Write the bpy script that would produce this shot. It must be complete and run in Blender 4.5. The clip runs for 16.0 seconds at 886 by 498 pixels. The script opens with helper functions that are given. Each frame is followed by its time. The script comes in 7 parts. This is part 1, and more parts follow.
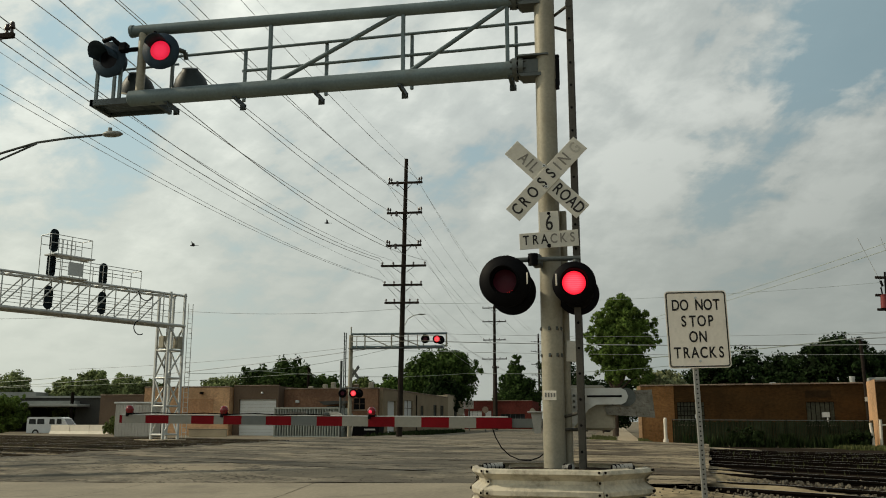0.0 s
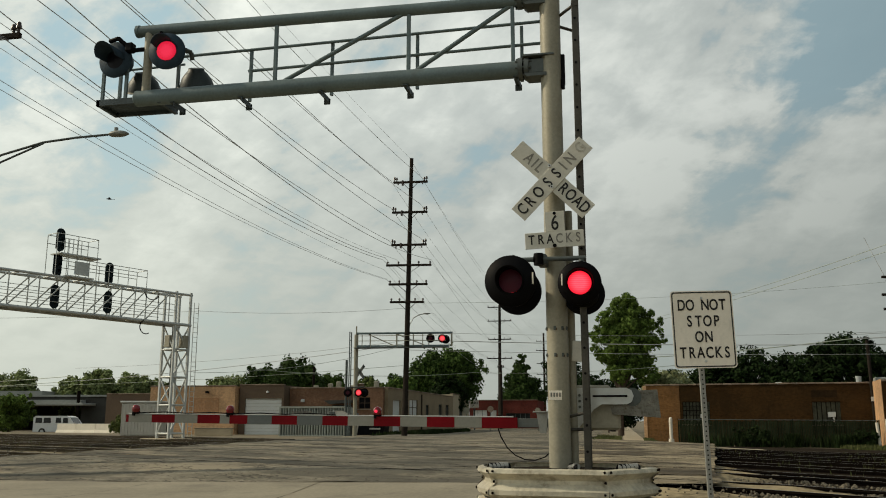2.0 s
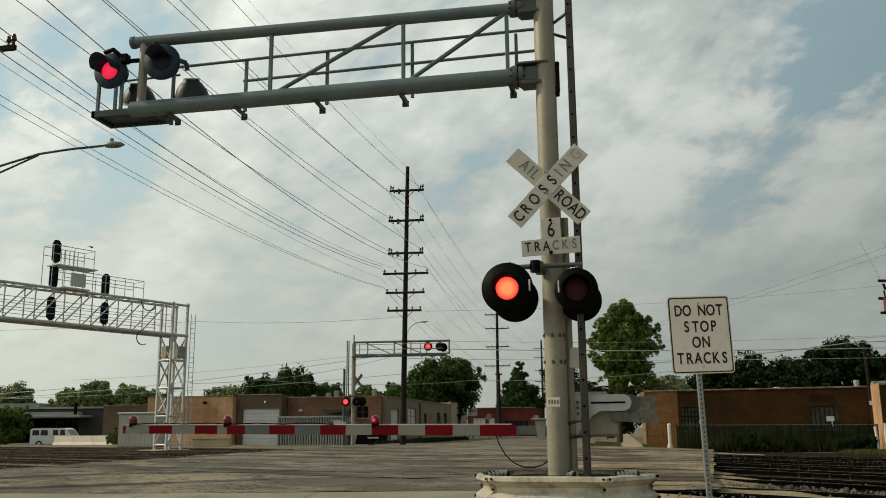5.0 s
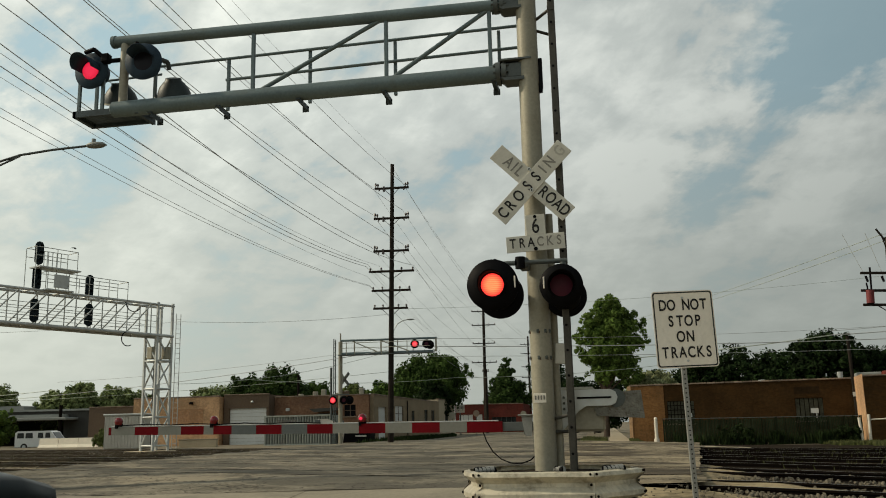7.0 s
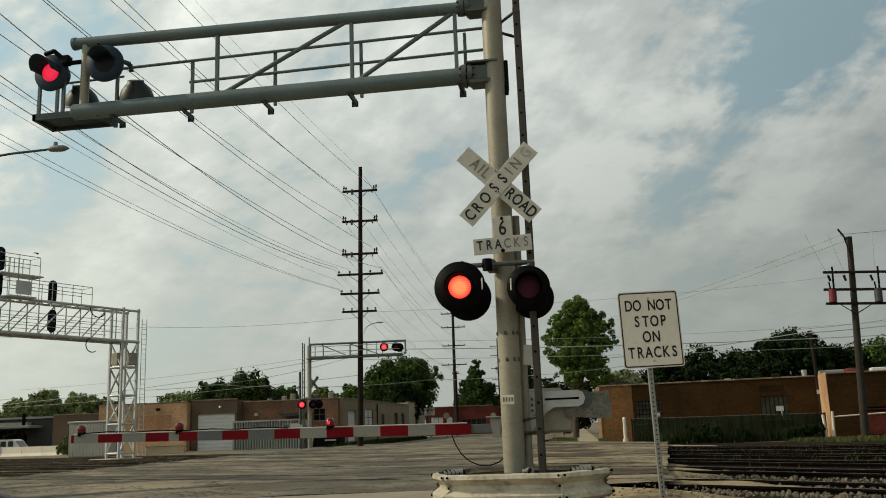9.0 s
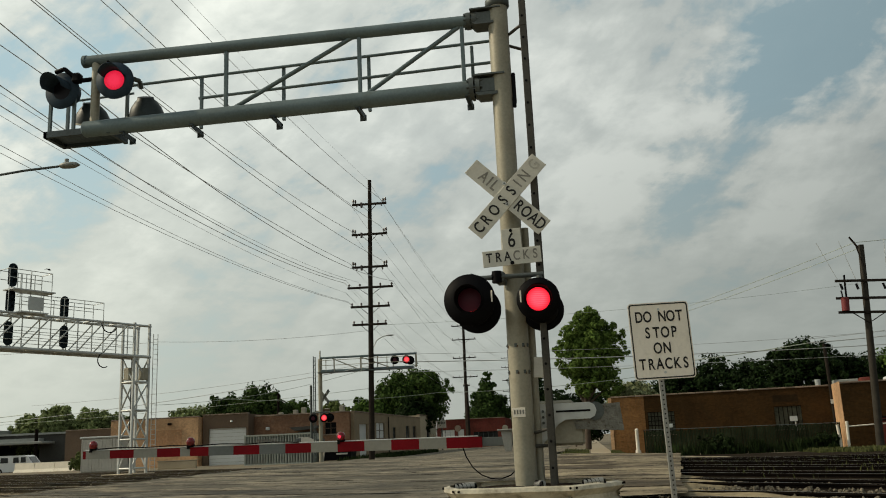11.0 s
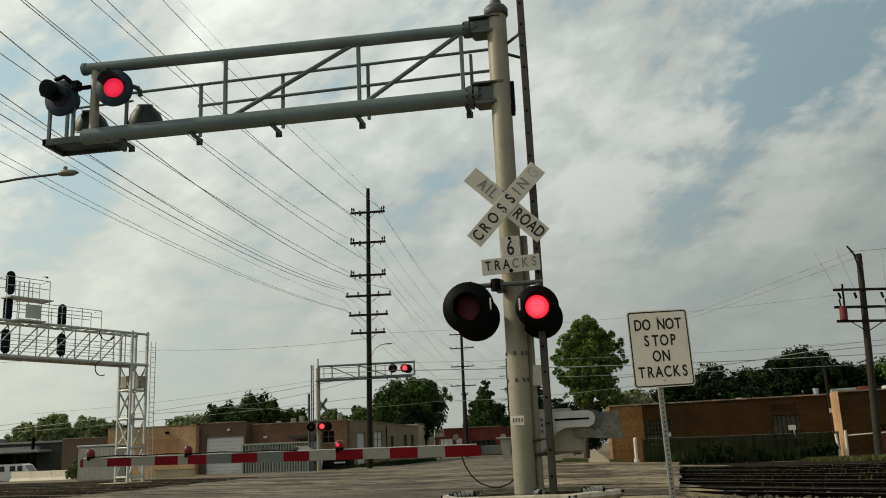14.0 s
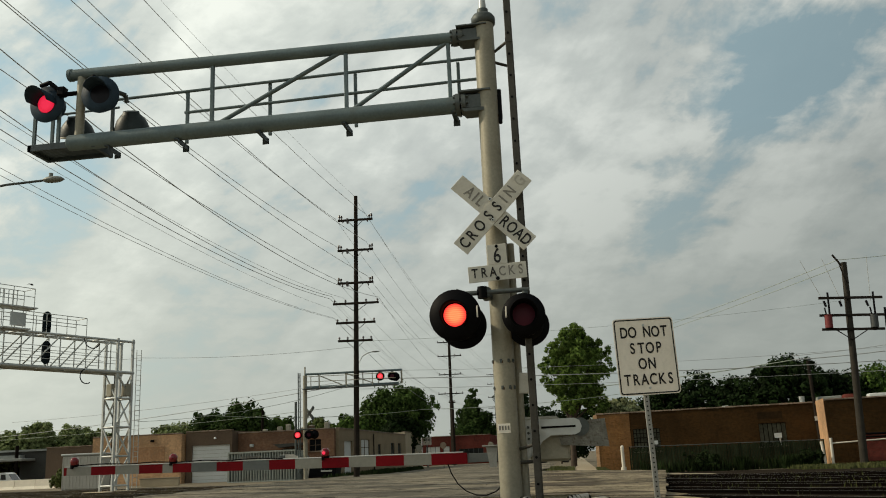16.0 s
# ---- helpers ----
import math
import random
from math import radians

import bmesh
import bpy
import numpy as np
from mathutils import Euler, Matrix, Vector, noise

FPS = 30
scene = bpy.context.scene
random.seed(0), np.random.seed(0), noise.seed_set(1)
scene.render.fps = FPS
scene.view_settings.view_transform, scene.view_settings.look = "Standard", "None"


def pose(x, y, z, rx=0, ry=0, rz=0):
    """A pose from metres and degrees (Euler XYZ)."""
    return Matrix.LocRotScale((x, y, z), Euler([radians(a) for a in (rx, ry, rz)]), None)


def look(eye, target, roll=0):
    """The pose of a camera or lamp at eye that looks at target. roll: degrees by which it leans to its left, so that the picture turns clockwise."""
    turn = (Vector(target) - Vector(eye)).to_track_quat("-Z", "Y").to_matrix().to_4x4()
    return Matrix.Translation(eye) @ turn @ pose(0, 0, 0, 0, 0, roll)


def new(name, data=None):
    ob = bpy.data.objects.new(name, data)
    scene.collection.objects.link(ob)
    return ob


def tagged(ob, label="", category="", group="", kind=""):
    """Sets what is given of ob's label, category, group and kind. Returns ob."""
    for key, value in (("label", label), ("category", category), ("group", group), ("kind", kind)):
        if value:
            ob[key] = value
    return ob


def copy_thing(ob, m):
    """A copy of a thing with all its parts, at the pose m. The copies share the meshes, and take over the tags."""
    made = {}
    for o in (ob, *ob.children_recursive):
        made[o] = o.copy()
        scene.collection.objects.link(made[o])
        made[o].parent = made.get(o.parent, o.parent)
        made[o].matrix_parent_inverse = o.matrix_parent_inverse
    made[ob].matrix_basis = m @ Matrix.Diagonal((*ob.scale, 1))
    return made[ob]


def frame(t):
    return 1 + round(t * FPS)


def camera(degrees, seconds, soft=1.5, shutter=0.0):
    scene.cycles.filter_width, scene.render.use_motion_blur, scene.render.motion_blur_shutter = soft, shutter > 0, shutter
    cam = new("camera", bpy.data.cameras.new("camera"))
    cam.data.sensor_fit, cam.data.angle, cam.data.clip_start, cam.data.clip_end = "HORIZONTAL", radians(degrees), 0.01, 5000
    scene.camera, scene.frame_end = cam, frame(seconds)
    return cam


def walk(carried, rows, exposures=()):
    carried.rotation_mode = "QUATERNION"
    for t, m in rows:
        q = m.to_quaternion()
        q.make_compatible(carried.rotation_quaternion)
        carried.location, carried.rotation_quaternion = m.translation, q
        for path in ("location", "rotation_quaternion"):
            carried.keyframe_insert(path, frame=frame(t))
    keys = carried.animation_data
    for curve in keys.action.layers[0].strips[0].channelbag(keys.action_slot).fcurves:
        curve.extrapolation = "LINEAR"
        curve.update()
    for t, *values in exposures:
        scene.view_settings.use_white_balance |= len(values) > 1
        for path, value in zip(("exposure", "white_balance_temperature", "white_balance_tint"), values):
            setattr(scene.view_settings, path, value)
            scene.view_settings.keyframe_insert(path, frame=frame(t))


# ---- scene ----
import itertools

cam = camera(54.0, 16.0, 1.0)
walk(cam, [
    (0.0, pose(0.000, 0.000, 1.300, 101.200, 0.000, 11.000)),
    (0.5, pose(0.002, -0.002, 1.304, 101.481, -0.088, 10.944)),
    (1.0, pose(-0.007, -0.024, 1.307, 101.375, -0.094, 11.250)),
    (1.5, pose(-0.004, -0.014, 1.305, 101.617, -0.173, 11.396)),
    (2.0, pose(-0.003, -0.011, 1.305, 101.151, -0.065, 11.333)),
    (2.5, pose(-0.002, -0.004, 1.304, 100.981, 0.117, 11.223)),
    (3.0, pose(0.004, 0.001, 1.302, 101.373, 0.298, 10.976)),
    (3.5, pose(0.000, -0.013, 1.305, 101.429, 0.112, 11.386)),
    (4.0, pose(-0.003, -0.009, 1.301, 101.629, 0.136, 11.316)),
    (6.5, pose(0.009, -0.012, 1.309, 101.751, 1.276, 11.002)),
    (7.0, pose(0.011, -0.015, 1.305, 101.479, 1.311, 10.440)),
    (7.5, pose(0.018, -0.003, 1.310, 101.260, 1.871, 10.459)),
    (8.0, pose(0.019, -0.020, 1.307, 101.708, 1.626, 10.685)),
    (8.5, pose(0.021, -0.002, 1.303, 101.592, 2.215, 10.524)),
    (9.0, pose(0.031, 0.013, 1.307, 101.590, 2.104, 8.524)),
    (11.5, pose(0.039, 0.011, 1.315, 102.663, 2.492, 9.416)),
    (12.0, pose(0.030, 0.013, 1.310, 102.898, 2.108, 9.313)),
    (12.5, pose(0.029, -0.004, 1.308, 103.127, 2.125, 9.421)),
    (13.0, pose(0.035, 0.008, 1.307, 102.905, 2.538, 8.908)),
    (13.5, pose(0.032, 0.034, 1.307, 103.125, 2.342, 9.172)),
    (14.0, pose(0.030, 0.013, 1.307, 102.973, 2.465, 9.143)),
    (14.5, pose(0.040, 0.028, 1.305, 103.178, 2.618, 9.107)),
    (15.0, pose(0.040, 0.020, 1.307, 103.069, 2.805, 8.441)),
    (15.5, pose(0.042, 0.026, 1.307, 103.100, 2.585, 8.482)),
    (16.0, pose(0.043, 0.012, 1.302, 103.454, 2.531, 8.335)),
])

# ---- world and sun ----
SUN_AZ = (-0.995, -0.07)          # ground direction towards the sun
SUN_EL = radians(34)
world = bpy.data.worlds.new("sky")
scene.world = world
world.use_nodes = True
wn, wl = world.node_tree.nodes, world.node_tree.links
wn.clear()


def wnode(kind, **values):
    n = wn.new(kind)
    for key, value in values.items():
        n.inputs[key].default_value = value
    return n


w_out = wnode("ShaderNodeOutputWorld")
w_bg = wnode("ShaderNodeBackground", Strength=0.1)
sky = wn.new("ShaderNodeTexSky")
sky.sky_type = "NISHITA"
sky.sun_disc = False
sky.sun_elevation = SUN_EL
sky.sun_rotation = math.atan2(SUN_AZ[0], SUN_AZ[1])
sky.air_density, sky.dust_density = 1.2, 2.0
w_co = wn.new("ShaderNodeTexCoord")
w_sep = wn.new("ShaderNodeSeparateXYZ")
wl.new(w_co.outputs["Generated"], w_sep.inputs[0])


def wmath(op, a, b=None, c=None):
    n = wn.new("ShaderNodeMath")
    n.operation = op
    for i, v in enumerate((a, b, c)):
        if v is None:
            continue
        if isinstance(v, (int, float)):
            n.inputs[i].default_value = v
        else:
            wl.new(v, n.inputs[i])
    return n.outputs[0]


# clouds lie on a flat layer: direction over its height
w_h = wmath("MAXIMUM", w_sep.outputs["Z"], 0.0)
w_den = wmath("ADD", w_h, 0.3)
w_cx = wmath("DIVIDE", w_sep.outputs["X"], w_den)
w_cy = wmath("DIVIDE", w_sep.outputs["Y"], w_den)
w_vec = wn.new("ShaderNodeCombineXYZ")
wl.new(w_cx, w_vec.inputs[0])
wl.new(w_cy, w_vec.inputs[1])


def wnoise(scale, detail, rough, offset, distort=0.0):
    m = wn.new("ShaderNodeMapping")
    m.inputs["Location"].default_value = offset
    wl.new(w_vec.outputs[0], m.inputs[0])
    n = wnode("ShaderNodeTexNoise", Scale=scale, Detail=detail, Roughness=rough, Distortion=distort)
    wl.new(m.outputs[0], n.inputs["Vector"])
    return n.outputs["Fac"]


def wramp(fac, stops):
    r = wn.new("ShaderNodeValToRGB")
    while len(r.color_ramp.elements) < len(stops):
        r.color_ramp.elements.new(0.5)
    for e, (p, c) in zip(r.color_ramp.elements, stops):
        e.position, e.color = p, (*c, 1)
    wl.new(fac, r.inputs[0])
    return r.outputs[0]


# streaks of cloud climb towards the right of the road
w_turn, w_long = wn.new("ShaderNodeMapping"), wn.new("ShaderNodeMapping")
w_turn.inputs["Rotation"].default_value = (0, radians(38), radians(-8))
w_long.inputs["Scale"].default_value = (0.5, 1.0, 1.25)
wl.new(w_co.outputs["Generated"], w_turn.inputs[0])
wl.new(w_turn.outputs[0], w_long.inputs[0])


def wstreak(scale, detail, rough, offset, distort=0.0):
    m = wn.new("ShaderNodeMapping")
    m.inputs["Location"].default_value = offset
    wl.new(w_long.outputs[0], m.inputs[0])
    n = wnode("ShaderNodeTexNoise", Scale=scale, Detail=detail, Roughness=rough, Distortion=distort)
    wl.new(m.outputs[0], n.inputs["Vector"])
    return n.outputs["Fac"]


w_big = wstreak(4.2, 5.0, 0.5, (1.3, 0.2, 0.4), 0.3)
w_mid = wstreak(9.5, 6.0, 0.58, (0.7, 3.1, 0.9), 0.25)
w_fine = wnoise(8.0, 7.0, 0.6, (1.9, 0.3, 0.0), 0.2)
w_mixn = wmath("ADD", wmath("ADD", wmath("MULTIPLY", w_big, 0.40), wmath("MULTIPLY", w_mid, 0.36)), wmath("MULTIPLY", w_fine, 0.24))
w_open = wmath("MULTIPLY_ADD", w_mixn, 1.9, -0.35)


def wtoward(direction, near, far):
    """One towards a direction of the sky, fading to none."""
    n = wn.new("ShaderNodeVectorMath")
    n.operation = "DOT_PRODUCT"
    n.inputs[1].default_value = Vector(direction).normalized()
    wl.new(w_co.outputs["Generated"], n.inputs[0])
    r = wn.new("ShaderNodeMapRange")
    r.interpolation_type = "SMOOTHSTEP"
    r.inputs["From Min"].default_value, r.inputs["From Max"].default_value = math.cos(radians(far)), math.cos(radians(near))
    wl.new(n.outputs["Value"], r.inputs[0])
    return r.outputs[0]


# the cloud sheet breaks up on both sides of the road
for way, near, wide, thin in (((0.265, 0.89, 0.37), 0, 7, 0.12), ((0.31, 0.85, 0.42), 0, 9, 0.10), ((0.157, 0.946, 0.285), 0, 8, 0.11), ((0.2, 0.9, 0.39), 0, 6, 0.06), ((0.09, 0.965, 0.245), 1, 5, 0.05),
                              ((-0.56, 0.73, 0.39), 2, 9, 0.065), ((-0.60, 0.76, 0.27), 1, 7, 0.07), ((-0.12, 0.86, 0.49), 1, 6, 0.07)):
    w_open = wmath("SUBTRACT", w_open, wmath("MULTIPLY", wtoward(way, near, wide), thin))
w_cover = wramp(w_open, [(0.42, (0.08, 0.08, 0.08)), (0.47, (0.5, 0.5, 0.5)), (0.54, (1, 1, 1))])
w_shade = wramp(w_mixn, [(0.40, (4.5, 4.95, 4.8)), (0.46, (5.3, 5.75, 5.5)), (0.51, (6.1, 6.55, 6.2)), (0.58, (7.9, 8.3, 7.75))])
w_mix = wn.new("ShaderNodeMixRGB")
w_blue = wn.new("ShaderNodeMixRGB")
w_blue.inputs["Fac"].default_value = 0.75
w_blue.inputs["Color2"].default_value = (3.9, 5.5, 5.8, 1)
wl.new(sky.outputs[0], w_blue.inputs["Color1"])
wl.new(w_cover, w_mix.inputs["Fac"])
wl.new(w_blue.outputs[0], w_mix.inputs["Color1"])
wl.new(w_shade, w_mix.inputs["Color2"])
# haze towards the horizon
w_haze = wramp(w_h, [(0.02, (0.9, 0.9, 0.9)), (0.15, (0.58, 0.58, 0.58)), (0.34, (0, 0, 0))])
w_hz = wn.new("ShaderNodeMixRGB")
w_hz.inputs["Color2"].default_value = (5.05, 5.4, 4.8, 1)
wl.new(w_haze, w_hz.inputs["Fac"])
wl.new(w_mix.outputs[0], w_hz.inputs["Color1"])
# cloud cover thins towards the sun and thickens away from it and overhead
w_sun = wn.new("ShaderNodeVectorMath")
w_sun.operation = "DOT_PRODUCT"
w_sun.inputs[1].default_value = (SUN_AZ[0] * math.cos(SUN_EL), SUN_AZ[1] * math.cos(SUN_EL), math.sin(SUN_EL))
wl.new(w_co.outputs["Generated"], w_sun.inputs[0])
w_glow = wramp(wmath("MULTIPLY_ADD", w_sun.outputs["Value"], 0.5, 0.5), [(0.2, (0.5, 0.52, 0.54)), (0.42, (0.62, 0.63, 0.64)), (0.62, (0.92, 0.92, 0.92)), (0.75, (1.16, 1.15, 1.12))])
w_top = wramp(w_h, [(0.5, (1, 1, 1)), (0.85, (0.5, 0.51, 0.53))])
w_m1, w_fin = wn.new("ShaderNodeMixRGB"), wn.new("ShaderNodeMixRGB")
for n in (w_m1, w_fin):
    n.blend_type = "MULTIPLY"
    n.inputs["Fac"].default_value = 1.0
wl.new(w_hz.outputs[0], w_m1.inputs["Color1"])
wl.new(w_glow, w_m1.inputs["Color2"])
wl.new(w_m1.outputs[0], w_fin.inputs["Color1"])
wl.new(w_top, w_fin.inputs["Color2"])
wl.new(w_fin.outputs[0], w_bg.inputs["Color"])
wl.new(w_bg.outputs[0], w_out.inputs[0])

sun = new("sun", bpy.data.lights.new("sun", "SUN"))
sun.data.energy, sun.data.angle, sun.data.color = 2.7, radians(1.5), (1.0, 0.87, 0.64)
sun.matrix_world = look((0, 0, 60), (-SUN_AZ[0] * 10, -SUN_AZ[1] * 10, 60 - 10 * math.tan(SUN_EL)))


# ---- materials ----
def mat(name, base, rough=0.7, metal=0.0, var=0.25, scale=3.0, fine=40.0, bump=0.15, stain=None, stain_amount=0.0, random_tone=0.0, coat=0.0, along=None, ramp=(0.36, 0.64), spec=0.3):
    """A surface with tone changes at two scales, a stain colour and fine relief."""
    m = bpy.data.materials.new(name)
    m.use_nodes = True
    nt = m.node_tree
    b = nt.nodes["Principled BSDF"]
    b.inputs["Roughness"].default_value, b.inputs["Metallic"].default_value = rough, metal
    b.inputs["Coat Weight"].default_value = coat
    b.inputs["Specular IOR Level"].default_value = spec
    co = nt.nodes.new("ShaderNodeTexCoord")
    n1, n2 = nt.nodes.new("ShaderNodeTexNoise"), nt.nodes.new("ShaderNodeTexNoise")
    n1.inputs["Scale"].default_value, n1.inputs["Detail"].default_value = scale, 5
    n2.inputs["Scale"].default_value, n2.inputs["Detail"].default_value = fine, 4
    source = co.outputs["Object"]
    if along is not None:          # marks drawn out along one heading
        turn, mp = nt.nodes.new("ShaderNodeMapping"), nt.nodes.new("ShaderNodeMapping")
        turn.inputs["Rotation"].default_value = (0, 0, along)
        mp.inputs["Scale"].default_value = (0.24, 1, 1)
        nt.links.new(source, turn.inputs[0])
        nt.links.new(turn.outputs[0], mp.inputs[0])
        source = mp.outputs[0]
    for n in (n1, n2):
        nt.links.new(source, n.inputs["Vector"])
    r = nt.nodes.new("ShaderNodeValToRGB")
    lo, hi = [c * (1 - var) for c in base], [min(1, c * (1 + var)) for c in base]
    r.color_ramp.elements[0].position, r.color_ramp.elements[1].position = ramp
    r.color_ramp.elements[0].color, r.color_ramp.elements[1].color = (*lo, 1), (*hi, 1)
    ad = nt.nodes.new("ShaderNodeMath")
    ad.operation = "MULTIPLY_ADD"
    ad.inputs[1].default_value = 0.6
    mul = nt.nodes.new("ShaderNodeMath")
    mul.operation = "MULTIPLY"
    mul.inputs[1].default_value = 0.4
    nt.links.new(n2.outputs["Fac"], mul.inputs[0])
    nt.links.new(n1.outputs["Fac"], ad.inputs[0])
    nt.links.new(mul.outputs[0], ad.inputs[2])
    nt.links.new(ad.outputs[0], r.inputs[0])
    colour = r.outputs[0]
    if stain:
        n3 = nt.nodes.new("ShaderNodeTexNoise")
        n3.inputs["Scale"].default_value, n3.inputs["Detail"].default_value, n3.inputs["Roughness"].default_value = scale * 2.2, 7, 0.7
        nt.links.new(source, n3.inputs["Vector"])
        r3 = nt.nodes.new("ShaderNodeValToRGB")
        r3.color_ramp.elements[0].position, r3.color_ramp.elements[1].position = 0.52, 0.72
        r3.color_ramp.elements[1].color = (stain_amount, stain_amount, stain_amount, 1)
        nt.links.new(n3.outputs["Fac"], r3.inputs[0])
        mx = nt.nodes.new("ShaderNodeMixRGB")
        mx.inputs["Color2"].default_value = (*stain, 1)
        nt.links.new(r3.outputs[0], mx.inputs["Fac"])
        nt.links.new(colour, mx.inputs["Color1"])
        colour = mx.outputs[0]
    if random_tone:
        oi = nt.nodes.new("ShaderNodeObjectInfo")
        hs = nt.nodes.new("ShaderNodeHueSaturation")
        mr = nt.nodes.new("ShaderNodeMapRange")
        mr.inputs["To Min"].default_value, mr.inputs["To Max"].default_value = 1 - random_tone, 1 + random_tone
        nt.links.new(oi.outputs["Random"], mr.inputs[0])
        nt.links.new(mr.outputs[0], hs.inputs["Value"])
        nt.links.new(colour, hs.inputs["Color"])
        colour = hs.outputs[0]
    nt.links.new(colour, b.inputs["Base Color"])
    if bump:
        bp = nt.nodes.new("ShaderNodeBump")
        bp.inputs["Strength"].default_value, bp.inputs["Distance"].default_value = bump, 0.02
        nt.links.new(n2.outputs["Fac"], bp.inputs["Height"])
        nt.links.new(bp.outputs[0], b.inputs["Normal"])
    return m


def brick_mat(name, c1, c2, mortar):
    """Running-bond brick on vertical walls; courses follow height, headers follow the wall's own x."""
    m = mat(name, c1, 0.9, 0, 0.5, 0.45, 5, 0.0, [c * 0.3 for c in c1], 0.8, ramp=(0.42, 0.58), spec=0.06)
    nt = m.node_tree
    b = nt.nodes["Principled BSDF"]
    co = nt.nodes.new("ShaderNodeTexCoord")
    sp, cb = nt.nodes.new("ShaderNodeSeparateXYZ"), nt.nodes.new("ShaderNodeCombineXYZ")
    ad = nt.nodes.new("ShaderNodeMath")
    nt.links.new(co.outputs["Object"], sp.inputs[0])
    nt.links.new(sp.outputs[0], ad.inputs[0])
    nt.links.new(sp.outputs[1], ad.inputs[1])
    nt.links.new(ad.outputs[0], cb.inputs[0])
    nt.links.new(sp.outputs[2], cb.inputs[1])
    br = nt.nodes.new("ShaderNodeTexBrick")
    br.inputs["Color1"].default_value, br.inputs["Color2"].default_value, br.inputs["Mortar"].default_value = (*c1, 1), (*c2, 1), (*mortar, 1)
    br.inputs["Scale"].default_value, br.inputs["Brick Width"].default_value, br.inputs["Row Height"].default_value = 1.0, 0.22, 0.075
    br.inputs["Mortar Size"].default_value = 0.008
    nt.links.new(cb.outputs[0], br.inputs["Vector"])
    old = b.inputs["Base Color"].links[0].from_socket
    mx = nt.nodes.new("ShaderNodeMixRGB")
    mx.inputs["Fac"].default_value = 0.6
    nt.links.new(old, mx.inputs["Color1"])
    nt.links.new(br.outputs[0], mx.inputs["Color2"])
    nt.links.new(mx.outputs[0], b.inputs["Base Color"])
    bp = nt.nodes.new("ShaderNodeBump")
    bp.inputs["Strength"].default_value, bp.inputs["Distance"].default_value, bp.invert = 0.4, 0.01, True
    nt.links.new(br.outputs["Fac"], bp.inputs["Height"])
    nt.links.new(bp.outputs[0], b.inputs["Normal"])
    return m


def glow_mat(name, core, rim, strength, lines=12.0, radius=0.14):
    """A lit signal lens: bright core, redder rim, fine horizontal ribs."""
    m = bpy.data.materials.new(name)
    m.use_nodes = True
    nt = m.node_tree
    b = nt.nodes["Principled BSDF"]
    b.inputs["Base Color"].default_value = (0.2, 0.01, 0.01, 1)
    b.inputs["Specular IOR Level"].default_value = 0.1
    co, wv, ln = nt.nodes.new("ShaderNodeTexCoord"), nt.nodes.new("ShaderNodeTexWave"), nt.nodes.new("ShaderNodeVectorMath")
    wv.bands_direction = "Z"
    wv.inputs["Scale"].default_value, wv.inputs["Distortion"].default_value = lines, 1.5
    mr = nt.nodes.new("ShaderNodeMapRange")
    mr.inputs["To Min"].default_value, mr.inputs["To Max"].default_value = strength * 0.72, strength * 1.15
    nt.links.new(co.outputs["Object"], wv.inputs[0])
    nt.links.new(wv.outputs["Fac"], mr.inputs[0])
    nt.links.new(mr.outputs[0], b.inputs["Emission Strength"])
    ln.operation = "LENGTH"
    nt.links.new(co.outputs["Object"], ln.inputs[0])
    dv = nt.nodes.new("ShaderNodeMath")
    dv.operation = "DIVIDE"
    dv.inputs[1].default_value = radius
    nt.links.new(ln.outputs["Value"], dv.inputs[0])
    rp = nt.nodes.new("ShaderNodeValToRGB")
    rp.color_ramp.elements[0].position, rp.color_ramp.elements[1].position = 0.45, 0.98
    rp.color_ramp.elements[0].color, rp.color_ramp.elements[1].color = (*core, 1), (*rim, 1)
    nt.links.new(dv.outputs[0], rp.inputs[0])
    nt.links.new(rp.outputs[0], b.inputs["Emission Color"])
    return m


M_GALV = mat("galvanised_paint", (0.3, 0.28, 0.215), 0.5, 0.1, 0.16, 1.1, 30, 0.05, (0.13, 0.105, 0.065), 0.3)
# darker and bluer than the mast, for chords, struts and handrails
M_GALV_C = mat("grey_green_chord", (0.125, 0.165, 0.172), 0.5, 0.15, 0.16, 1.5, 30, 0.05, (0.1, 0.1, 0.08), 0.4)
M_GALV_D = mat("weathered_steel_grey", (0.095, 0.107, 0.103), 0.55, 0.4, 0.2, 2.5, 30, 0.08)
M_SILVER = mat("aluminium_paint", (0.5, 0.52, 0.505), 0.45, 0.25, 0.12, 0.8, 12, 0.03, (0.4, 0.38, 0.33), 0.3)
M_BLACK = mat("black_enamel", (0.0035, 0.0035, 0.0045), 0.6, 0, 0.3, 4, 60, 0.03, spec=0.08)
M_LADDER = mat("ladder_steel", (0.06, 0.056, 0.046), 0.6, 0.2, 0.25, 3, 40, 0.06)
M_PLATFORM = mat("platform_steel", (0.05, 0.068, 0.075), 0.6, 0.1, 0.25, 3, 30, 0.06)
M_BELL = mat("weathered_dark_housing", (0.028, 0.038, 0.04), 0.5, 0.1, 0.25, 4, 40, 0.05)
M_HEAD = mat("teal_black_enamel", (0.009, 0.017, 0.021), 0.6, 0, 0.3, 4, 60, 0.03, spec=0.12)
# black enamel raised to blue-grey: the veil of flare is in the colour
M_NAVY = mat("haze_lifted_black_enamel", (0.028, 0.047, 0.068), 0.6, 0, 0.3, 4, 60, 0.03, spec=0.12)
# dark navy paints in what the unlit red lens reflects
M_LENS_N = mat("unlit_reflecting_lens", (0.012, 0.012, 0.018), 0.4, 0, 0.1, 4, 50, 0.05, spec=0.15)
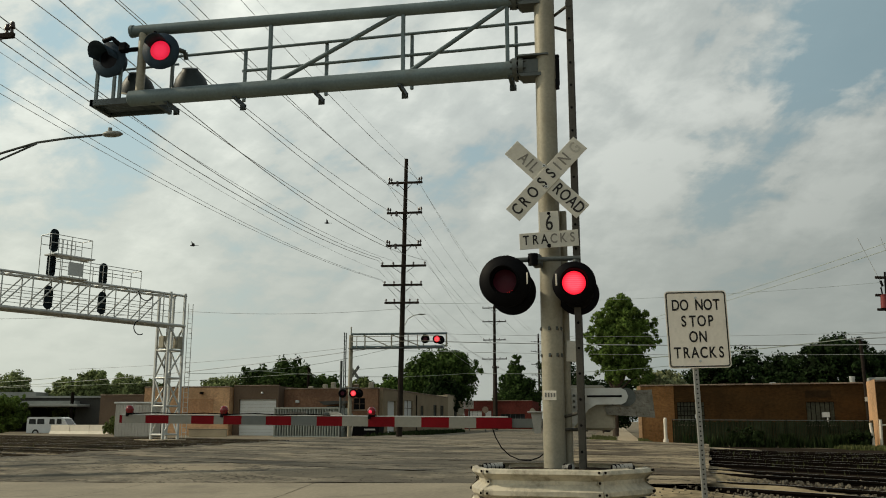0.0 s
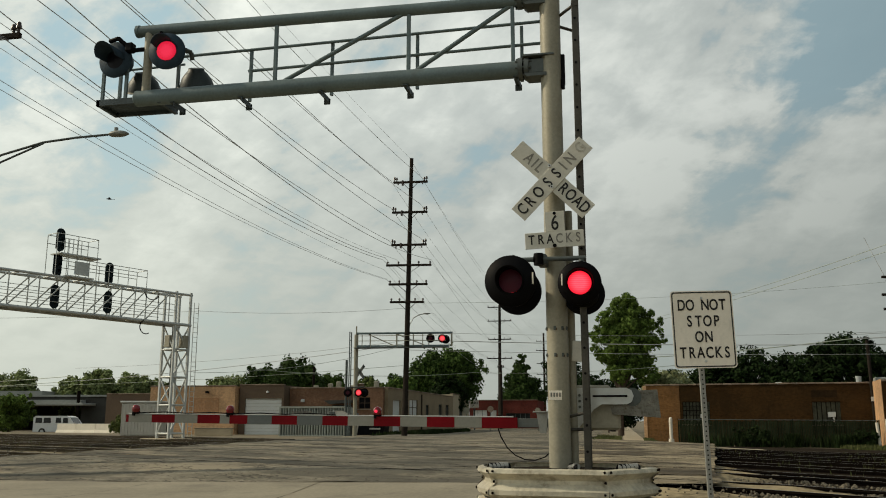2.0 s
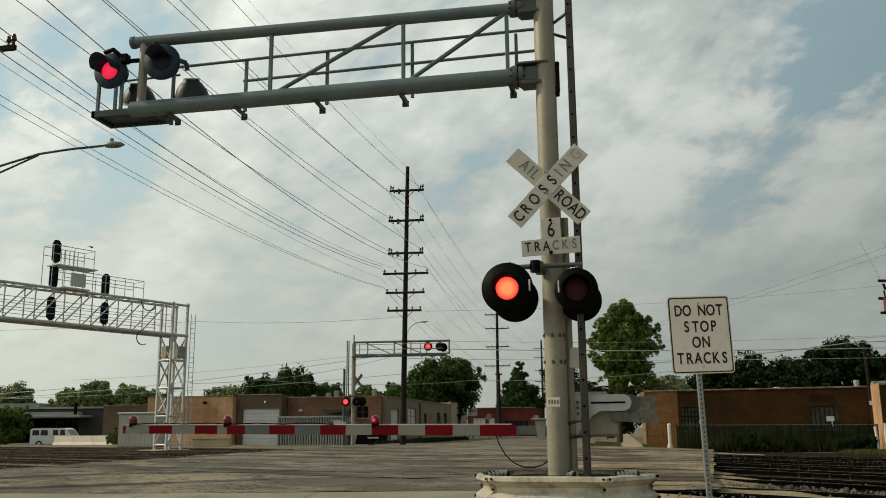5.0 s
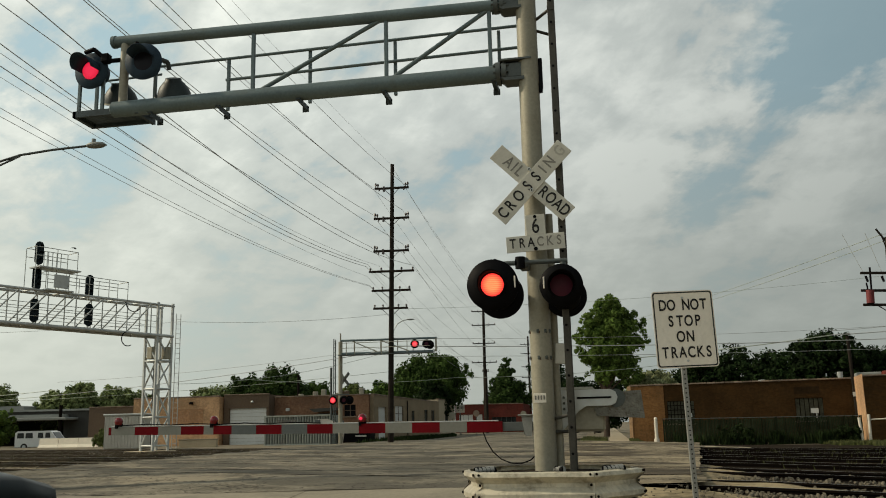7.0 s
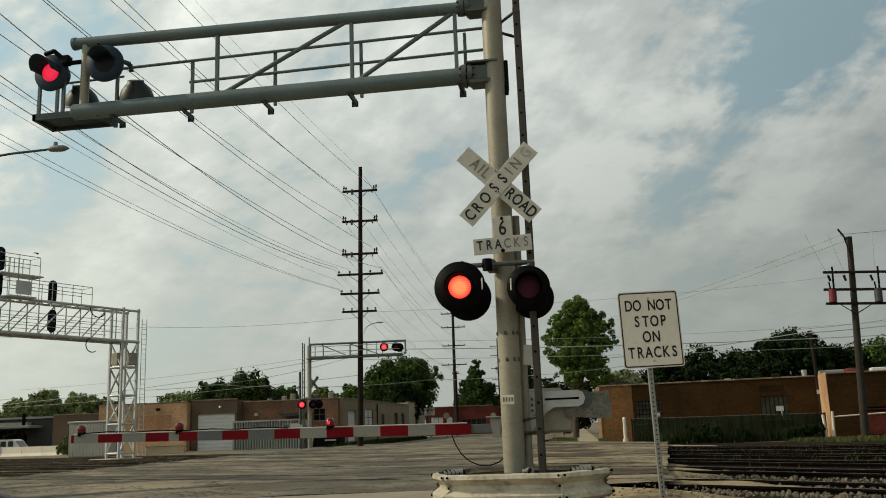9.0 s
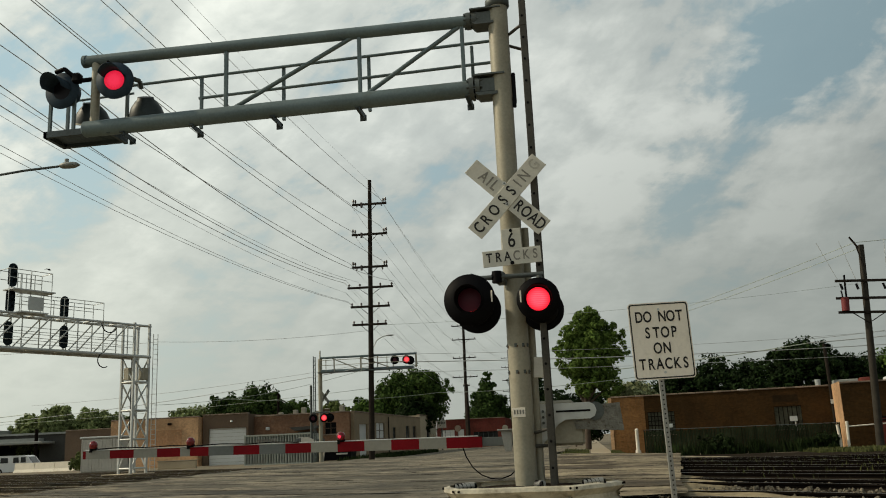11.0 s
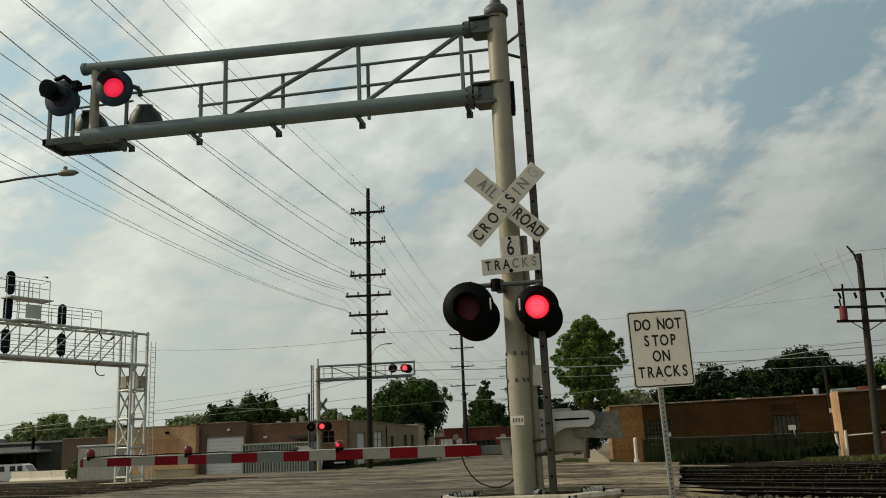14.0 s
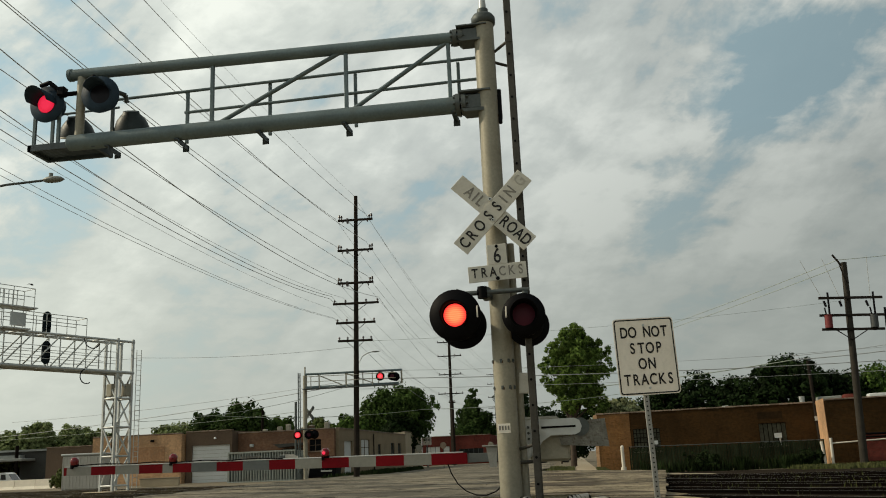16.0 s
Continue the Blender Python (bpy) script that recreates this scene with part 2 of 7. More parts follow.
M_LENS = mat("unlit_red_lens", (0.065, 0.002, 0.016), 0.5, 0, 0.1, 4, 50, 0.05)
M_LIT_O = glow_mat("lit_lens_orange", (1.0, 0.24, 0.09), (1.0, 0.03, 0.03), 1.5, 13, 0.14)
M_LIT_R = glow_mat("lit_lens_red", (1.0, 0.085, 0.125), (0.9, 0.008, 0.025), 1.35, 13, 0.142)
M_LIT_P = glow_mat("lit_lens_pink", (0.95, 0.035, 0.09), (0.75, 0.012, 0.045), 0.95, 70, 0.14)
M_LIT_F = glow_mat("lit_lens_distant", (1.0, 0.12, 0.14), (0.8, 0.01, 0.02), 1.1, 9, 0.2)
M_SIGN = mat("sign_white_sheeting", (0.82, 0.76, 0.66), 0.5, 0, 0.06, 2.5, 25, 0.02, (0.42, 0.39, 0.32), 0.35)
M_SIGN2 = mat("crossbuck_white", (0.55, 0.53, 0.46), 0.5, 0, 0.08, 3, 30, 0.03, (0.36, 0.34, 0.28), 0.45)
M_INK = mat("sign_black_ink", (0.015, 0.014, 0.013), 0.5, 0, 0.2, 5, 40, 0)
M_INK_F = mat("faded_ink", (0.2, 0.19, 0.165), 0.6, 0, 0.25, 6, 40, 0)
M_INK_FF = mat("very_faded_ink", (0.4, 0.385, 0.33), 0.6, 0, 0.15, 6, 40, 0)
M_STEEL = mat("galvanised_post", (0.3, 0.3, 0.28), 0.45, 0.5, 0.15, 3, 60, 0.05)
M_RAILING = mat("guardrail_zinc", (0.5, 0.46, 0.36), 0.55, 0.1, 0.2, 2.5, 18, 0.15, (0.17, 0.14, 0.09), 0.75, random_tone=0.22, ramp=(0.4, 0.6))
M_RED = mat("red_reflective", (0.16, 0.003, 0.007), 0.55, 0, 0.15, 2, 30, 0.02, (0.08, 0.004, 0.006), 0.4, spec=0.1)
M_WHITE = mat("white_reflective", (0.225, 0.22, 0.19), 0.5, 0, 0.1, 2, 30, 0.02, (0.3, 0.29, 0.25), 0.4)
M_GREYARM = mat("dull_grey_sheeting", (0.125, 0.135, 0.13), 0.5, 0, 0.1, 2, 30, 0.02)
M_LAMPRED = mat("red_lamp_plastic", (0.15, 0.002, 0.006), 0.2, 0, 0.1, 10, 50, 0.02, coat=0.5)
M_WOOD = mat("creosoted_pole", (0.024, 0.019, 0.015), 0.9, 0, 0.35, 2, 30, 0.2, spec=0.1)
M_WOOD_L = mat("weathered_pole", (0.032, 0.027, 0.02), 0.85, 0, 0.3, 2, 30, 0.2)
M_WIRE = mat("wire", (0.42, 0.43, 0.42), 0.6, 0.2, 0.1, 1, 10, 0)
M_WIRE_L = mat("bright_cable", (0.32, 0.36, 0.3), 0.5, 0.2, 0.1, 1, 10, 0)
M_INSUL = mat("insulator", (0.06, 0.045, 0.04), 0.3, 0, 0.2, 8, 30, 0)
M_RUST = mat("rust_stain", (0.1, 0.055, 0.03), 0.9, 0, 0.3, 8, 40, 0.05)
M_CONC = mat("road_concrete", (0.255, 0.225, 0.165), 0.9, 0, 0.18, 0.5, 14, 0.2, (0.13, 0.115, 0.085), 0.6)


def worn_mat(name, base, dark, pale, along):
    """Patched old paving: dark and sandy patches, long cracks and ruts drawn out along one heading."""
    m = mat(name, base, 0.92, 0, 0.3, 0.9, 9, 0.9, dark, 0.5, ramp=(0.42, 0.58), spec=0.12)
    nt = m.node_tree
    b = nt.nodes["Principled BSDF"]
    co, turn, mp = nt.nodes.new("ShaderNodeTexCoord"), nt.nodes.new("ShaderNodeMapping"), nt.nodes.new("ShaderNodeMapping")
    turn.inputs["Rotation"].default_value = (0, 0, along)
    mp.inputs["Scale"].default_value = (0.42, 1, 1)
    nt.links.new(co.outputs["Object"], turn.inputs[0])
    nt.links.new(turn.outputs[0], mp.inputs[0])
    colour = b.inputs["Base Color"].links[0].from_socket

    def layer(source, lo, hi, tint, amount, colour):
        r, mx = nt.nodes.new("ShaderNodeMapRange"), nt.nodes.new("ShaderNodeMixRGB")
        r.interpolation_type = "SMOOTHSTEP"
        r.inputs["From Min"].default_value, r.inputs["From Max"].default_value = lo, hi
        r.inputs["To Max"].default_value = amount
        nt.links.new(source, r.inputs[0])
        nt.links.new(r.outputs[0], mx.inputs["Fac"])
        nt.links.new(colour, mx.inputs["Color1"])
        mx.inputs["Color2"].default_value = (*tint, 1)
        return mx.outputs[0]

    def field(scale, detail, rough, shift):
        n, mv = nt.nodes.new("ShaderNodeTexNoise"), nt.nodes.new("ShaderNodeMapping")
        mv.inputs["Location"].default_value = shift
        n.inputs["Scale"].default_value, n.inputs["Detail"].default_value, n.inputs["Roughness"].default_value = scale, detail, rough
        nt.links.new(mp.outputs[0], mv.inputs[0])
        nt.links.new(mv.outputs[0], n.inputs["Vector"])
        return n.outputs["Fac"]

    colour = layer(field(0.34, 5, 0.6, (3, 1, 0)), 0.45, 0.54, dark, 0.8, colour)
    colour = layer(field(0.42, 6, 0.65, (8, 5, 0)), 0.54, 0.60, pale, 0.8, colour)
    # cracks: where a field passes its middle
    for scale, shift, wide in ((0.5, (1, 7, 0), 0.010), (0.9, (4, 2, 0), 0.010)):
        f = field(scale, 6, 0.6, shift)
        d, a = nt.nodes.new("ShaderNodeMath"), nt.nodes.new("ShaderNodeMath")
        d.operation, a.operation = "SUBTRACT", "ABSOLUTE"
        d.inputs[1].default_value = 0.5
        nt.links.new(f, d.inputs[0])
        nt.links.new(d.outputs[0], a.inputs[0])
        colour = layer(a.outputs[0], wide, 0.0, (0.03, 0.026, 0.02), 0.9, colour)
    nt.links.new(colour, b.inputs["Base Color"])
    return m


M_ASPH = worn_mat("crossing_asphalt", (0.165, 0.148, 0.114), (0.065, 0.061, 0.05), (0.29, 0.25, 0.18), radians(24))
M_ASPH2 = worn_mat("old_asphalt", (0.185, 0.165, 0.125), (0.09, 0.082, 0.065), (0.28, 0.24, 0.172), radians(24))
M_PLANK = worn_mat("dirt_covered_planks", (0.235, 0.196, 0.132), (0.05, 0.038, 0.026), (0.33, 0.275, 0.185), radians(24))
M_SIDEW = mat("pale_sidewalk", (0.4, 0.335, 0.235), 0.9, 0, 0.12, 0.7, 10, 0.15)
# near-black base carries the shade that lies between the rails
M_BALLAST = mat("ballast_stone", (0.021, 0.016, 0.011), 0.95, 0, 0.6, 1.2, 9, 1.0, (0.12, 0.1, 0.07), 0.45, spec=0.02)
# lit copy of the ballast: sunlight is mixed into the colour
M_BALLAST_L = mat("sun_paled_ballast", (0.19, 0.158, 0.108), 0.95, 0, 0.6, 1.2, 9, 1.0, (0.24, 0.2, 0.14), 0.55, spec=0.02)
M_STONE = mat("loose_stone", (0.15, 0.128, 0.092), 0.92, 0, 0.3, 8, 30, 0.4, random_tone=0.3)
M_SHOULDER = mat("tan_dirt_shoulder", (0.25, 0.2, 0.12), 0.95, 0, 0.4, 0.9, 7, 1.0, (0.07, 0.055, 0.038), 0.8, ramp=(0.42, 0.58), spec=0.1)
M_DIRT = mat("dirt_ground", (0.17, 0.14, 0.095), 0.95, 0, 0.35, 0.25, 5, 0.4, (0.10, 0.12, 0.05), 0.8)
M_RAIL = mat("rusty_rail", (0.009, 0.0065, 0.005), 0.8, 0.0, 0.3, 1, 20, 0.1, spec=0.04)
# lit copy of the rail steel, paler for the sun on its side
M_RAIL_L = mat("sun_paled_rail", (0.06, 0.05, 0.036), 0.8, 0.0, 0.35, 1, 20, 0.1, spec=0.04)
M_RAILTOP = mat("worn_rail_head", (0.2, 0.175, 0.145), 0.4, 0.6, 0.2, 1, 20, 0.05)
M_TIE = mat("dusty_tie_wood", (0.02, 0.015, 0.01), 0.95, 0, 0.3, 3, 20, 0.3, spec=0.02)
M_GRASS = mat("grass_blades", (0.06, 0.07, 0.018), 0.8, 0, 0.4, 0.6, 8, 0.0, (0.22, 0.19, 0.08), 0.5)
# lighter copy of the grass: sunlight is in the base colour, dry blades besides
M_GRASS_L = mat("sun_tinted_grass", (0.115, 0.12, 0.032), 0.8, 0, 0.4, 0.6, 8, 0.0, (0.26, 0.22, 0.1), 0.5)
M_BR_DARK = brick_mat("dark_brown_brick", (0.05, 0.025, 0.008), (0.027, 0.014, 0.005), (0.036, 0.027, 0.014))
M_BR_SOOT = brick_mat("sooty_brick", (0.03, 0.017, 0.007), (0.018, 0.011, 0.005), (0.022, 0.017, 0.01))
# the shop's own brick; also paints sunlight onto two dark brick ends
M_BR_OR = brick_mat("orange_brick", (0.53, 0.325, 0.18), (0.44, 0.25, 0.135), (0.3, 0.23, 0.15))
M_BR_RED = brick_mat("red_brown_brick", (0.21, 0.115, 0.07), (0.15, 0.08, 0.052), (0.16, 0.12, 0.085))
M_BR_BARN = brick_mat("deep_red_brick", (0.14, 0.032, 0.024), (0.1, 0.025, 0.02), (0.09, 0.05, 0.04))
M_TAN = mat("tan_block_wall", (0.25, 0.195, 0.125), 0.9, 0, 0.15, 0.5, 6, 0.1, (0.16, 0.125, 0.085), 0.5)
M_BROWNW = mat("brown_render", (0.115, 0.08, 0.054), 0.9, 0, 0.15, 0.5, 6, 0.1)
M_DKWALL = mat("dark_metal_wall", (0.05, 0.05, 0.045), 0.8, 0, 0.25, 0.4, 6, 0.05)
M_ROOF = mat("flat_roof_felt", (0.27, 0.28, 0.26), 0.9, 0, 0.15, 0.4, 6, 0.1)
M_COPING = mat("tile_coping", (0.2, 0.15, 0.11), 0.8, 0, 0.3, 1.5, 10, 0.1, random_tone=0.25)
M_GARAGE = mat("white_steel_door", (0.62, 0.63, 0.61), 0.6, 0, 0.06, 0.6, 10, 0.02)
M_CONTAIN = mat("grey_container_paint", (0.34, 0.36, 0.32), 0.6, 0.1, 0.12, 0.5, 8, 0.03, (0.22, 0.19, 0.15), 0.5)
M_SHED = mat("pale_shed_steel", (0.47, 0.45, 0.4), 0.6, 0.1, 0.1, 0.5, 8, 0.05)
M_DARKGLASS = mat("dark_window_glass", (0.02, 0.022, 0.022), 0.08, 0, 0.2, 2, 10, 0)
M_BLOCKGLASS = mat("glass_block", (0.07, 0.07, 0.048), 0.6, 0, 0.4, 2, 10, 0.05, spec=0.08)
M_FENCE = mat("green_fence_slat", (0.017, 0.023, 0.012), 0.9, 0, 0.5, 0.6, 14, 0.05, (0.012, 0.016, 0.006), 0.7, random_tone=0.35, spec=0.05)
M_VAN = mat("white_van_paint", (0.62, 0.63, 0.62), 0.3, 0, 0.05, 1, 10, 0, coat=0.4)
M_BARRIER = mat("barrier_concrete", (0.68, 0.63, 0.53), 0.9, 0, 0.12, 1, 10, 0.1)
M_TYRE = mat("tyre_rubber", (0.02, 0.02, 0.02), 0.85, 0, 0.2, 8, 40, 0.05)
M_CAR = mat("dark_blue_car_paint", (0.009, 0.015, 0.018), 0.35, 0.0, 0.1, 1, 10, 0, coat=0.04, spec=0.06)
M_BARK = mat("bark", (0.08, 0.06, 0.045), 0.9, 0, 0.3, 3, 20, 0.4)
M_BIRD = mat("bird_feathers", (0.03, 0.03, 0.035), 0.8, 0, 0.2, 10, 50, 0)
M_XFMR_R = mat("red_transformer", (0.17, 0.03, 0.03), 0.5, 0.1, 0.12, 3, 20, 0.02)
M_XFMR_G = mat("grey_transformer", (0.06, 0.065, 0.065), 0.5, 0.2, 0.12, 3, 20, 0.02)
M_LUM = mat("luminaire_grey", (0.24, 0.25, 0.23), 0.5, 0.2, 0.1, 3, 20, 0.02)


def leaf_mat(name, c):
    m = mat(name, c, 0.7, 0, 0.5, 0.7, 5, 0.0, spec=0.07)
    nt = m.node_tree
    b = nt.nodes["Principled BSDF"]
    ge, hs, mr = nt.nodes.new("ShaderNodeNewGeometry"), nt.nodes.new("ShaderNodeHueSaturation"), nt.nodes.new("ShaderNodeMapRange")
    mr.inputs["To Min"].default_value, mr.inputs["To Max"].default_value = 0.5, 1.5
    nt.links.new(ge.outputs["Random Per Island"], mr.inputs[0])
    nt.links.new(mr.outputs[0], hs.inputs["Value"])
    nt.links.new(b.inputs["Base Color"].links[0].from_socket, hs.inputs["Color"])
    nt.links.new(hs.outputs[0], b.inputs["Base Color"])
    tr, ms = nt.nodes.new("ShaderNodeBsdfTranslucent"), nt.nodes.new("ShaderNodeMixShader")
    ms.inputs[0].default_value = 0.15
    nt.links.new(hs.outputs[0], tr.inputs["Color"])
    nt.links.new(b.outputs[0], ms.inputs[1])
    nt.links.new(tr.outputs[0], ms.inputs[2])
    nt.links.new(ms.outputs[0], nt.nodes["Material Output"].inputs[0])
    return m


M_LEAF = leaf_mat("maple_leaf", (0.062, 0.105, 0.022))
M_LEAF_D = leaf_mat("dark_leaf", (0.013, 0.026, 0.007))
M_LEAF_G = leaf_mat("shade_green_leaf", (0.046, 0.08, 0.018))
M_LEAF_M = leaf_mat("deep_green_leaf", (0.034, 0.06, 0.015))
M_LEAF_W = leaf_mat("blossoming_leaf", (0.23, 0.25, 0.13))
M_LEAF_Y = leaf_mat("pale_leaf", (0.11, 0.14, 0.045))
# brightened to hold the tall tree's sun highlights; the shrub's plain paler green
M_LEAF_B = leaf_mat("highlight_green_leaf", (0.09, 0.14, 0.03))
# pale, greyed green paints distance haze onto the far-left trees
M_LEAF_H = leaf_mat("haze_veiled_leaf", (0.19, 0.23, 0.095))
M_WEED = leaf_mat("weed_leaf", (0.018, 0.03, 0.009))


# ---- geometry helpers ----
class Geo:
    """Collects faces; every cylinder, box or plate keeps its own vertices."""

    def __init__(self):
        self.v, self.f, self.s = [], [], []

    def add(self, verts, faces, smooth=False):
        o = len(self.v)
        self.v += [tuple(p) for p in verts]
        for q in faces:
            self.f.append(tuple(i + o for i in q))
            self.s.append(smooth)
        return self

    def box(self, c, s, m=None, ch=0.0):
        """A box of size s round c, turned by m; ch chamfers its edges."""
        x, y, z = (k / 2 for k in s)
        ch = min(ch, 0.45 * min(s))
        if ch <= 0:
            vs = [Vector((a * x, b * y, d * z)) for a in (-1, 1) for b in (-1, 1) for d in (-1, 1)]
            fs = [(0, 1, 3, 2), (4, 6, 7, 5), (0, 4, 5, 1), (2, 3, 7, 6), (0, 2, 6, 4), (1, 5, 7, 3)]
        else:
            bm = bmesh.new()
            bmesh.ops.create_cube(bm, size=1.0, matrix=Matrix.Diagonal((*s, 1)))
            bmesh.ops.bevel(bm, geom=list(bm.edges), offset=ch, segments=1, affect="EDGES", profile=0.5)
            bm.verts.index_update()
            vs = [v.co.copy() for v in bm.verts]
            fs = [tuple(v.index for v in q.verts) for q in bm.faces]
            bm.free()
        m = m if m is not None else Matrix.Identity(3)
        return self.add([Vector(c) + m.to_3x3() @ v for v in vs], fs)

    def cyl(self, a, b, r, r2=None, n=16, caps=True):
        a, b = Vector(a), Vector(b)
        r2 = r if r2 is None else r2
        q = (b - a).to_track_quat("Z", "Y").to_matrix()
        ring = [q @ Vector((math.cos(2 * math.pi * i / n), math.sin(2 * math.pi * i / n), 0)) for i in range(n)]
        va, vb = [a + r * p for p in ring], [b + r2 * p for p in ring]
        self.add(va + vb, [(i, (i + 1) % n, n + (i + 1) % n, n + i) for i in range(n)], True)
        if caps:
            self.add(va, [tuple(reversed(range(n)))])
            self.add(vb, [tuple(range(n))])
        return self

    def pipe(self, pts, r, n=8):
        pts = [Vector(p) for p in pts]
        for a, b in zip(pts, pts[1:]):
            self.cyl(a, b, r, n=n)
        return self

    def lathe(self, prof, n=32, a0=0.0, a1=2 * math.pi, c=(0, 0, 0), m=None):
        """Turn the profile (r, z) round z."""
        full = abs(a1 - a0 - 2 * math.pi) < 1e-6
        k = n if full else n + 1
        m = m if m is not None else Matrix.Identity(3)
        vs = []
        for i in range(k):
            t = a0 + (a1 - a0) * i / n
            vs += [Vector(c) + m.to_3x3() @ Vector((r * math.cos(t), r * math.sin(t), z)) for r, z in prof]
        w = len(prof)
        fs = []
        for i in range(n):
            j = (i + 1) % k
            fs += [(i * w + p, j * w + p, j * w + p + 1, i * w + p + 1) for p in range(w - 1)]
        return self.add(vs, fs, True)

    def prism(self, poly, depth, m):
        """A flat polygon (x, z) given thickness along y, then moved by m."""
        n = len(poly)
        vs = [m @ Vector((x, -depth / 2, z)) for x, z in poly] + [m @ Vector((x, depth / 2, z)) for x, z in poly]
        fs = [tuple(range(n)), tuple(reversed(range(n, 2 * n)))] + [(i, n + i, n + (i + 1) % n, (i + 1) % n) for i in range(n)]
        return self.add(vs, fs)

    def mesh(self, name, material):
        me = bpy.data.meshes.new(name)
        me.from_pydata(self.v, [], self.f)
        me.polygons.foreach_set("use_smooth", self.s)
        me.materials.append(material)
        me.update()
        return me


def part(name, geo, material, parent, label="", at=None):
    ob = new(name, geo.mesh(name, material) if isinstance(geo, Geo) else geo)
    ob.parent = parent
    if at is not None:
        ob.matrix_basis = at
    if label:
        tagged(ob, label)
    return ob


def thing(name, label, category, at=None, group="", kind="", geo=None, material=None):
    ob = new(name, geo.mesh(name, material) if geo else None)
    if at is not None:
        ob.matrix_basis = at
    return tagged(ob, label, category, group, kind)


def text_mesh(text, size, material, spread=1.0, depth=0.002, bold=0.01):
    cu = bpy.data.curves.new("lettering", "FONT")
    cu.body, cu.size, cu.align_x, cu.align_y, cu.extrude, cu.space_character = text, size, "CENTER", "CENTER", depth, spread
    cu.offset = size * bold
    ob = bpy.data.objects.new("lettering", cu)
    scene.collection.objects.link(ob)
    bpy.context.view_layer.update()
    me = bpy.data.meshes.new_from_object(ob)
    bpy.data.objects.remove(ob)
    me.materials.clear()
    me.materials.append(material)
    return me


FACE = pose(0, 0, 0, 90, 0, 0)     # turns lettering upright, facing -y

# ---- lie of the land ----
SKEW = radians(24)
TN = Vector((math.sin(SKEW), math.cos(SKEW), 0))     # across the tracks
TD = Vector((-math.cos(SKEW), math.sin(SKEW), 0))    # along the tracks
TRACKS_N = [15.9, 20.2, 24.5, 28.8, 33.1, 37.4]


def smooth(a, b, x):
    t = min(1, max(0, (x - a) / (b - a)))
    return t * t * (3 - 2 * t)


def across(x, y):
    return x * TN.x + y * TN.y


def land(x, y):
    n = across(x, y)
    z = 0.06 * smooth(9, 15, n)
    z -= 0.34 * smooth(42, 52, n) * smooth(-2, 4, x)
    z -= 0.15 * smooth(1, 8, x) * smooth(9, 15, n)
    return z


def road_z(x, y):
    n = across(x, y)
    return land(x, y) + 0.02 + 0.19 * smooth(10, 15.0, n) * (1 - smooth(50, 66, n))


def sheet(xs, ys, fz, lift=0.0, frame_of=None):
    g = Geo()
    vs = []
    for y in ys:
        for x in xs:
            p = frame_of(x, y) if frame_of else (x, y)
            vs.append((p[0], p[1], fz(p[0], p[1]) + lift))
    w = len(xs)
    fs = [(j * w + i, j * w + i + 1, (j + 1) * w + i + 1, (j + 1) * w + i) for j in range(len(ys) - 1) for i in range(w - 1)]
    return g.add(vs, fs, True)


def span(a, b, step):
    n = max(1, round((b - a) / step))
    return [a + (b - a) * i / n for i in range(n + 1)]

# ---- ground, road, tracks ----
gx = [-2500, -700, -300] + span(-160, -40, 8) + span(-38, 30, 1.5) + span(36, 120, 8) + [300, 700, 2500]
gy = [-300, -60] + span(-20, 80, 1.5) + span(90, 220, 10) + [400, 900, 2500]
thing("ground", "dry dirt ground with patches of weeds", "ground", kind="structure", geo=sheet(gx, gy, land), material=M_DIRT)

ROAD_L, ROAD_R = -16.6, -1.95
road = thing("road", "pale concrete road with dark joints and cracks", "road", kind="structure")
SLABS = [-16.6, -12.9, -9.25, -5.6, -1.95]


def edge_y(x):
    """Where the concrete ends before the first track."""
    return 15.45 - 0.12 * x


for a, b in zip(SLABS, SLABS[1:]):
    for j in range(6):
        lo, hi = -9 + 4.05 * j, -9 + 4.05 * (j + 1)
        last = j == 5
        g = Geo()
        xs, k = span(a + 0.012, b - 0.012, 1.2), 6
        vs = []
        for i in range(k + 1):
            for x in xs:
                top = edge_y(x) - 0.02 if last else hi - 0.012
                y = lo + 0.012 + (top - lo - 0.012) * i / k
                vs.append((x, y, road_z(x, y) + 0.012))
        w = len(xs)
        part("slab", g.add(vs, [(q * w + p, q * w + p + 1, (q + 1) * w + p + 1, (q + 1) * w + p) for q in range(k) for p in range(w - 1)], True), M_CONC, road)
part("joint_bed", sheet(span(ROAD_L, ROAD_R, 1.2), span(-40, 14.5, 1.2), road_z, -0.004), M_ASPH, road)
part("far_roadway", sheet(span(ROAD_L, ROAD_R, 1.5), span(46, 110, 2) + span(120, 300, 20), road_z, 0.006), M_ASPH2, road)


def shoulder_z(x, y):
    n = across(x, y)
    return land(x, y) + 0.02 + 0.17 * smooth(10, 15.0, n) * (1 - smooth(1.0, 3.2, x)) + 0.03 * noise.noise((x * 0.9, y * 0.9, 1.0)) + 0.015 * noise.noise((x * 2.7, y * 2.7, 4.0))


thing("shoulder", "rutted tan dirt shoulder beside the road", "shoulder", kind="structure",
      geo=sheet(span(-1.93, 12, 0.35) + span(13, 30, 1.5), span(0.0, 1.0, 0.012), shoulder_z, 0.0, lambda x, f: (x, -20 + f ** 0.45 * ((14.0 - 0.407 * x) / 0.9135 + 20))), material=M_SHOULDER)

# the crossing itself: asphalt between skewed rails
def on_track(s, n):
    return (s * TD.x + n * TN.x, s * TD.y + n * TN.y)


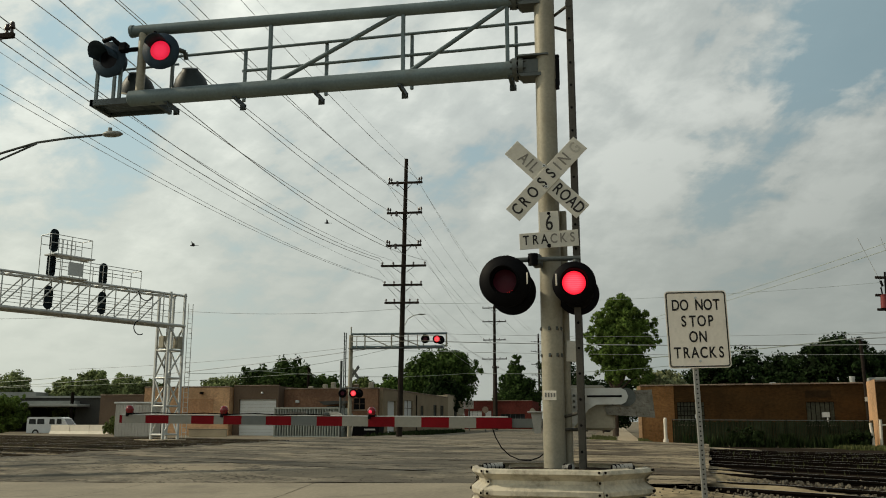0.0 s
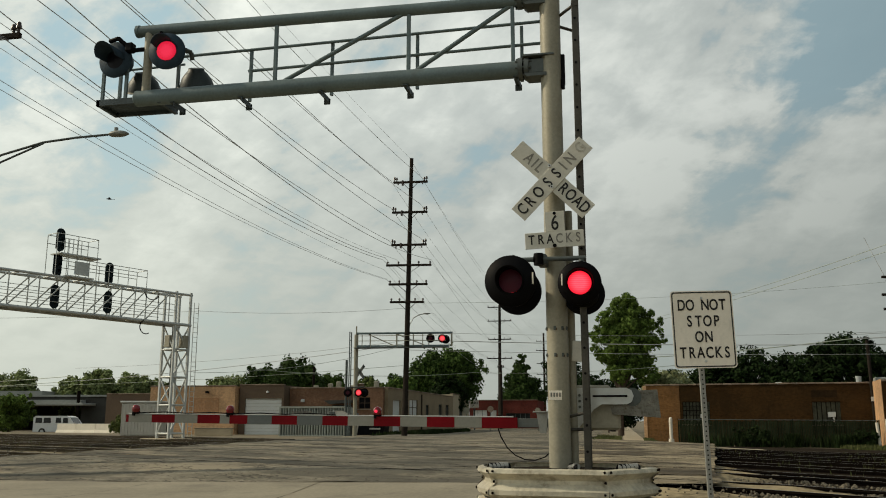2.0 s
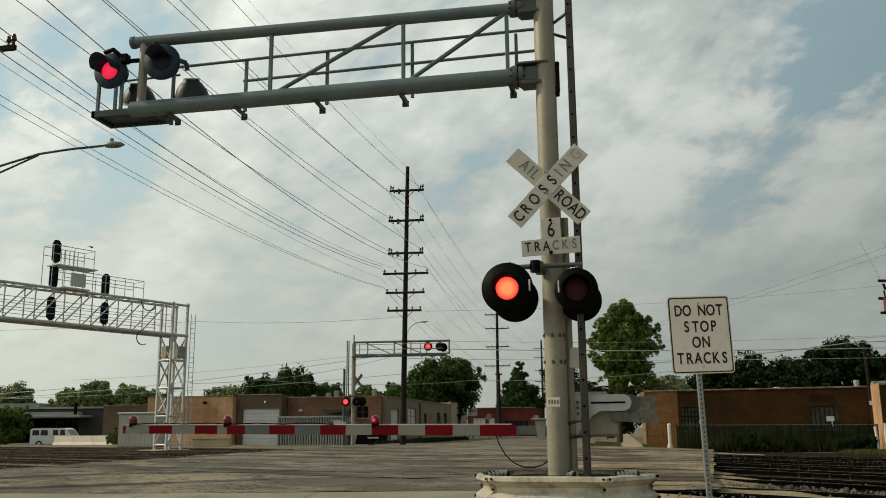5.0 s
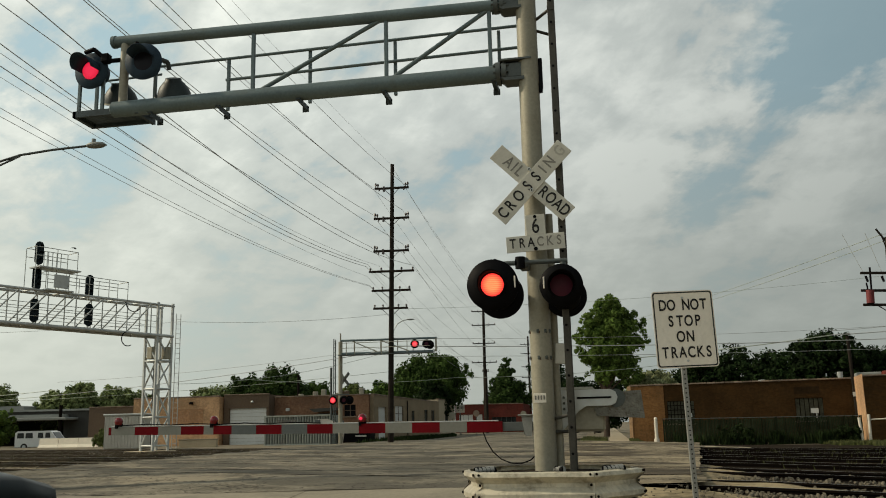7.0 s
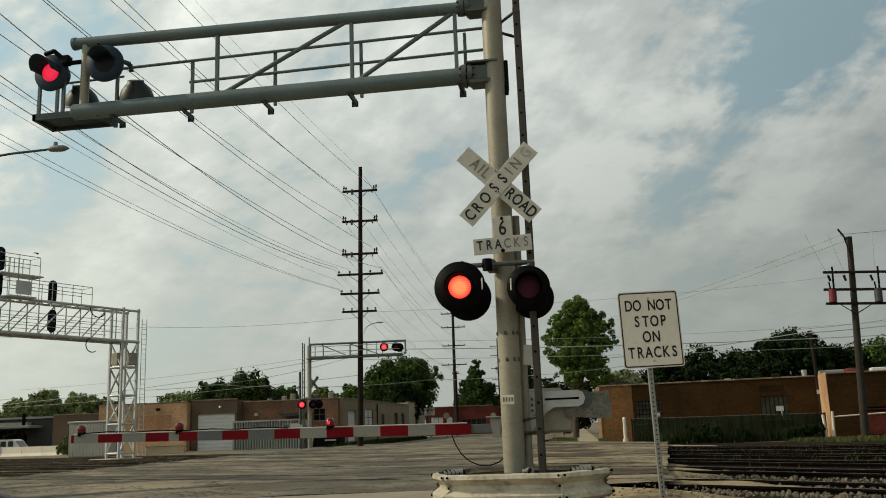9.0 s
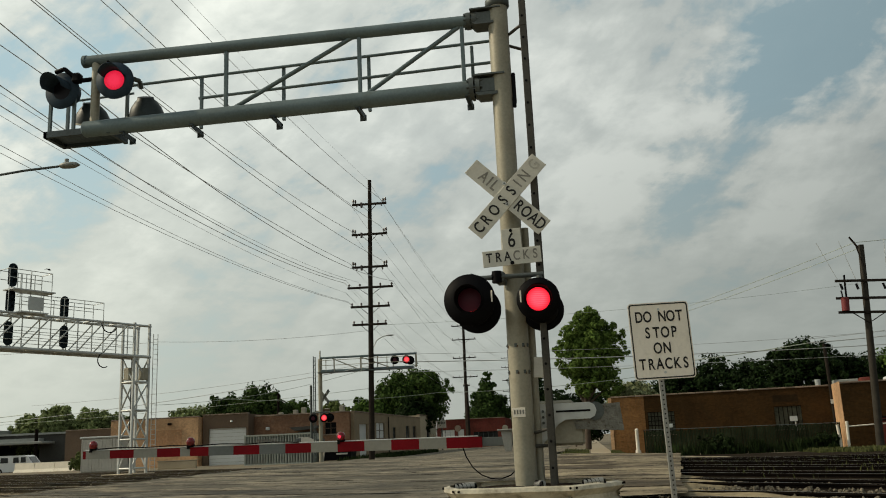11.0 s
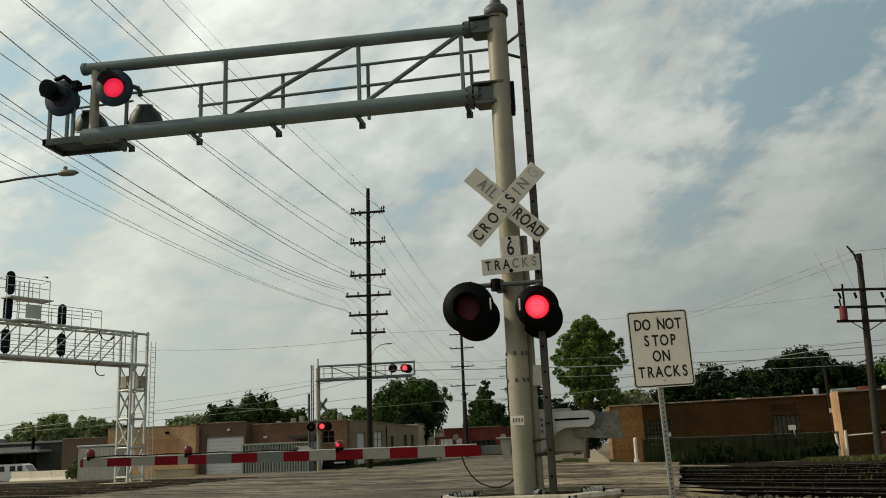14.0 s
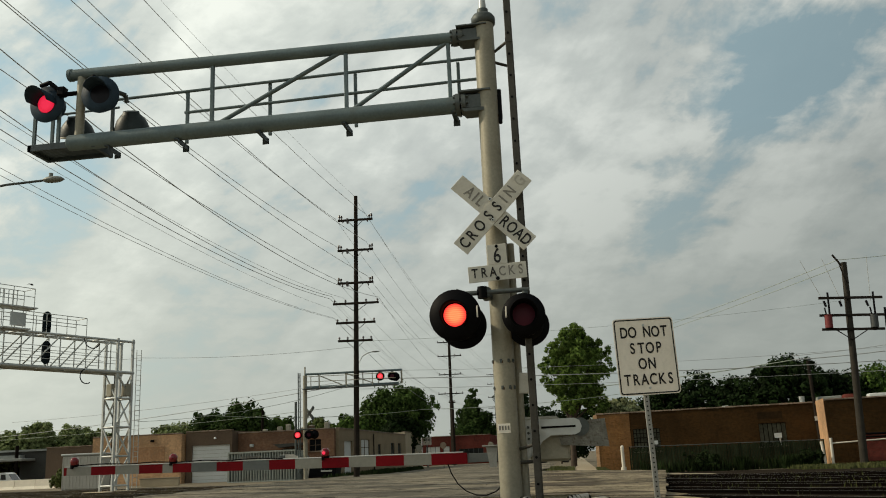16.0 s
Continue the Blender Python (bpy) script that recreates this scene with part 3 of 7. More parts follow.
def s_at(x, n):
    """How far along the tracks the line n meets the given x."""
    return (x - n * TN.x) / TD.x


crossing = thing("crossing_surface", "patched dark asphalt crossing between flush rails", "road", kind="structure")
edges = [9.0]
for tn in TRACKS_N:
    edges += [tn - 0.80, tn - 0.66, tn + 0.66, tn + 0.80]
edges += [46.0]
X_SPLIT = -1.5
for k, (a, b) in enumerate(zip(edges, edges[1:])):
    if abs(b - a - 0.14) < 1e-3:
        continue
    rows = span(a, b, 0.22)
    for side in (0, 1):
        vs, cols = [], 40 if side == 0 else 10
        for n in rows:
            xl = ROAD_L - 0.9 + 0.25 * math.sin(n * 1.7)
            xr = 0.102 * n + 0.05 + 0.12 * noise.noise((n * 0.35, 0.3, 0.7))
            x0, x1 = (X_SPLIT, xl) if side == 0 else (xr, X_SPLIT)
            for i in range(cols + 1):
                x = x0 + (x1 - x0) * i / cols
                p = on_track(s_at(x, n), n)
                if k == 0:          # the first strip starts at the end of the concrete
                    f = (n - a) / (b - a)
                    y1 = on_track(s_at(x, b), b)[1]
                    y0 = min(edge_y(x) + 0.02, y1 - 0.1)
                    p = (x, y0 + (y1 - y0) * f)
                rough = 0.026 if side == 0 else 0.035
                vs.append((p[0], p[1], road_z(*p) + 0.012 + rough * noise.noise((p[0] * 0.5, p[1] * 1.1, 3.0)) + rough * 0.5 * noise.noise((p[0] * 1.7, p[1] * 3.1, 8.0))))
        w = cols + 1
        g = Geo().add(vs, [(j * w + i, (j + 1) * w + i, (j + 1) * w + i + 1, j * w + i + 1) for j in range(len(rows) - 1) for i in range(cols)], True)
        if side:
            part("plank_strip", g, M_PLANK, crossing, "dirt-covered planks")
        else:
            part("asphalt_strip", g, M_ASPH if k % 4 in (1, 2, 3) else M_ASPH2, crossing)

# bed is split in two: shade in the right colour, sun in the left
for name, label, s0, s1, stones in (("track_bed", "dark stony ballast bed under the tracks", -180, 12, M_BALLAST), ("track_bed", "pale brown ballast bed with sunlight put into its colour", 12, 260, M_BALLAST_L)):
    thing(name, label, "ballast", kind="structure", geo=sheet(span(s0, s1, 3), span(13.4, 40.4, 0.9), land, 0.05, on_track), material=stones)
thing("track_bank", "dark weedy cinder bank sloping away beyond the last track", "ballast", kind="structure",
      geo=sheet(span(6.8, 60, 1.5), span(40.3, 59.4, 1.2), land, 0.045, lambda x, n: on_track(s_at(x, n), n)), material=M_BALLAST)


def fill_z(x, n):
    p = on_track(s_at(x, n), n)
    edge = 2.9 + 1.3 * noise.noise((n * 0.8, 1.0, 2.0)) + (1.0 if n < 16.6 else 0.0)
    return land(*p) + 0.03 + 0.1 * (1 - smooth(edge - 1.2, edge + 0.6, x)) + 0.03 * noise.noise((x * 1.6, n * 1.6, 5.0)) * (1 - smooth(edge, edge + 1.0, x))


for a, b in ((15.2, 16.58), (16.74, 19.38), (19.52, 20.88), (21.04, 23.68)):
    xs, ns = span(1.35, 5.2, 0.14), span(a, b, 0.12)
    vs = [(*on_track(s_at(x, n), n), fill_z(x, n)) for n in ns for x in xs]
    w = len(xs)
    g = Geo().add(vs, [(j * w + i, (j + 1) * w + i, (j + 1) * w + i + 1, j * w + i + 1) for j in range(len(ns) - 1) for i in range(w - 1)], True)
    part("dirt_fill", g, M_SHOULDER, crossing, "dry dirt spilled between the rails")

RAIL_PROFILE = [(-0.07, 0.0), (0.07, 0.0), (0.07, 0.02), (0.012, 0.04), (0.012, 0.12), (0.036, 0.13), (0.036, 0.165), (-0.036, 0.165), (-0.036, 0.13), (-0.012, 0.12), (-0.012, 0.04), (-0.07, 0.02)]
for tn in TRACKS_N:
    track = thing("railroad_track", "rusty railroad track on dark ballast", "track", group="parallel tracks", kind="structure")
    # left lengths take the paler steel that has sunlight in its colour
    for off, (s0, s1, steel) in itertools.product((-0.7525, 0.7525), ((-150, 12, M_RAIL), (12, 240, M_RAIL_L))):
        vs, fs, k, ss = [], [], len(RAIL_PROFILE), span(s0, s1, 2.5)
        for s in ss:
            for dx, z in RAIL_PROFILE:
                p = on_track(s, tn + off + dx)
                vs.append((p[0], p[1], land(*p) - 0.015 + z))
        for i in range(len(ss) - 1):
            fs += [(i * k + j, (i + 1) * k + j, (i + 1) * k + (j + 1) % k, i * k + (j + 1) % k) for j in range(k)]
        part("rail", Geo().add(vs, fs), steel, track)
        vs = []
        for s in ss:
            for dx in (-0.03, 0.03):
                p = on_track(s, tn + off + dx)
                vs.append((p[0], p[1], land(*p) - 0.015 + 0.168))
        part("rail_head", Geo().add(vs, [(2 * i, 2 * i + 2, 2 * i + 3, 2 * i + 1) for i in range(len(ss) - 1)]), M_RAILTOP, track, "polished running surface")
    g = Geo()
    turn = pose(0, 0, 0, 0, 0, -math.degrees(SKEW)).to_3x3()
    for i in range(-110, 190):
        s = i * 0.55
        p = on_track(s, tn)
        if ROAD_L - 1.0 < p[0] < 1.2:
            continue
        g.box((p[0], p[1], land(*p) + 0.012), (0.22, 2.5, 0.09), turn)
    ob = part("ties", g, M_TIE, track)
    tagged(ob, kind="stuff")

# loose stones on the bed beside the crossing
def stone(g, x, y, z, r):
    """An uneven lump of crushed rock."""
    q = Euler((random.random() * 3, random.random() * 3, random.random() * 3)).to_matrix()
    vs = [Vector((a, b, c)) * random.uniform(0.65, 1.15) for a in (-1, 1) for b in (-0.8, 0.8) for c in (-0.6, 0.6)]
    vs.append(Vector((random.uniform(-0.4, 0.4), random.uniform(-0.4, 0.4), 1.0)))
    vs = [q @ (v * r) + Vector((x, y, z)) for v in vs]
    g.add(vs, [(0, 1, 3, 2), (4, 6, 7, 5), (0, 4, 5, 1), (2, 3, 7, 6), (0, 2, 6, 4), (1, 5, 8), (5, 7, 8), (7, 3, 8), (3, 1, 8)])


g = Geo()
for i in range(2600):
    n = random.uniform(12.6, 40)
    p = on_track(random.uniform(-24, -0.5) if i % 3 else random.uniform(16, 48), n)
    if ROAD_L - 1.2 < p[0] < 1.6:
        continue
    r = random.uniform(0.02, 0.055)
    stone(g, p[0], p[1], land(*p) + 0.06 + r * 0.3, r)
for i in range(4200):
    x, n = random.uniform(1.9, 15), random.choice((random.uniform(14.2, 15.0), random.uniform(15.3, 16.5), random.uniform(16.9, 19.2), random.uniform(19.7, 20.7)))
    p = on_track(s_at(x, n), n)
    r = random.uniform(0.012, 0.045) * random.uniform(0.6, 1.1)
    stone(g, p[0], p[1], land(*p) + 0.06 + r * 0.3, r)
for i in range(900):
    x, y = random.uniform(0.3, 7), random.uniform(9.5, 15.5)
    r = random.uniform(0.006, 0.024)
    stone(g, x, y, shoulder_z(x, y) + r * 0.3, r)
thing("loose_ballast", "loose pale stones scattered between the rails", "stones", kind="stuff", geo=g, material=M_STONE)

# ---- crossing signal mast with cantilever ----
MX, MY = -0.72, 10.66
mast_sig = thing("crossing_signal", "grey steel crossing signal mast with cantilever arm over the road", "railroad signal", pose(MX, MY, 0))
g = Geo().cyl((0, 0, 0.1), (0, 0, 7.0), 0.132, n=40)
part("mast", g, M_GALV, mast_sig)
g = Geo().lathe([(0.135, 6.9), (0.16, 6.92), (0.16, 7.0), (0.135, 7.04), (0.09, 7.05)], 32).cyl((0, 0, 7.04), (0, 0, 7.13), 0.075, n=20)
part("collar", g, M_GALV_D, mast_sig)
g = Geo().cyl((0, 0, 7.12), (0, 0, 7.42), 0.055, 0.03, n=16)
part("finial", g, M_SILVER, mast_sig, "pale spike on top of the mast")
TIP = -5.9
part("lower_chord", Geo().cyl((-0.42, 0, 5.80), (TIP + 0.02, 0, 5.80), 0.112, n=28).cyl((TIP + 0.02, 0, 5.8), (TIP, 0, 5.8), 0.112, 0.09, n=28), M_GALV_C, mast_sig)
part("upper_chord", Geo().cyl((-0.30, 0, 6.765), (TIP, 0, 6.83), 0.08, n=24).cyl((TIP, 0, 6.83), (TIP - 0.05, 0, 6.831), 0.09, n=24), M_GALV_C, mast_sig)
for zc, rr in ((5.80, 0.15), (6.765, 0.115)):
    g = Geo().cyl((-0.36, 0, zc), (-0.42, 0, zc), rr, n=24).cyl((-0.28, 0, zc), (-0.34, 0, zc), rr, n=24)
    for i in range(8):
        a = i * math.pi / 4 + 0.2
        g.cyl((-0.25, math.cos(a) * rr * 0.84, zc + math.sin(a) * rr * 0.84), (-0.45, math.cos(a) * rr * 0.84, zc + math.sin(a) * rr * 0.84), 0.016, n=6)
    part("flange", g, M_GALV_D, mast_sig, "bolted pipe flange")
    g = Geo().box((-0.19, 0, zc), (0.22, 0.2, rr * 1.3), ch=0.01)
    g.prism([(-0.36, zc + rr * 0.95), (0.05, zc + rr * 0.95), (0.05, zc + rr * 0.8), (-0.36, zc + rr * 0.8)], 0.3, Matrix.Identity(4))
    g.prism([(-0.34, zc - rr * 0.7), (-0.05, zc - rr * 0.7), (-0.05, zc - rr * 1.0), (-0.3, zc - rr * 1.0)], 0.26, Matrix.Identity(4))
    part("bracket", g, M_GALV_D, mast_sig)
part("end_post", Geo().cyl((TIP + 0.15, 0, 5.75), (TIP + 0.15, 0, 6.78), 0.062, n=20), M_GALV, mast_sig)


def chord_top(x):
    return 6.765 + 0.065 * (x + 0.3) / (TIP + 0.3)


for x in (-3.80, -1.90, -0.49):
    part("vertical_strut", Geo().box((x, 0, (5.85 + chord_top(x)) / 2), (0.05, 0.05, chord_top(x) - 5.85), ch=0.006), M_GALV_C, mast_sig)
for x0, x1 in ((-3.70, -2.0), (-1.82, -0.52)):
    part("diagonal_strut", Geo().cyl((x0, 0.0, 5.88), (x1, 0.0, chord_top(x1) - 0.06), 0.03, n=10), M_GALV_C, mast_sig)
# walkway behind the chord
WY = 0.66
for z in (6.70, 6.38):
    part("handrail", Geo().cyl((-5.6 if z > 6.5 else -4.5, WY, z), (0.02, WY - 0.1, z + 0.02), 0.022, n=10), M_GALV_C, mast_sig)
for x in (-4.46, -3.20, -1.93, -0.44):
    part("rail_post", Geo().box((x, WY, 6.31), (0.045, 0.045, 0.82), ch=0.005), M_GALV_C, mast_sig)
for x in (-5.30, -4.28, -3.12, -1.93, -0.45):
    g = Geo().box((x, 0.1, 5.69), (0.07, 0.32, 0.012)).box((x + 0.03, 0.1, 5.66), (0.012, 0.32, 0.07)).box((x, 0.255, 5.65), (0.09, 0.012, 0.08))
    part("walkway_bearer", g, M_PLATFORM, mast_sig)
g = Geo().box((-6.0, 0.42, 5.76), (0.95, 0.04, 0.09)).box((-6.0, -0.04, 5.76), (0.95, 0.04, 0.09)).box((-6.46, 0.19, 5.76), (0.05, 0.5, 0.09)).box((-5.5, 0.19, 5.74), (0.05, 0.5, 0.09))
platform = part("end_platform", g, M_PLATFORM, mast_sig, "small grated end platform")
for i in range(9):
    part("grate_bar", Geo().box((-6.0, 0.0 + 0.05 * i, 5.78), (0.9, 0.035, 0.02)), M_PLATFORM, platform)
for x, y in ((-6.43, 0.0), (-6.08, 0.02), (-6.43, 0.42), (-5.43, 0.3)):
    part("platform_post", Geo().box((x, y, 6.1), (0.04, 0.04, 0.7)), M_GALV_C, mast_sig)
part("platform_rail", Geo().cyl((-6.43, 0.42, 6.44), (-5.4, 0.42, 6.46), 0.018, n=8), M_GALV_C, mast_sig)

# ladder seen edge-on, with the ends of its rungs
ladder = part("ladder", Geo().box((0.33, -0.2, 4.2), (0.078, 0.028, 7.0), ch=0.004).box((0.33, 0.2, 4.2), (0.078, 0.028, 7.0), ch=0.004), M_LADDER, mast_sig)
for i in range(23):
    z = 0.95 + i * 0.3
    part("rung", Geo().cyl((0.33, -0.222, z), (0.33, 0.222, z), 0.016, n=8), M_BLACK, ladder)
for z in (6.5, 1.35):
    g = Geo().pipe([(0.12, 0, z), (0.33, -0.19, z + 0.05)], 0.02).pipe([(0.12, 0, z - 0.15), (0.33, 0.19, z - 0.15)], 0.02).box((0.33, -0.216, z + 0.05), (0.085, 0.012, 0.06))
    part("standoff", g, M_LADDER, mast_sig)
part("conduit", Geo().cyl((0.16, 0.14, 0.3), (0.16, 0.14, 3.9), 0.05, n=14), M_GALV, mast_sig)
part("strap", Geo().box((0.15, 0, 5.75), (0.06, 0.05, 0.42), ch=0.01).box((0.15, -0.02, 5.55), (0.05, 0.06, 0.14), ch=0.01), M_BLACK, mast_sig)
part("junction_plate", Geo().box((0.235, 0.02, 2.13), (0.13, 0.03, 0.25), pose(0, 0, 0, 0, 4, 0), ch=0.008), M_SIGN2, mast_sig)
part("sticker", Geo().box((-0.03, -0.131, 1.60), (0.15, 0.008, 0.11), ch=0.002), M_SIGN, mast_sig, "small white inventory sticker with bars of print")
for i in range(4):
    part("print_bar", Geo().box((-0.08 + 0.034 * i, -0.1365, 1.605), (0.02, 0.003, 0.05)), M_INK_F, mast_sig)
for z in (2.40, 2.08):
    for a in (-2.75, -1.72, -1.02, -0.5):
        part("clip", Geo().box((0, 0, 0), (0.03, 0.012, 0.045), ch=0.003).cyl((0, -0.004, 0), (0, -0.014, 0), 0.009, n=8), M_GALV_D, mast_sig, at=pose(0.136 * math.cos(a), 0.136 * math.sin(a), z, 0, 0, math.degrees(a) + 90))
        part("rust_mark", Geo().box((0, 0, 0), (0.018, 0.003, 0.03)), M_RUST, mast_sig, at=pose(0.1335 * math.cos(a + 0.12), 0.1335 * math.sin(a + 0.12), z - 0.012, 0, 0, math.degrees(a + 0.12) + 90))


def flasher(parent, at, r, lens_r, lit, name="flashing_light", paint=M_BLACK, tube=0.26, deep=0.30, tunnel=False, lens=M_LENS, open_from=-55, bell=False):
    """A round signal head facing -y: background disc, housing, hood, lens and the lit disc behind it."""
    g = Geo().lathe([(lens_r, -0.005), (r - 0.01, -0.005), (r, -0.002), (r, 0.012), (0.2 * r + 0.08, 0.02)], 48, m=pose(0, 0, 0, 90, 0, 0))
    head = part(name, g, paint, parent, at=at)
    g = Geo().lathe([(lens_r + 0.045, 0.0), (lens_r + 0.04, -deep * 0.6), (0.06, -deep), (0.0, -deep)], 32, m=pose(0, 0, 0, 90, 0, 0))
    if bell:
        g = Geo().lathe([(r * 0.9, 0.0), (r * 0.86, -0.05), (r * 0.74, -0.14), (r * 0.52, -0.22), (r * 0.42, -0.245), (r * 0.4, -0.28), (r * 0.32, -0.285), (0.0, -0.285)], 32, m=pose(0, 0, 0, 90, 0, 0))
    part("housing", g, M_BELL if bell else paint, head)
    if bell:
        part("rim", Geo().lathe([(r * 0.98, -0.012), (r * 1.02, -0.016), (r * 1.02, 0.012)], 40, m=pose(0, 0, 0, 90, 0, 0)), M_GALV, head, "pale rim of the housing")
    # hood: a tube cut away below, long above
    vs, fs, n = [], [], 36
    for i in range(n + 1):
        a = radians(-90 + 360 * i / n) if tunnel else radians(open_from + (180 - 2 * open_from) * i / n)
        long = tube * (0.8 + 0.2 * math.sin(a)) if tunnel else tube * (0.35 + 0.65 * max(0.0, 0.5 + 0.5 * math.sin(a)) ** 0.8)
        for rr in (lens_r + 0.012, lens_r + 0.02):
            vs += [(rr * math.cos(a), -0.004, rr * math.sin(a)), (rr * math.cos(a) * 1.03, -long, rr * math.sin(a) * 1.03)]
    for i in range(n):
        o = i * 4
        fs += [(o, o + 4, o + 5, o + 1), (o + 2, o + 3, o + 7, o + 6), (o + 1, o + 5, o + 7, o + 3)]
    part("hood", Geo().add(vs, fs, True), paint, head)
    g = Geo().lathe([(lens_r, 0.012), (lens_r * 0.7, 0.02), (0.0, 0.026)], 36, m=pose(0, 0, 0, 90, 0, 0))
    part("lens", g, lens, head, "round red lens")
    g = Geo().lathe([(lens_r * 0.97, 0.012), (lens_r * 0.7, 0.02), (0.0, 0.026)], 36, m=pose(0, 0, 0, 90, 0, 0))
    lamp = part("lamp_disc", g, lit, head, "bright red lit signal disc")
    return lamp


flash_left, flash_right = [], []
# two heads towards the viewer and two facing away, on a cross arm
arm_z = 3.21
part("cross_arm", Geo().cyl((-0.42, -0.34, arm_z), (0.38, -0.34, arm_z), 0.03, n=12).box((-0.14, -0.22, arm_z), (0.12, 0.28, 0.13), ch=0.02).cyl((-0.42, -0.34, arm_z), (-0.5, -0.38, arm_z + 0.03), 0.035, n=10).cyl((0.33, -0.36, arm_z - 0.02), (0.33, -0.36, arm_z - 0.2), 0.035, n=10), M_GALV_D, mast_sig)
part("arm_clamp", Geo().cyl((-0.18, -0.34, arm_z - 0.07), (-0.18, -0.34, arm_z + 0.07), 0.06, n=14).cyl((-0.24, -0.34, arm_z), (-0.12, -0.34, arm_z), 0.05, n=10), M_BLACK, mast_sig)
flash_left.append(flasher(mast_sig, pose(-0.505, -0.5, 2.93, 3, 0, 0), 0.308, 0.14, M_LIT_O))
flash_right.append(flasher(mast_sig, pose(0.305, -0.5, 2.885, 3, 0, 4), 0.255, 0.142, M_LIT_R))
flasher(mast_sig, pose(-0.47, 0.0, 2.875, 0, 0, 180), 0.29, 0.14, M_LENS, tube=0.2)
flasher(mast_sig, pose(0.335, -0.05, 2.815, 0, 0, 180), 0.255, 0.14, M_LENS, tube=0.2)
for x, z in ((-0.235, 2.95), (0.105, 2.92)):
    part("hood_edge", Geo().box((x, -0.56, z), (0.018, 0.012, 0.14), ch=0.004), M_SIGN, mast_sig, "white edge of a hood")
# cantilever heads
part("back_elbow", Geo().pipe([(-5.22, 0.3, 6.46), (-5.22, 0.25, 6.56), (-5.36, 0.05, 6.58)], 0.035, 8), M_GALV_D, mast_sig)
part("head_bracket", Geo().pipe([(-5.75, 0, 6.55), (-5.95, -0.1, 6.5), (-6.15, -0.15, 6.68), (-6.3, -0.12, 6.66)], 0.032, 10).box((-5.98, -0.1, 6.54), (0.12, 0.12, 0.14), ch=0.02).pipe([(-5.7, 0, 6.62), (-5.45, -0.2, 6.68)], 0.03), M_BLACK, mast_sig)
flash_left.append(flasher(mast_sig, pose(-6.23, -0.05, 6.40, 4, 0, -3), 0.265, 0.135, M_LIT_P, paint=M_NAVY, tube=0.36, lens=M_LENS_N, open_from=-8))
flash_right.append(flasher(mast_sig, pose(-5.39, -0.12, 6.43, 4, 0, 8), 0.265, 0.145, M_LIT_P, paint=M_NAVY, tube=0.27, lens=M_LENS_N, open_from=18))
flasher(mast_sig, pose(-6.05, 0.45, 6.09, 62, 0, 196), 0.28, 0.14, M_LENS, paint=M_NAVY, tube=0.08, bell=True)
flasher(mast_sig, pose(-5.2, 0.45, 6.09, 62, 0, 196), 0.28, 0.14, M_LENS, paint=M_NAVY, tube=0.08, bell=True)

# crossbuck and track count plates
def plate(name, parent, w, h, at, label="", material=M_SIGN2, thick=0.012):
    return part(name, Geo().box((0, 0, 0), (w, thick, h), ch=0.003), material, parent, label, at)


def letters(parent, text, size, x, z, y, material, roll=0, spread=1.0, narrow=0.76, bold=0.016):
    m = pose(x, y, z) @ pose(0, 0, 0, 0, roll, 0) @ FACE @ Matrix.Diagonal((narrow, 1, 1, 1))
    return part("lettering", text_mesh(text, size, material, spread, 0.002, bold), material, parent, at=m)


CB = pose(0.0, -0.30, 4.22)
blade_a = plate("crossbuck_blade", mast_sig, 1.22, 0.228, CB @ pose(0, 0.014, 0, 0, 45, 0), "white blade with worn black lettering")
blade_b = plate("crossbuck_blade", mast_sig, 1.22, 0.228, CB @ pose(0, 0, 0, 0, -46, 0), "white blade with worn black lettering")
for i, ch in enumerate("CROSSING"):
    ink = (M_INK, M_INK, M_INK, M_INK, M_INK, M_INK_F, M_INK_F, M_INK_FF)[i]
    letters(blade_b, ch, 0.2, (-0.52, -0.39, -0.235, -0.07, 0.085, 0.205, 0.33, 0.515)[i], 0, -0.0085, ink)
for x, ch in zip((-0.39, -0.295, -0.215), "AIL"):
    letters(blade_a, ch, 0.2, x, 0, -0.0085, M_INK_F)
for x, ch in zip((0.19, 0.31, 0.43, 0.54), "ROAD"):
    letters(blade_a, ch, 0.2, x, 0, -0.0085, M_INK)
for x, z in ((-0.04, 0.17), (-0.02, -0.10)):
    part("bolt", Geo().cyl((0.015 + x, -0.30, 4.215 + z), (0.015 + x, -0.318, 4.215 + z), 0.022, n=10), M_SILVER, mast_sig)
    part("bolt_hole", Geo().cyl((0.015 + x, -0.31, 4.215 + z), (0.015 + x, -0.321, 4.215 + z), 0.01, n=8), M_BLACK, mast_sig)
six = plate("number_plate", mast_sig, 0.235, 0.25, pose(0.02, -0.30, 3.68, 0, -2, 0), "white plate with a black numeral")
letters(six, "6", 0.26, 0.0, -0.025, -0.0085, M_INK, bold=0.008)
part("bolt", Geo().cyl((0.0, -0.006, 0.1), (0.0, -0.016, 0.1), 0.02, n=10), M_BLACK, six)
trk = plate("track_plate", mast_sig, 0.71, 0.20, pose(0.012, -0.30, 3.455, 0, -2.2, 0), "white plate with black and faded letters")
for i, ch in enumerate("TRACKS"):
    letters(trk, ch, 0.165, -0.275 + 0.112 * i, 0.005, -0.0085, M_INK if i < 3 else M_INK_F)
part("bolt", Geo().cyl((0.0, -0.006, -0.075), (0.0, -0.016, -0.075), 0.024, n=10), M_BLACK, trk)

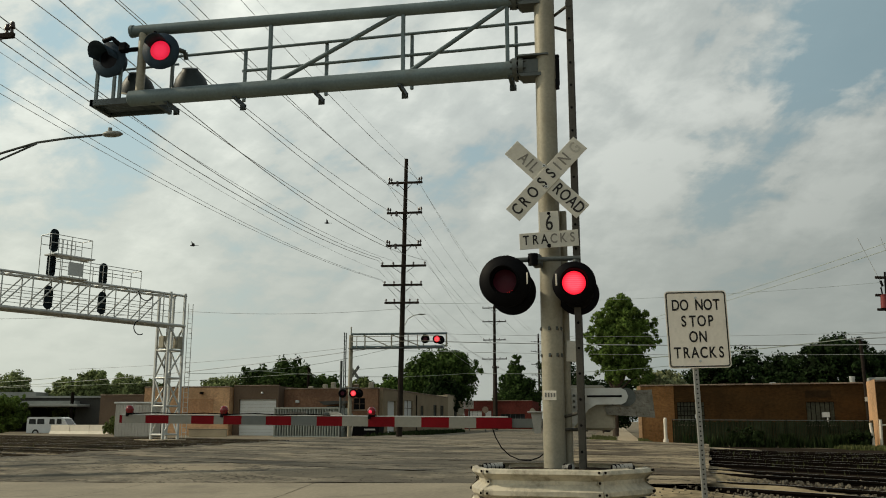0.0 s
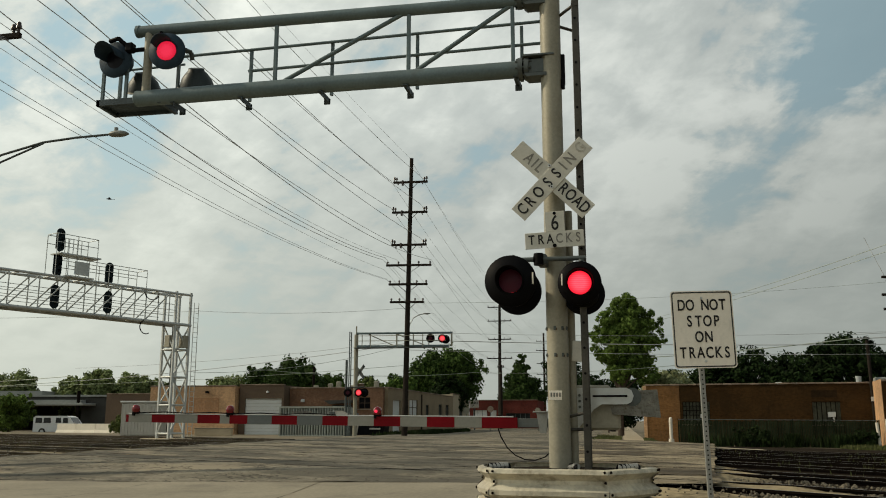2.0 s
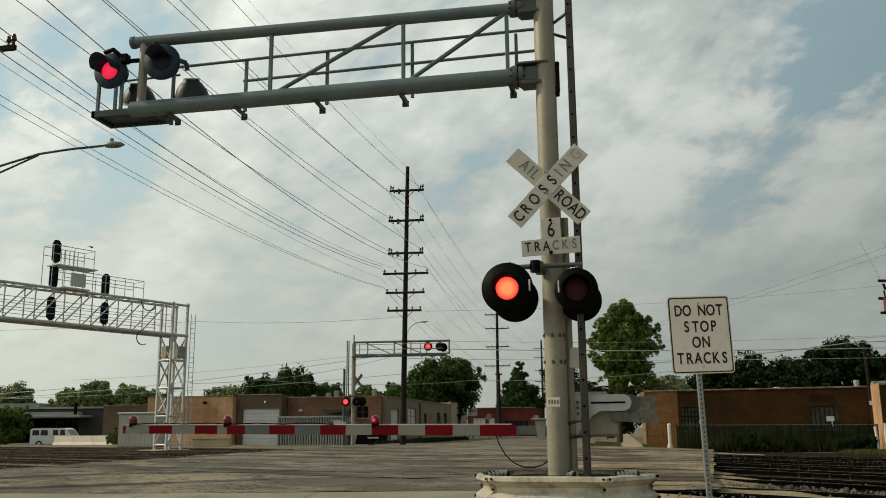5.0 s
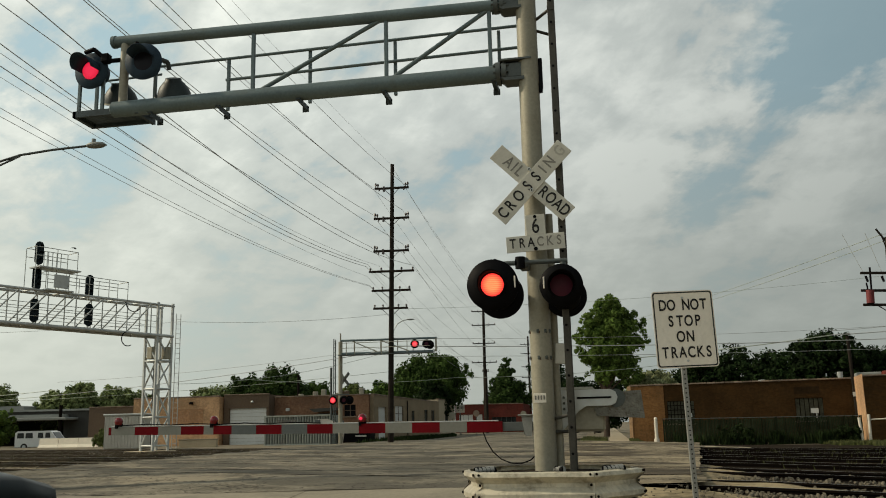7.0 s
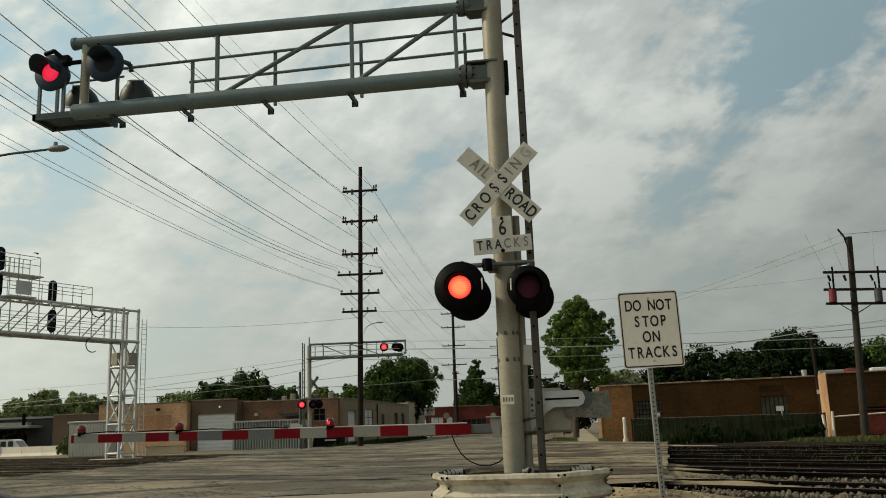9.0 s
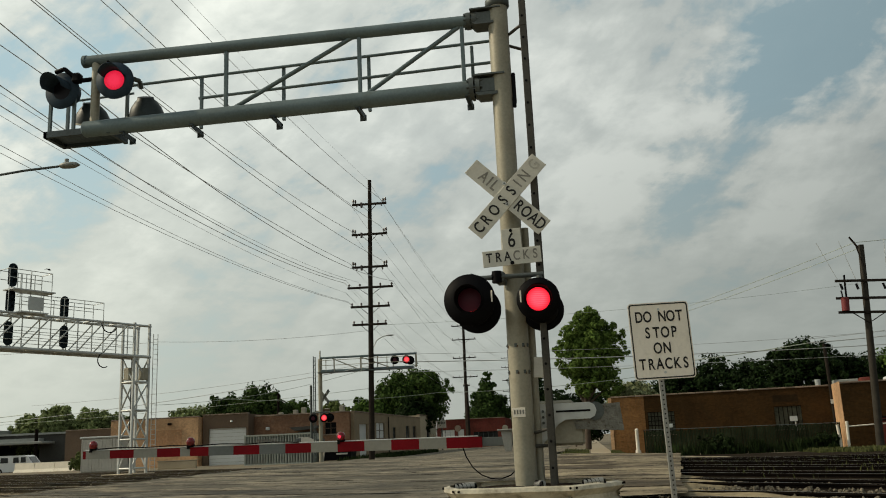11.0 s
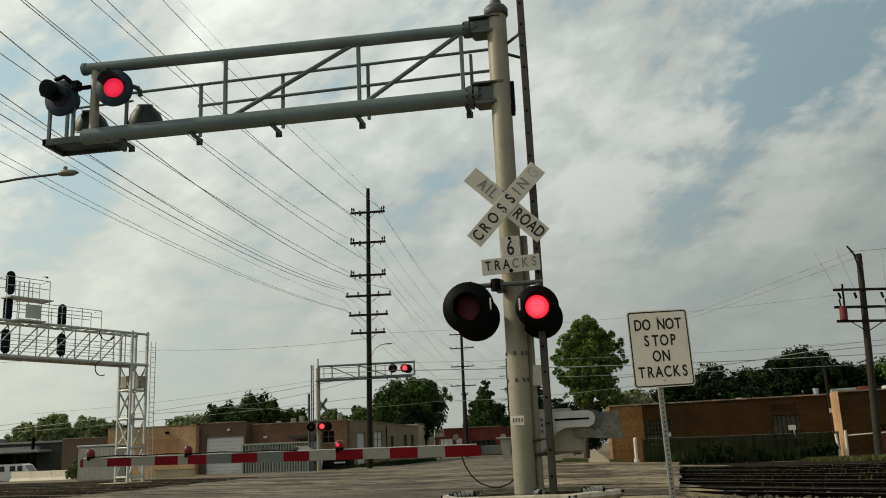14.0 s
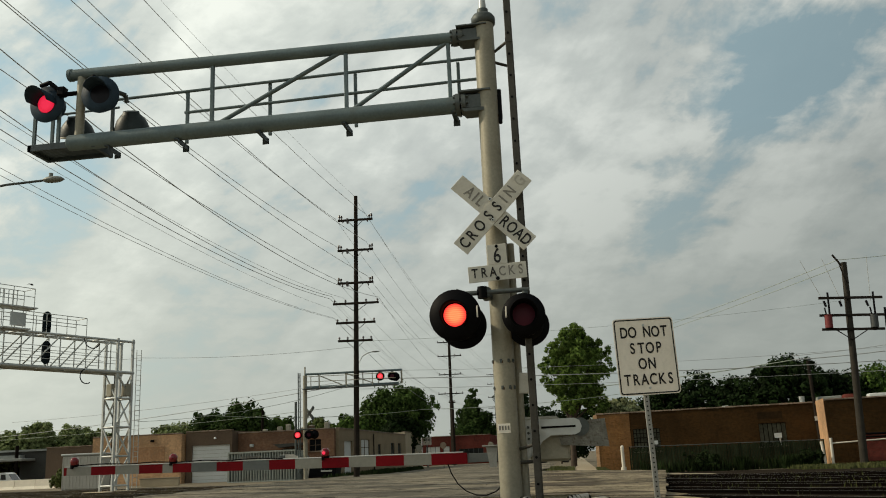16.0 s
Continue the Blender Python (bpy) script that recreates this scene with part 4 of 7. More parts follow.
# ---- guard rail ring round the mast ----
ring = thing("guardrail_ring", "zinc-coated corrugated guardrail panels bolted into a ring round the mast base", "guardrail", pose(-0.66, 10.66, 0.015))
CORNERS = [(-1.0, 0.05), (-0.77, -0.69), (0.48, -0.75), (1.0, -0.05), (0.68, 0.72), (-0.66, 0.74)]
W_PROF = [(0.0, 0.765), (0.052, 0.752), (0.066, 0.712), (-0.02, 0.64), (-0.02, 0.60), (0.066, 0.53), (0.066, 0.48), (0.0, 0.44)]
W_PROF2 = [(r, z - 0.345) for r, z in W_PROF]
for k, (pa, pb) in enumerate(zip(CORNERS, CORNERS[1:] + CORNERS[:1])):
    a, b = Vector((*pa, 0)), Vector((*pb, 0))
    along = (b - a).normalized()
    out = Vector((along.y, -along.x, 0))
    a, b = a - along * 0.03, b + along * 0.03
    lift = 0.006 * (k % 2)
    for prof in (W_PROF, W_PROF2):
        pr = [(r + lift, z) for r, z in prof] + [(r + lift - 0.01, z) for r, z in reversed(prof)]
        vs, m, n = [], len(pr), 10
        for q in range(n + 1):
            f = q / n
            c = a.lerp(b, f) + out * (0.035 * math.sin(math.pi * f))
            dent = 0.012 * noise.noise((f * 4 + k * 3.0, k * 1.7, prof[0][1]))
            vs += [c + out * (r + dent) + Vector((0, 0, z + 0.006 * noise.noise((f * 3, k * 2.0, 0.5)))) for r, z in pr]
        fs = [(q * m + p, q * m + (p + 1) % m, (q + 1) * m + (p + 1) % m, (q + 1) * m + p) for q in range(n) for p in range(m)]
        part("beam", Geo().add(vs, fs), M_RAILING, ring)
    for f in (0.03, 0.97):
        for z, r in ((0.735, 0.062), (0.62, -0.016), (0.50, 0.07)):
            c = a.lerp(b, f) + out * (r + lift) + Vector((0, 0, z))
            part("bolt", Geo().cyl(c, c + out * 0.016, 0.014, n=8), M_RAIL, ring)
for x, y in ((-0.66, -0.52), (0.40, -0.56), (0.82, -0.02), (0.5, 0.55), (-0.55, 0.55)):
    part("post", Geo().box((x, y, 0.36), (0.1, 0.1, 0.7), ch=0.01), M_WOOD, ring)
part("fill", Geo().lathe([(1.0, 0.70), (0.7, 0.735), (0.3, 0.74), (0.0, 0.74)], 30, m=Matrix.Diagonal((0.9, 0.68, 1.0))), M_BALLAST, ring, "dark gravel fill")
for x, y, rot in ((-0.74, -0.42, 12), (0.12, -0.46, -70), (0.72, -0.38, 10)):
    wrap = thing("striped_wrap", "black and white spiral striped cable wrap lying on gravel", "cable wrap", pose(-0.66 + x, 10.66 + y, 0.78, 0, 0, rot), group="striped wraps")
    part("tube", Geo().cyl((-0.11, 0, 0), (0.11, 0, 0.015), 0.04, n=12), M_STEEL, wrap)
    for i in range(5):
        part("stripe", Geo().cyl((-0.1 + i * 0.046, -0.012, 0.002), (-0.076 + i * 0.046, 0.012, 0.004), 0.044, n=12), M_BLACK, wrap)

# ---- crossing gate ----
GY = 0.39
gate = thing("crossing_gate", "lowered crossing gate with red and white striped arm", "crossing gate", pose(MX, MY + GY, 0))


def arm_at(x):
    return 1.33 + (1.275 - 1.33) * (x + 5.94) / 5.37


half = lambda x: 0.052 + 0.014 * (x + 5.94) / 5.37
xs_arm = [-5.929, -5.887, -5.542, -5.201, -4.871, -4.546, -4.408, -4.151, -3.809, -3.455, -3.105, -2.759, -2.409, -2.056, -1.707, -1.348, -1.0, -0.549]
kinds = "RWRWRWRGRGRWRWRWR"
for i in range(len(xs_arm) - 1):
    a, b = xs_arm[i], xs_arm[i + 1]
    m = {"R": M_RED, "W": M_WHITE, "G": M_GREYARM}[kinds[i]]
    g = Geo().prism([(a, arm_at(a) - half(a)), (b, arm_at(b) - half(b)), (b, arm_at(b) + half(b)), (a, arm_at(a) + half(a))], 0.028, Matrix.Identity(4))
    part("red_stripe" if m is M_RED else "white_stripe", g, m, gate)
part("arm_top_edge", Geo().cyl((-5.9, 0.0, arm_at(-5.9) + 0.06), (-0.6, 0.0, arm_at(-0.6) + 0.074), 0.009, n=6), M_SILVER, gate)
part("lamp_cable", Geo().pipe([(-5.72 + 0.35 * i, -0.02, arm_at(-5.72 + 0.35 * i) + 0.075 + 0.014 * (i % 2)) for i in range(9)], 0.008, 6), M_BLACK, gate)
part("arm_adapter", Geo().box((-0.36, 0.02, 1.275), (0.42, 0.02, 0.11), ch=0.004), M_GREYARM, gate, "grey channel at the root of the arm")
for x in (-5.78, -4.40, -2.36):
    la = part("arm_lamp", Geo().box((x, -0.01, arm_at(x) + 0.085), (0.10, 0.05, 0.05), ch=0.012).box((x - 0.03, -0.01, arm_at(x) + 0.07), (0.03, 0.06, 0.07)), M_BLACK, gate)
    g = Geo().lathe([(0.0, 0.062), (0.03, 0.056), (0.052, 0.032), (0.056, 0.0), (0.046, -0.04), (0.0, -0.045)], 20, c=(x, -0.02, arm_at(x) + 0.125))
    part("lens", g, M_LAMPRED, la, "glossy red lamp lens")
lamp = Geo().lathe([(0.0, 0.0), (0.018, 0.003), (0.022, 0.012), (0.0, 0.014)], 16, c=(0, 0, 0), m=pose(0, 0, 0, 90, 0, 0))
part("lamp_glint", lamp, M_LIT_P, gate, "lit centre of an arm lamp", pose(-2.36, -0.082, arm_at(-2.36) + 0.125))
# mechanism behind the mast
g = Geo().prism([(0.10, 1.55), (0.14, 1.70), (0.80, 1.70), (0.86, 1.67), (0.885, 1.60), (0.86, 1.53), (0.80, 1.50), (0.50, 1.50), (0.40, 1.44), (0.34, 1.36), (0.10, 1.10)], 0.03, pose(0, -0.04, 0))
part("support_arm", g, M_SILVER, gate, "pale steel gate support arm")
part("slot", Geo().box((0.60, -0.058, 1.60), (0.42, 0.008, 0.024)), M_BLACK, gate)
g = Geo()
for i in range(6):
    g.cyl((0.17 + 0.06 * (i % 2), -0.05, 1.47 + 0.07 * (i // 2)), (0.17 + 0.06 * (i % 2), -0.075, 1.47 + 0.07 * (i // 2)), 0.017, n=8)
part("bolts", g, M_GALV_D, gate)
part("gate_machine", Geo().box((0.46, 0.25, 1.42), (0.52, 0.4, 0.46), ch=0.03).box((0.36, 0.25, 1.69), (0.5, 0.42, 0.1), ch=0.03), M_GALV, gate, "grey cast machine housing")
part("machine_stand", Geo().cyl((0.12, 0.25, 0.0), (0.12, 0.25, 1.3), 0.07, n=14), M_GALV_D, gate)
g = Geo().prism([(0.78, 1.66), (1.17, 1.68), (1.20, 1.34), (0.62, 1.38), (0.60, 1.47), (0.80, 1.50)], 0.12, pose(0, 0.06, 0))
part("counterweight", g, mat("rust_streaked_grey", (0.19, 0.185, 0.158), 0.8, 0.1, 0.35, 9, 40, 0.3, (0.06, 0.035, 0.02), 0.95), gate, "rust-streaked steel counterweight")
part("weight_hub", Geo().cyl((0.865, -0.015, 1.59), (0.865, 0.07, 1.59), 0.112, n=28).cyl((0.865, -0.022, 1.59), (0.865, -0.014, 1.59), 0.085, n=28), M_GALV_D, gate)
part("lower_plate", Geo().prism([(0.05, 1.42), (0.25, 1.42), (0.25, 1.30), (0.08, 1.12)], 0.02, pose(0, -0.05, 0)), M_SILVER, gate, "pale triangular bracket plate")
part("arm_bracket", Geo().prism([(-0.27, 1.15), (-0.19, 1.15), (-0.17, 1.4), (-0.31, 1.4)], 0.05, pose(0, 0.02, 0)).box((-0.22, 0.05, 1.41), (0.26, 0.22, 0.02), ch=0.006), M_STEEL, gate)
part("power_lead", Geo().pipe([(-0.80, 0.02, 1.22), (-0.76, 0.02, 1.1), (-0.68, 0.0, 0.97), (-0.58, 0.0, 0.88), (-0.46, 0.0, 0.83), (-0.34, 0.02, 0.82), (-0.22, 0.05, 0.86), (-0.14, 0.08, 0.93)], 0.008, 6), M_BLACK, gate, "drooping black cable")

# ---- regulatory sign ----
sign = thing("road_sign", "white do-not-stop warning sign on perforated steel post", "traffic sign", pose(0.783, 8.9, 0, 0, 0, 10.5))
SC = pose(0.045, -0.02, 2.19, 0, -1.2, 0)
g = Geo()
rw, rh, cr = 0.305, 0.381, 0.035


def rounded(w, h, r, n=6):
    out = []
    for cx, cz, a0 in ((w - r, h - r, 0), (-w + r, h - r, 90), (-w + r, -h + r, 180), (w - r, -h + r, 270)):
        out += [(cx + r * math.cos(radians(a0 + 90 * i / n)), cz + r * math.sin(radians(a0 + 90 * i / n))) for i in range(n + 1)]
    return out


panel = part("panel", Geo().prism(rounded(rw, rh, cr), 0.004, Matrix.Identity(4)), M_SIGN, sign, at=SC)
a, b = rounded(rw - 0.01, rh - 0.01, cr - 0.008), rounded(rw - 0.022, rh - 0.022, cr - 0.014)
k = len(a)
g = Geo().add([(x, -0.0045, z) for x, z in a] + [(x, -0.0045, z) for x, z in b], [(i, (i + 1) % k, k + (i + 1) % k, k + i) for i in range(k)])
part("border", g, M_INK, panel, "thin black border")
for line, z, step in (("DO NOT", 0.235, 0.086), ("STOP", 0.075, 0.088), ("ON", -0.08, 0.094), ("TRACKS", -0.235, 0.086)):
    for i, ch in enumerate(line):
        if ch != " ":
            shift = {0: 0.012, 1: 0.012}.get(i, -0.012) if line == "DO NOT" else 0.0
            letters(panel, ch, 0.152, (i - (len(line) - 1) / 2) * step + shift, z, -0.0045, M_INK, 0, 1.0, 0.72, 0.016)
for z in (0.31, -0.315):
    part("bolt", Geo().cyl((0, -0.002, z), (0, -0.012, z), 0.012, n=10), M_SILVER, panel)
post = part("post", Geo().box((0.0, 0.02, 1.26), (0.052, 0.03, 2.52), ch=0.004), M_STEEL, sign, at=pose(0.045, 0, 0, 0, -1.0, 0))
for i in range(46):
    part("punched_hole", Geo().cyl((0, 0.006, 0.35 + i * 0.045), (0, 0.0038, 0.35 + i * 0.045), 0.008, n=8), M_BLACK, post)

# ---- far crossing signal ----
FX, FY = -17.96, 58.65
FZ = 0.2
far = thing("crossing_signal", "distant grey crossing signal mast with cantilever facing away", "railroad signal", pose(FX, FY, FZ))
part("mast", Geo().cyl((0, 0, 0), (0, 0, 7.0), 0.14, n=18).cyl((0, 0, 7), (0, 0, 7.6), 0.05, n=8), M_GALV, far)
part("lower_chord", Geo().cyl((0, 0, 6.15), (6.6, 0, 6.10), 0.11, n=14), M_GALV_C, far)
part("upper_chord", Geo().cyl((0, 0, 7.08), (6.85, 0, 7.02), 0.075, n=14), M_GALV_C, far)
part("end_post", Geo().cyl((6.8, 0, 6.1), (6.8, 0, 7.02), 0.06, n=10), M_GALV, far)
for x in (1.0, 2.9, 4.1, 5.2):
    part("vertical_strut", Geo().box((x, 0, 6.6), (0.06, 0.06, 0.92)), M_GALV, far)
for x0, x1 in ((0.9, 2.7), (2.9, 4.9)):
    part("diagonal_strut", Geo().cyl((x0, 0, 7.0), (x1, 0, 6.2), 0.035, n=8), M_GALV, far)
for z in (6.85, 6.5):
    part("handrail", Geo().cyl((0.1, -0.6, z), (6.5, -0.6, z - 0.04), 0.02, n=8), M_GALV, far)
for x in (0.6, 1.2, 3.1, 4.9):
    part("rail_post", Geo().box((x, -0.6, 6.45), (0.045, 0.045, 0.9)), M_GALV, far)
part("walkway", Geo().box((3.3, -0.35, 6.02), (6.6, 0.6, 0.05)), M_GALV_D, far)
part("ladder", Geo().box((-0.42, 0.2, 3.8), (0.07, 0.03, 6.8)).box((-0.42, -0.2, 3.8), (0.07, 0.03, 6.8)), M_GALV_D, far)
for i in range(22):
    part("rung", Geo().cyl((-0.42, -0.2, 0.6 + i * 0.3), (-0.42, 0.2, 0.6 + i * 0.3), 0.015, n=6), M_GALV_D, far)
for x, z, side in ((5.40, 6.62, 0), (6.22, 6.60, 1), (-0.42, 2.98, 0), (0.36, 2.98, 1)):
    lamp = flasher(far, pose(x, -0.4, z, 2, 0, 4), 0.30, 0.2, M_LIT_F, tube=0.2)
    (flash_right if side else flash_left).append(lamp)
flasher(far, pose(0.62, 0.1, 2.98, 0, 0, 180), 0.3, 0.15, M_LENS)
flasher(far, pose(6.35, 0.1, 6.58, 0, 0, 180), 0.3, 0.15, M_LENS)
part("cross_arm", Geo().cyl((-0.5, -0.2, 3.35), (0.7, -0.2, 3.35), 0.04, n=8), M_GALV_D, far)
for rot in (45, -45):
    part("crossbuck_blade", Geo().box((0, 0, 0), (1.22, 0.015, 0.23)), M_GALV_D, far, "unpainted back of a blade", pose(0.2, 0.3, 4.42, 0, rot, -28))
part("number_plate", Geo().box((0.28, 0.2, 3.5), (0.6, 0.02, 0.2)), M_BROWNW, far)
fg = thing("crossing_gate", "distant crossing gate machine with pale support arm", "crossing gate", pose(FX - 0.2, FY + 0.5, FZ))
part("gate_machine", Geo().box((0, 0, 1.3), (0.5, 0.5, 0.6), ch=0.04), M_GALV_D, fg)
part("stand", Geo().cyl((0, 0, 0), (0, 0, 1.1), 0.08, n=10), M_GALV_D, fg)
part("support_arm", Geo().prism([(-1.5, 1.75), (-0.8, 1.75), (-0.2, 1.5), (-0.2, 1.2), (-1.0, 1.35), (-1.5, 1.3)], 0.1, pose(0, -0.3, 0)), M_SHED, fg)
part("weight", Geo().box((-1.5, -0.32, 1.5), (0.4, 0.2, 0.42), ch=0.03), M_GALV_D, fg)
part("brace", Geo().cyl((0.25, -0.3, 0), (0.45, -0.3, 1.3), 0.05, n=8), M_SHED, fg)
fgp = thing("gate_stub_post", "thin dark post with white foot beside the tracks", "post", pose(-29.6, 54.6, 0.06))
part("shaft", Geo().cyl((0, 0, 0), (0, 0, 1.5), 0.07, n=8), M_RAIL, fgp)
part("foot", Geo().box((0.4, 0, 0.06), (1.6, 0.3, 0.1), ch=0.02), M_BARRIER, fgp)

# ---- overhead power line ----
def insulator(x, y, z, h=0.3):
    return Geo().cyl((x, y, z), (x, y, z + h * 0.5), 0.05, 0.03, n=8).cyl((x, y, z + h * 0.45), (x, y, z + h), 0.09, 0.05, n=8)


def power_pole(at, height, arms, r0=0.21, r1=0.13, label="", lean=0.0, wood=M_WOOD):
    pole = thing("utility_pole", label, "utility pole", at @ pose(0, 0, 0, 0, lean, 0))
    part("shaft", Geo().cyl((0, 0, -0.3), (0, 0, height), r0, r1, n=16), wood, pole)
    for z, xl, xr, kind in arms:
        ca = part("crossarm", Geo().box(((xl + xr) / 2, -0.16, z), (xr - xl, 0.12, 0.15), ch=0.01), wood, pole)
        for sx in (xl, xr):
            k = 0.75 if kind != "b" else 0.85
            part("brace", Geo().cyl((sx * k * 0.6, -0.2, z - 0.05), (0.0, -0.18, z - 0.62), 0.02, n=6), wood, ca)
        if kind == "a":
            for sx in (xl + 0.08, xr - 0.08):
                part("insulator", insulator(sx, -0.16, z + 0.07, 0.34), M_INSUL, ca)
                part("insulator", insulator(sx + (0.16 if sx < 0 else -0.16), -0.16, z + 0.07, 0.28), M_INSUL, ca)
                part("strain_insulator", Geo().cyl((sx + (0.3 if sx < 0 else -0.3), -0.2, z - 0.1), (sx + (0.45 if sx < 0 else -0.1), -0.9, z - 0.35), 0.05, n=6), M_INSUL, ca)
            part("cutout", Geo().box((xl * 0.45, -0.16, z - 0.05), (0.12, 0.2, 0.36)), M_INSUL, ca)
        else:
            for sx in (xl + 0.1, xl * 0.45, xr * 0.45, xr - 0.1):
                part("insulator", insulator(sx, -0.16, z + 0.07, 0.2), M_INSUL, ca)
    return pole


U1 = (-14.36, 58.35)
POLE_ARMS = [(17.95, -1.25, 1.25, "a"), (15.75, -1.28, 1.28, "a"), (13.40, -1.28, 1.28, "a"), (11.95, -1.6, 1.65, "b"), (10.60, -1.38, 1.4, "b"), (9.35, -1.25, 1.2, "b")]
power_pole(pose(*U1, 0.0, 0, 0, 0), 19.75, [(z, a, b, c) for z, a, b, c in POLE_ARMS], label="tall dark wooden utility pole with six crossarms", lean=1.0)
U2 = (-18.4, 136.9)
power_pole(pose(*U2, 0, 0, 0, 0), 19.4, [(19.0, -1.9, 1.9, "b"), (16.8, -1.9, 1.9, "b"), (13.9, -1.8, 1.8, "b"), (10.9, -2.0, 2.0, "b")], 0.3, 0.2, "distant dark wooden utility pole with four crossarms", 0.4)
power_pole(pose(-17.0, 128.0, 0), 9.3, [(9.0, -0.5, 0.5, "b")], 0.25, 0.2, "short dark wooden service pole beside a taller one")
power_pole(pose(-17.9, 215.5, 0, 0, 0, 0), 22.5, [(20.5, -1.9, 1.9, "b"), (18.2, -1.9, 1.9, "b"), (15.0, -1.8, 1.8, "b"), (12.4, -1.8, 1.8, "b")], 0.3, 0.2, "far dark wooden utility pole with four crossarms")
NP = (-15.5, 18.0)
near_pole = power_pole(pose(*NP, 0), 19.6, [(17.9, -1.25, 1.25, "a"), (15.7, -1.25, 1.25, "a"), (13.4, -1.25, 1.25, "a")], label="tall dark wooden utility pole with several crossarms beside the road")
tip_pole = power_pole(pose(-17.8, 20.45, 0.1), 13.0, [(11.95, -1.45, 1.45, "a")], label="wooden utility pole with one crossarm and dead-end insulators")


def wire(name, a, b, sag, r=0.014, material=M_WIRE, label="thin dark overhead power line", over=0.0):
    a, b = Vector(a), Vector(b)
    cu = bpy.data.curves.new(name, "CURVE")
    cu.dimensions, cu.bevel_depth, cu.bevel_resolution = "3D", r, 1
    sp = cu.splines.new("POLY")
    n = 24
    sp.points.add(n)
    for i in range(n + 1):
        t = i / n * (1 + over)
        p = a.lerp(b, t) - Vector((0, 0, 4 * sag * t * (1 - t)))
        sp.points[i].co = (*p, 1)
    cu.materials.append(material)
    ob = new(name, cu)
    return tagged(ob, label, "wire", "overhead wires")


# far insulator, then x and z at the near pole, and the sag
LINES = [((-15.56, 58.20, 13.74), -16.74, 13.79, 0.52),
         ((-12.51, 58.20, 12.28), -12.78, 11.20, 1.09),
         ((-13.28, 58.20, 13.84), -14.30, 13.83, 0.58),
         ((-15.46, 58.20, 16.11), -16.65, 16.09, 0.68),
         ((-15.48, 58.20, 18.11), -16.83, 18.14, 0.49),
         ((-13.28, 58.20, 16.29), -14.19, 16.15, 0.74),
         ((-13.24, 58.20, 18.27), -14.31, 18.29, 0.66),
         ((-14.15, 58.20, 19.79), -15.14, 19.83, 0.40),
         ((-15.96, 58.20, 12.38), -16.94, 12.17, 0.87),
         ((-15.84, 58.20, 12.53), -16.64, 12.69, 1.03),
         ((-15.02, 58.20, 12.38), -16.61, 12.29, 0.84),
         ((-15.91, 58.20, 11.69), -17.08, 11.89, 0.63),
         ((-15.75, 58.20, 11.04), -17.16, 11.02, 0.73),
         ((-15.66, 58.20, 10.96), -17.52, 10.95, 0.72)]
WIRE_R = [0.014, 0.014, 0.014, 0.014, 0.014, 0.014, 0.013, 0.006, 0.015, 0.015, 0.008, 0.007, 0.009, 0.009]
FAR_Z = [14.1, 11.1, 14.1, 17.0, 19.3, 17.0, 19.3, 20.0, 11.1, 11.1, 10.9, 10.9, 9.0, 9.0]
for (a, nx, nz, sag), r, far_z in zip(LINES, WIRE_R, FAR_Z):
    wire("power_line", a, (nx, 18.0, nz), sag, r, over=0.14)
    sx = 1.75 if a[0] > U1[0] else -1.75
    wire("power_line", a, (U2[0] + sx, U2[1], far_z), 1.0, 0.010)
    wire("power_line", (U2[0] + sx, U2[1], far_z), (-17.9 + sx, 215.5, far_z + 1.6), 1.0, 0.014)
# service and crossing wires
for a, b, sag, r, m in (
        ((-14.4, 58.3, 8.95), (-28.5, 55.6, 8.75), 0.25, 0.012, M_WIRE),
        ((-28.5, 55.6, 8.75), (-70, 48, 9.4), 0.8, 0.012, M_WIRE),
        ((-14.3, 58.3, 6.5), (-42, 62, 4.3), 0.25, 0.02, M_WIRE), ((-14.3, 58.3, 6.7), (-42, 62, 5.3), 0.3, 0.012, M_WIRE),
        ((-14.3, 58.3, 5.0), (-60, 66, 4.1), 0.4, 0.014, M_WIRE_L),
        ((-14.2, 58.3, 6.75), (24, 66, 6.6), 0.25, 0.03, M_WIRE), ((-14.2, 58.3, 6.05), (24, 66, 5.9), 0.2, 0.016, M_WIRE),
        ((-14.2, 58.3, 7.3), (24, 66, 7.6), 0.4, 0.012, M_WIRE),
        ((-26.3, 60, 5.0), (-12.0, 72, 5.2), 0.4, 0.02, M_WIRE_L), ((-12.0, 72, 5.2), (9, 74, 6.2), 0.4, 0.02, M_WIRE_L),
        ((2.5, 70, 6.15), (16.2, 66, 7.0), 0.12, 0.035, M_WIRE_L), ((16.2, 66, 7.0), (30, 66, 8.0), 0.2, 0.035, M_WIRE),
        ((16.2, 66, 7.3), (30, 66, 8.8), 0.3, 0.02, M_WIRE), ((-10.5, 137, 13.6), (20.0, 65, 13.9), 0.9, 0.02, M_WIRE_L),
        ((-10.5, 137, 13.3), (20.5, 65, 13.55), 0.9, 0.02, M_WIRE_L), ((-14.2, 58.3, 9.3), (19.5, 65, 10.9), 0.4, 0.009, M_WIRE_L),
        ((20.0, 65, 13.9), (40, 62, 14.8), 0.3, 0.02, M_WIRE_L), ((-26, 50.5, 4.2), (-14.3, 58.3, 6.4), 0.5, 0.014, M_WIRE_L),
        ((-42, 62, 4.7), (-90, 80, 4.9), 0.4, 0.025, M_WIRE_L), ((-42, 62, 4.3), (-90, 76, 4.3), 0.4, 0.02, M_WIRE_L)):
    wire("service_cable", a, b, sag, r, m, "sagging service cable across the tracks")

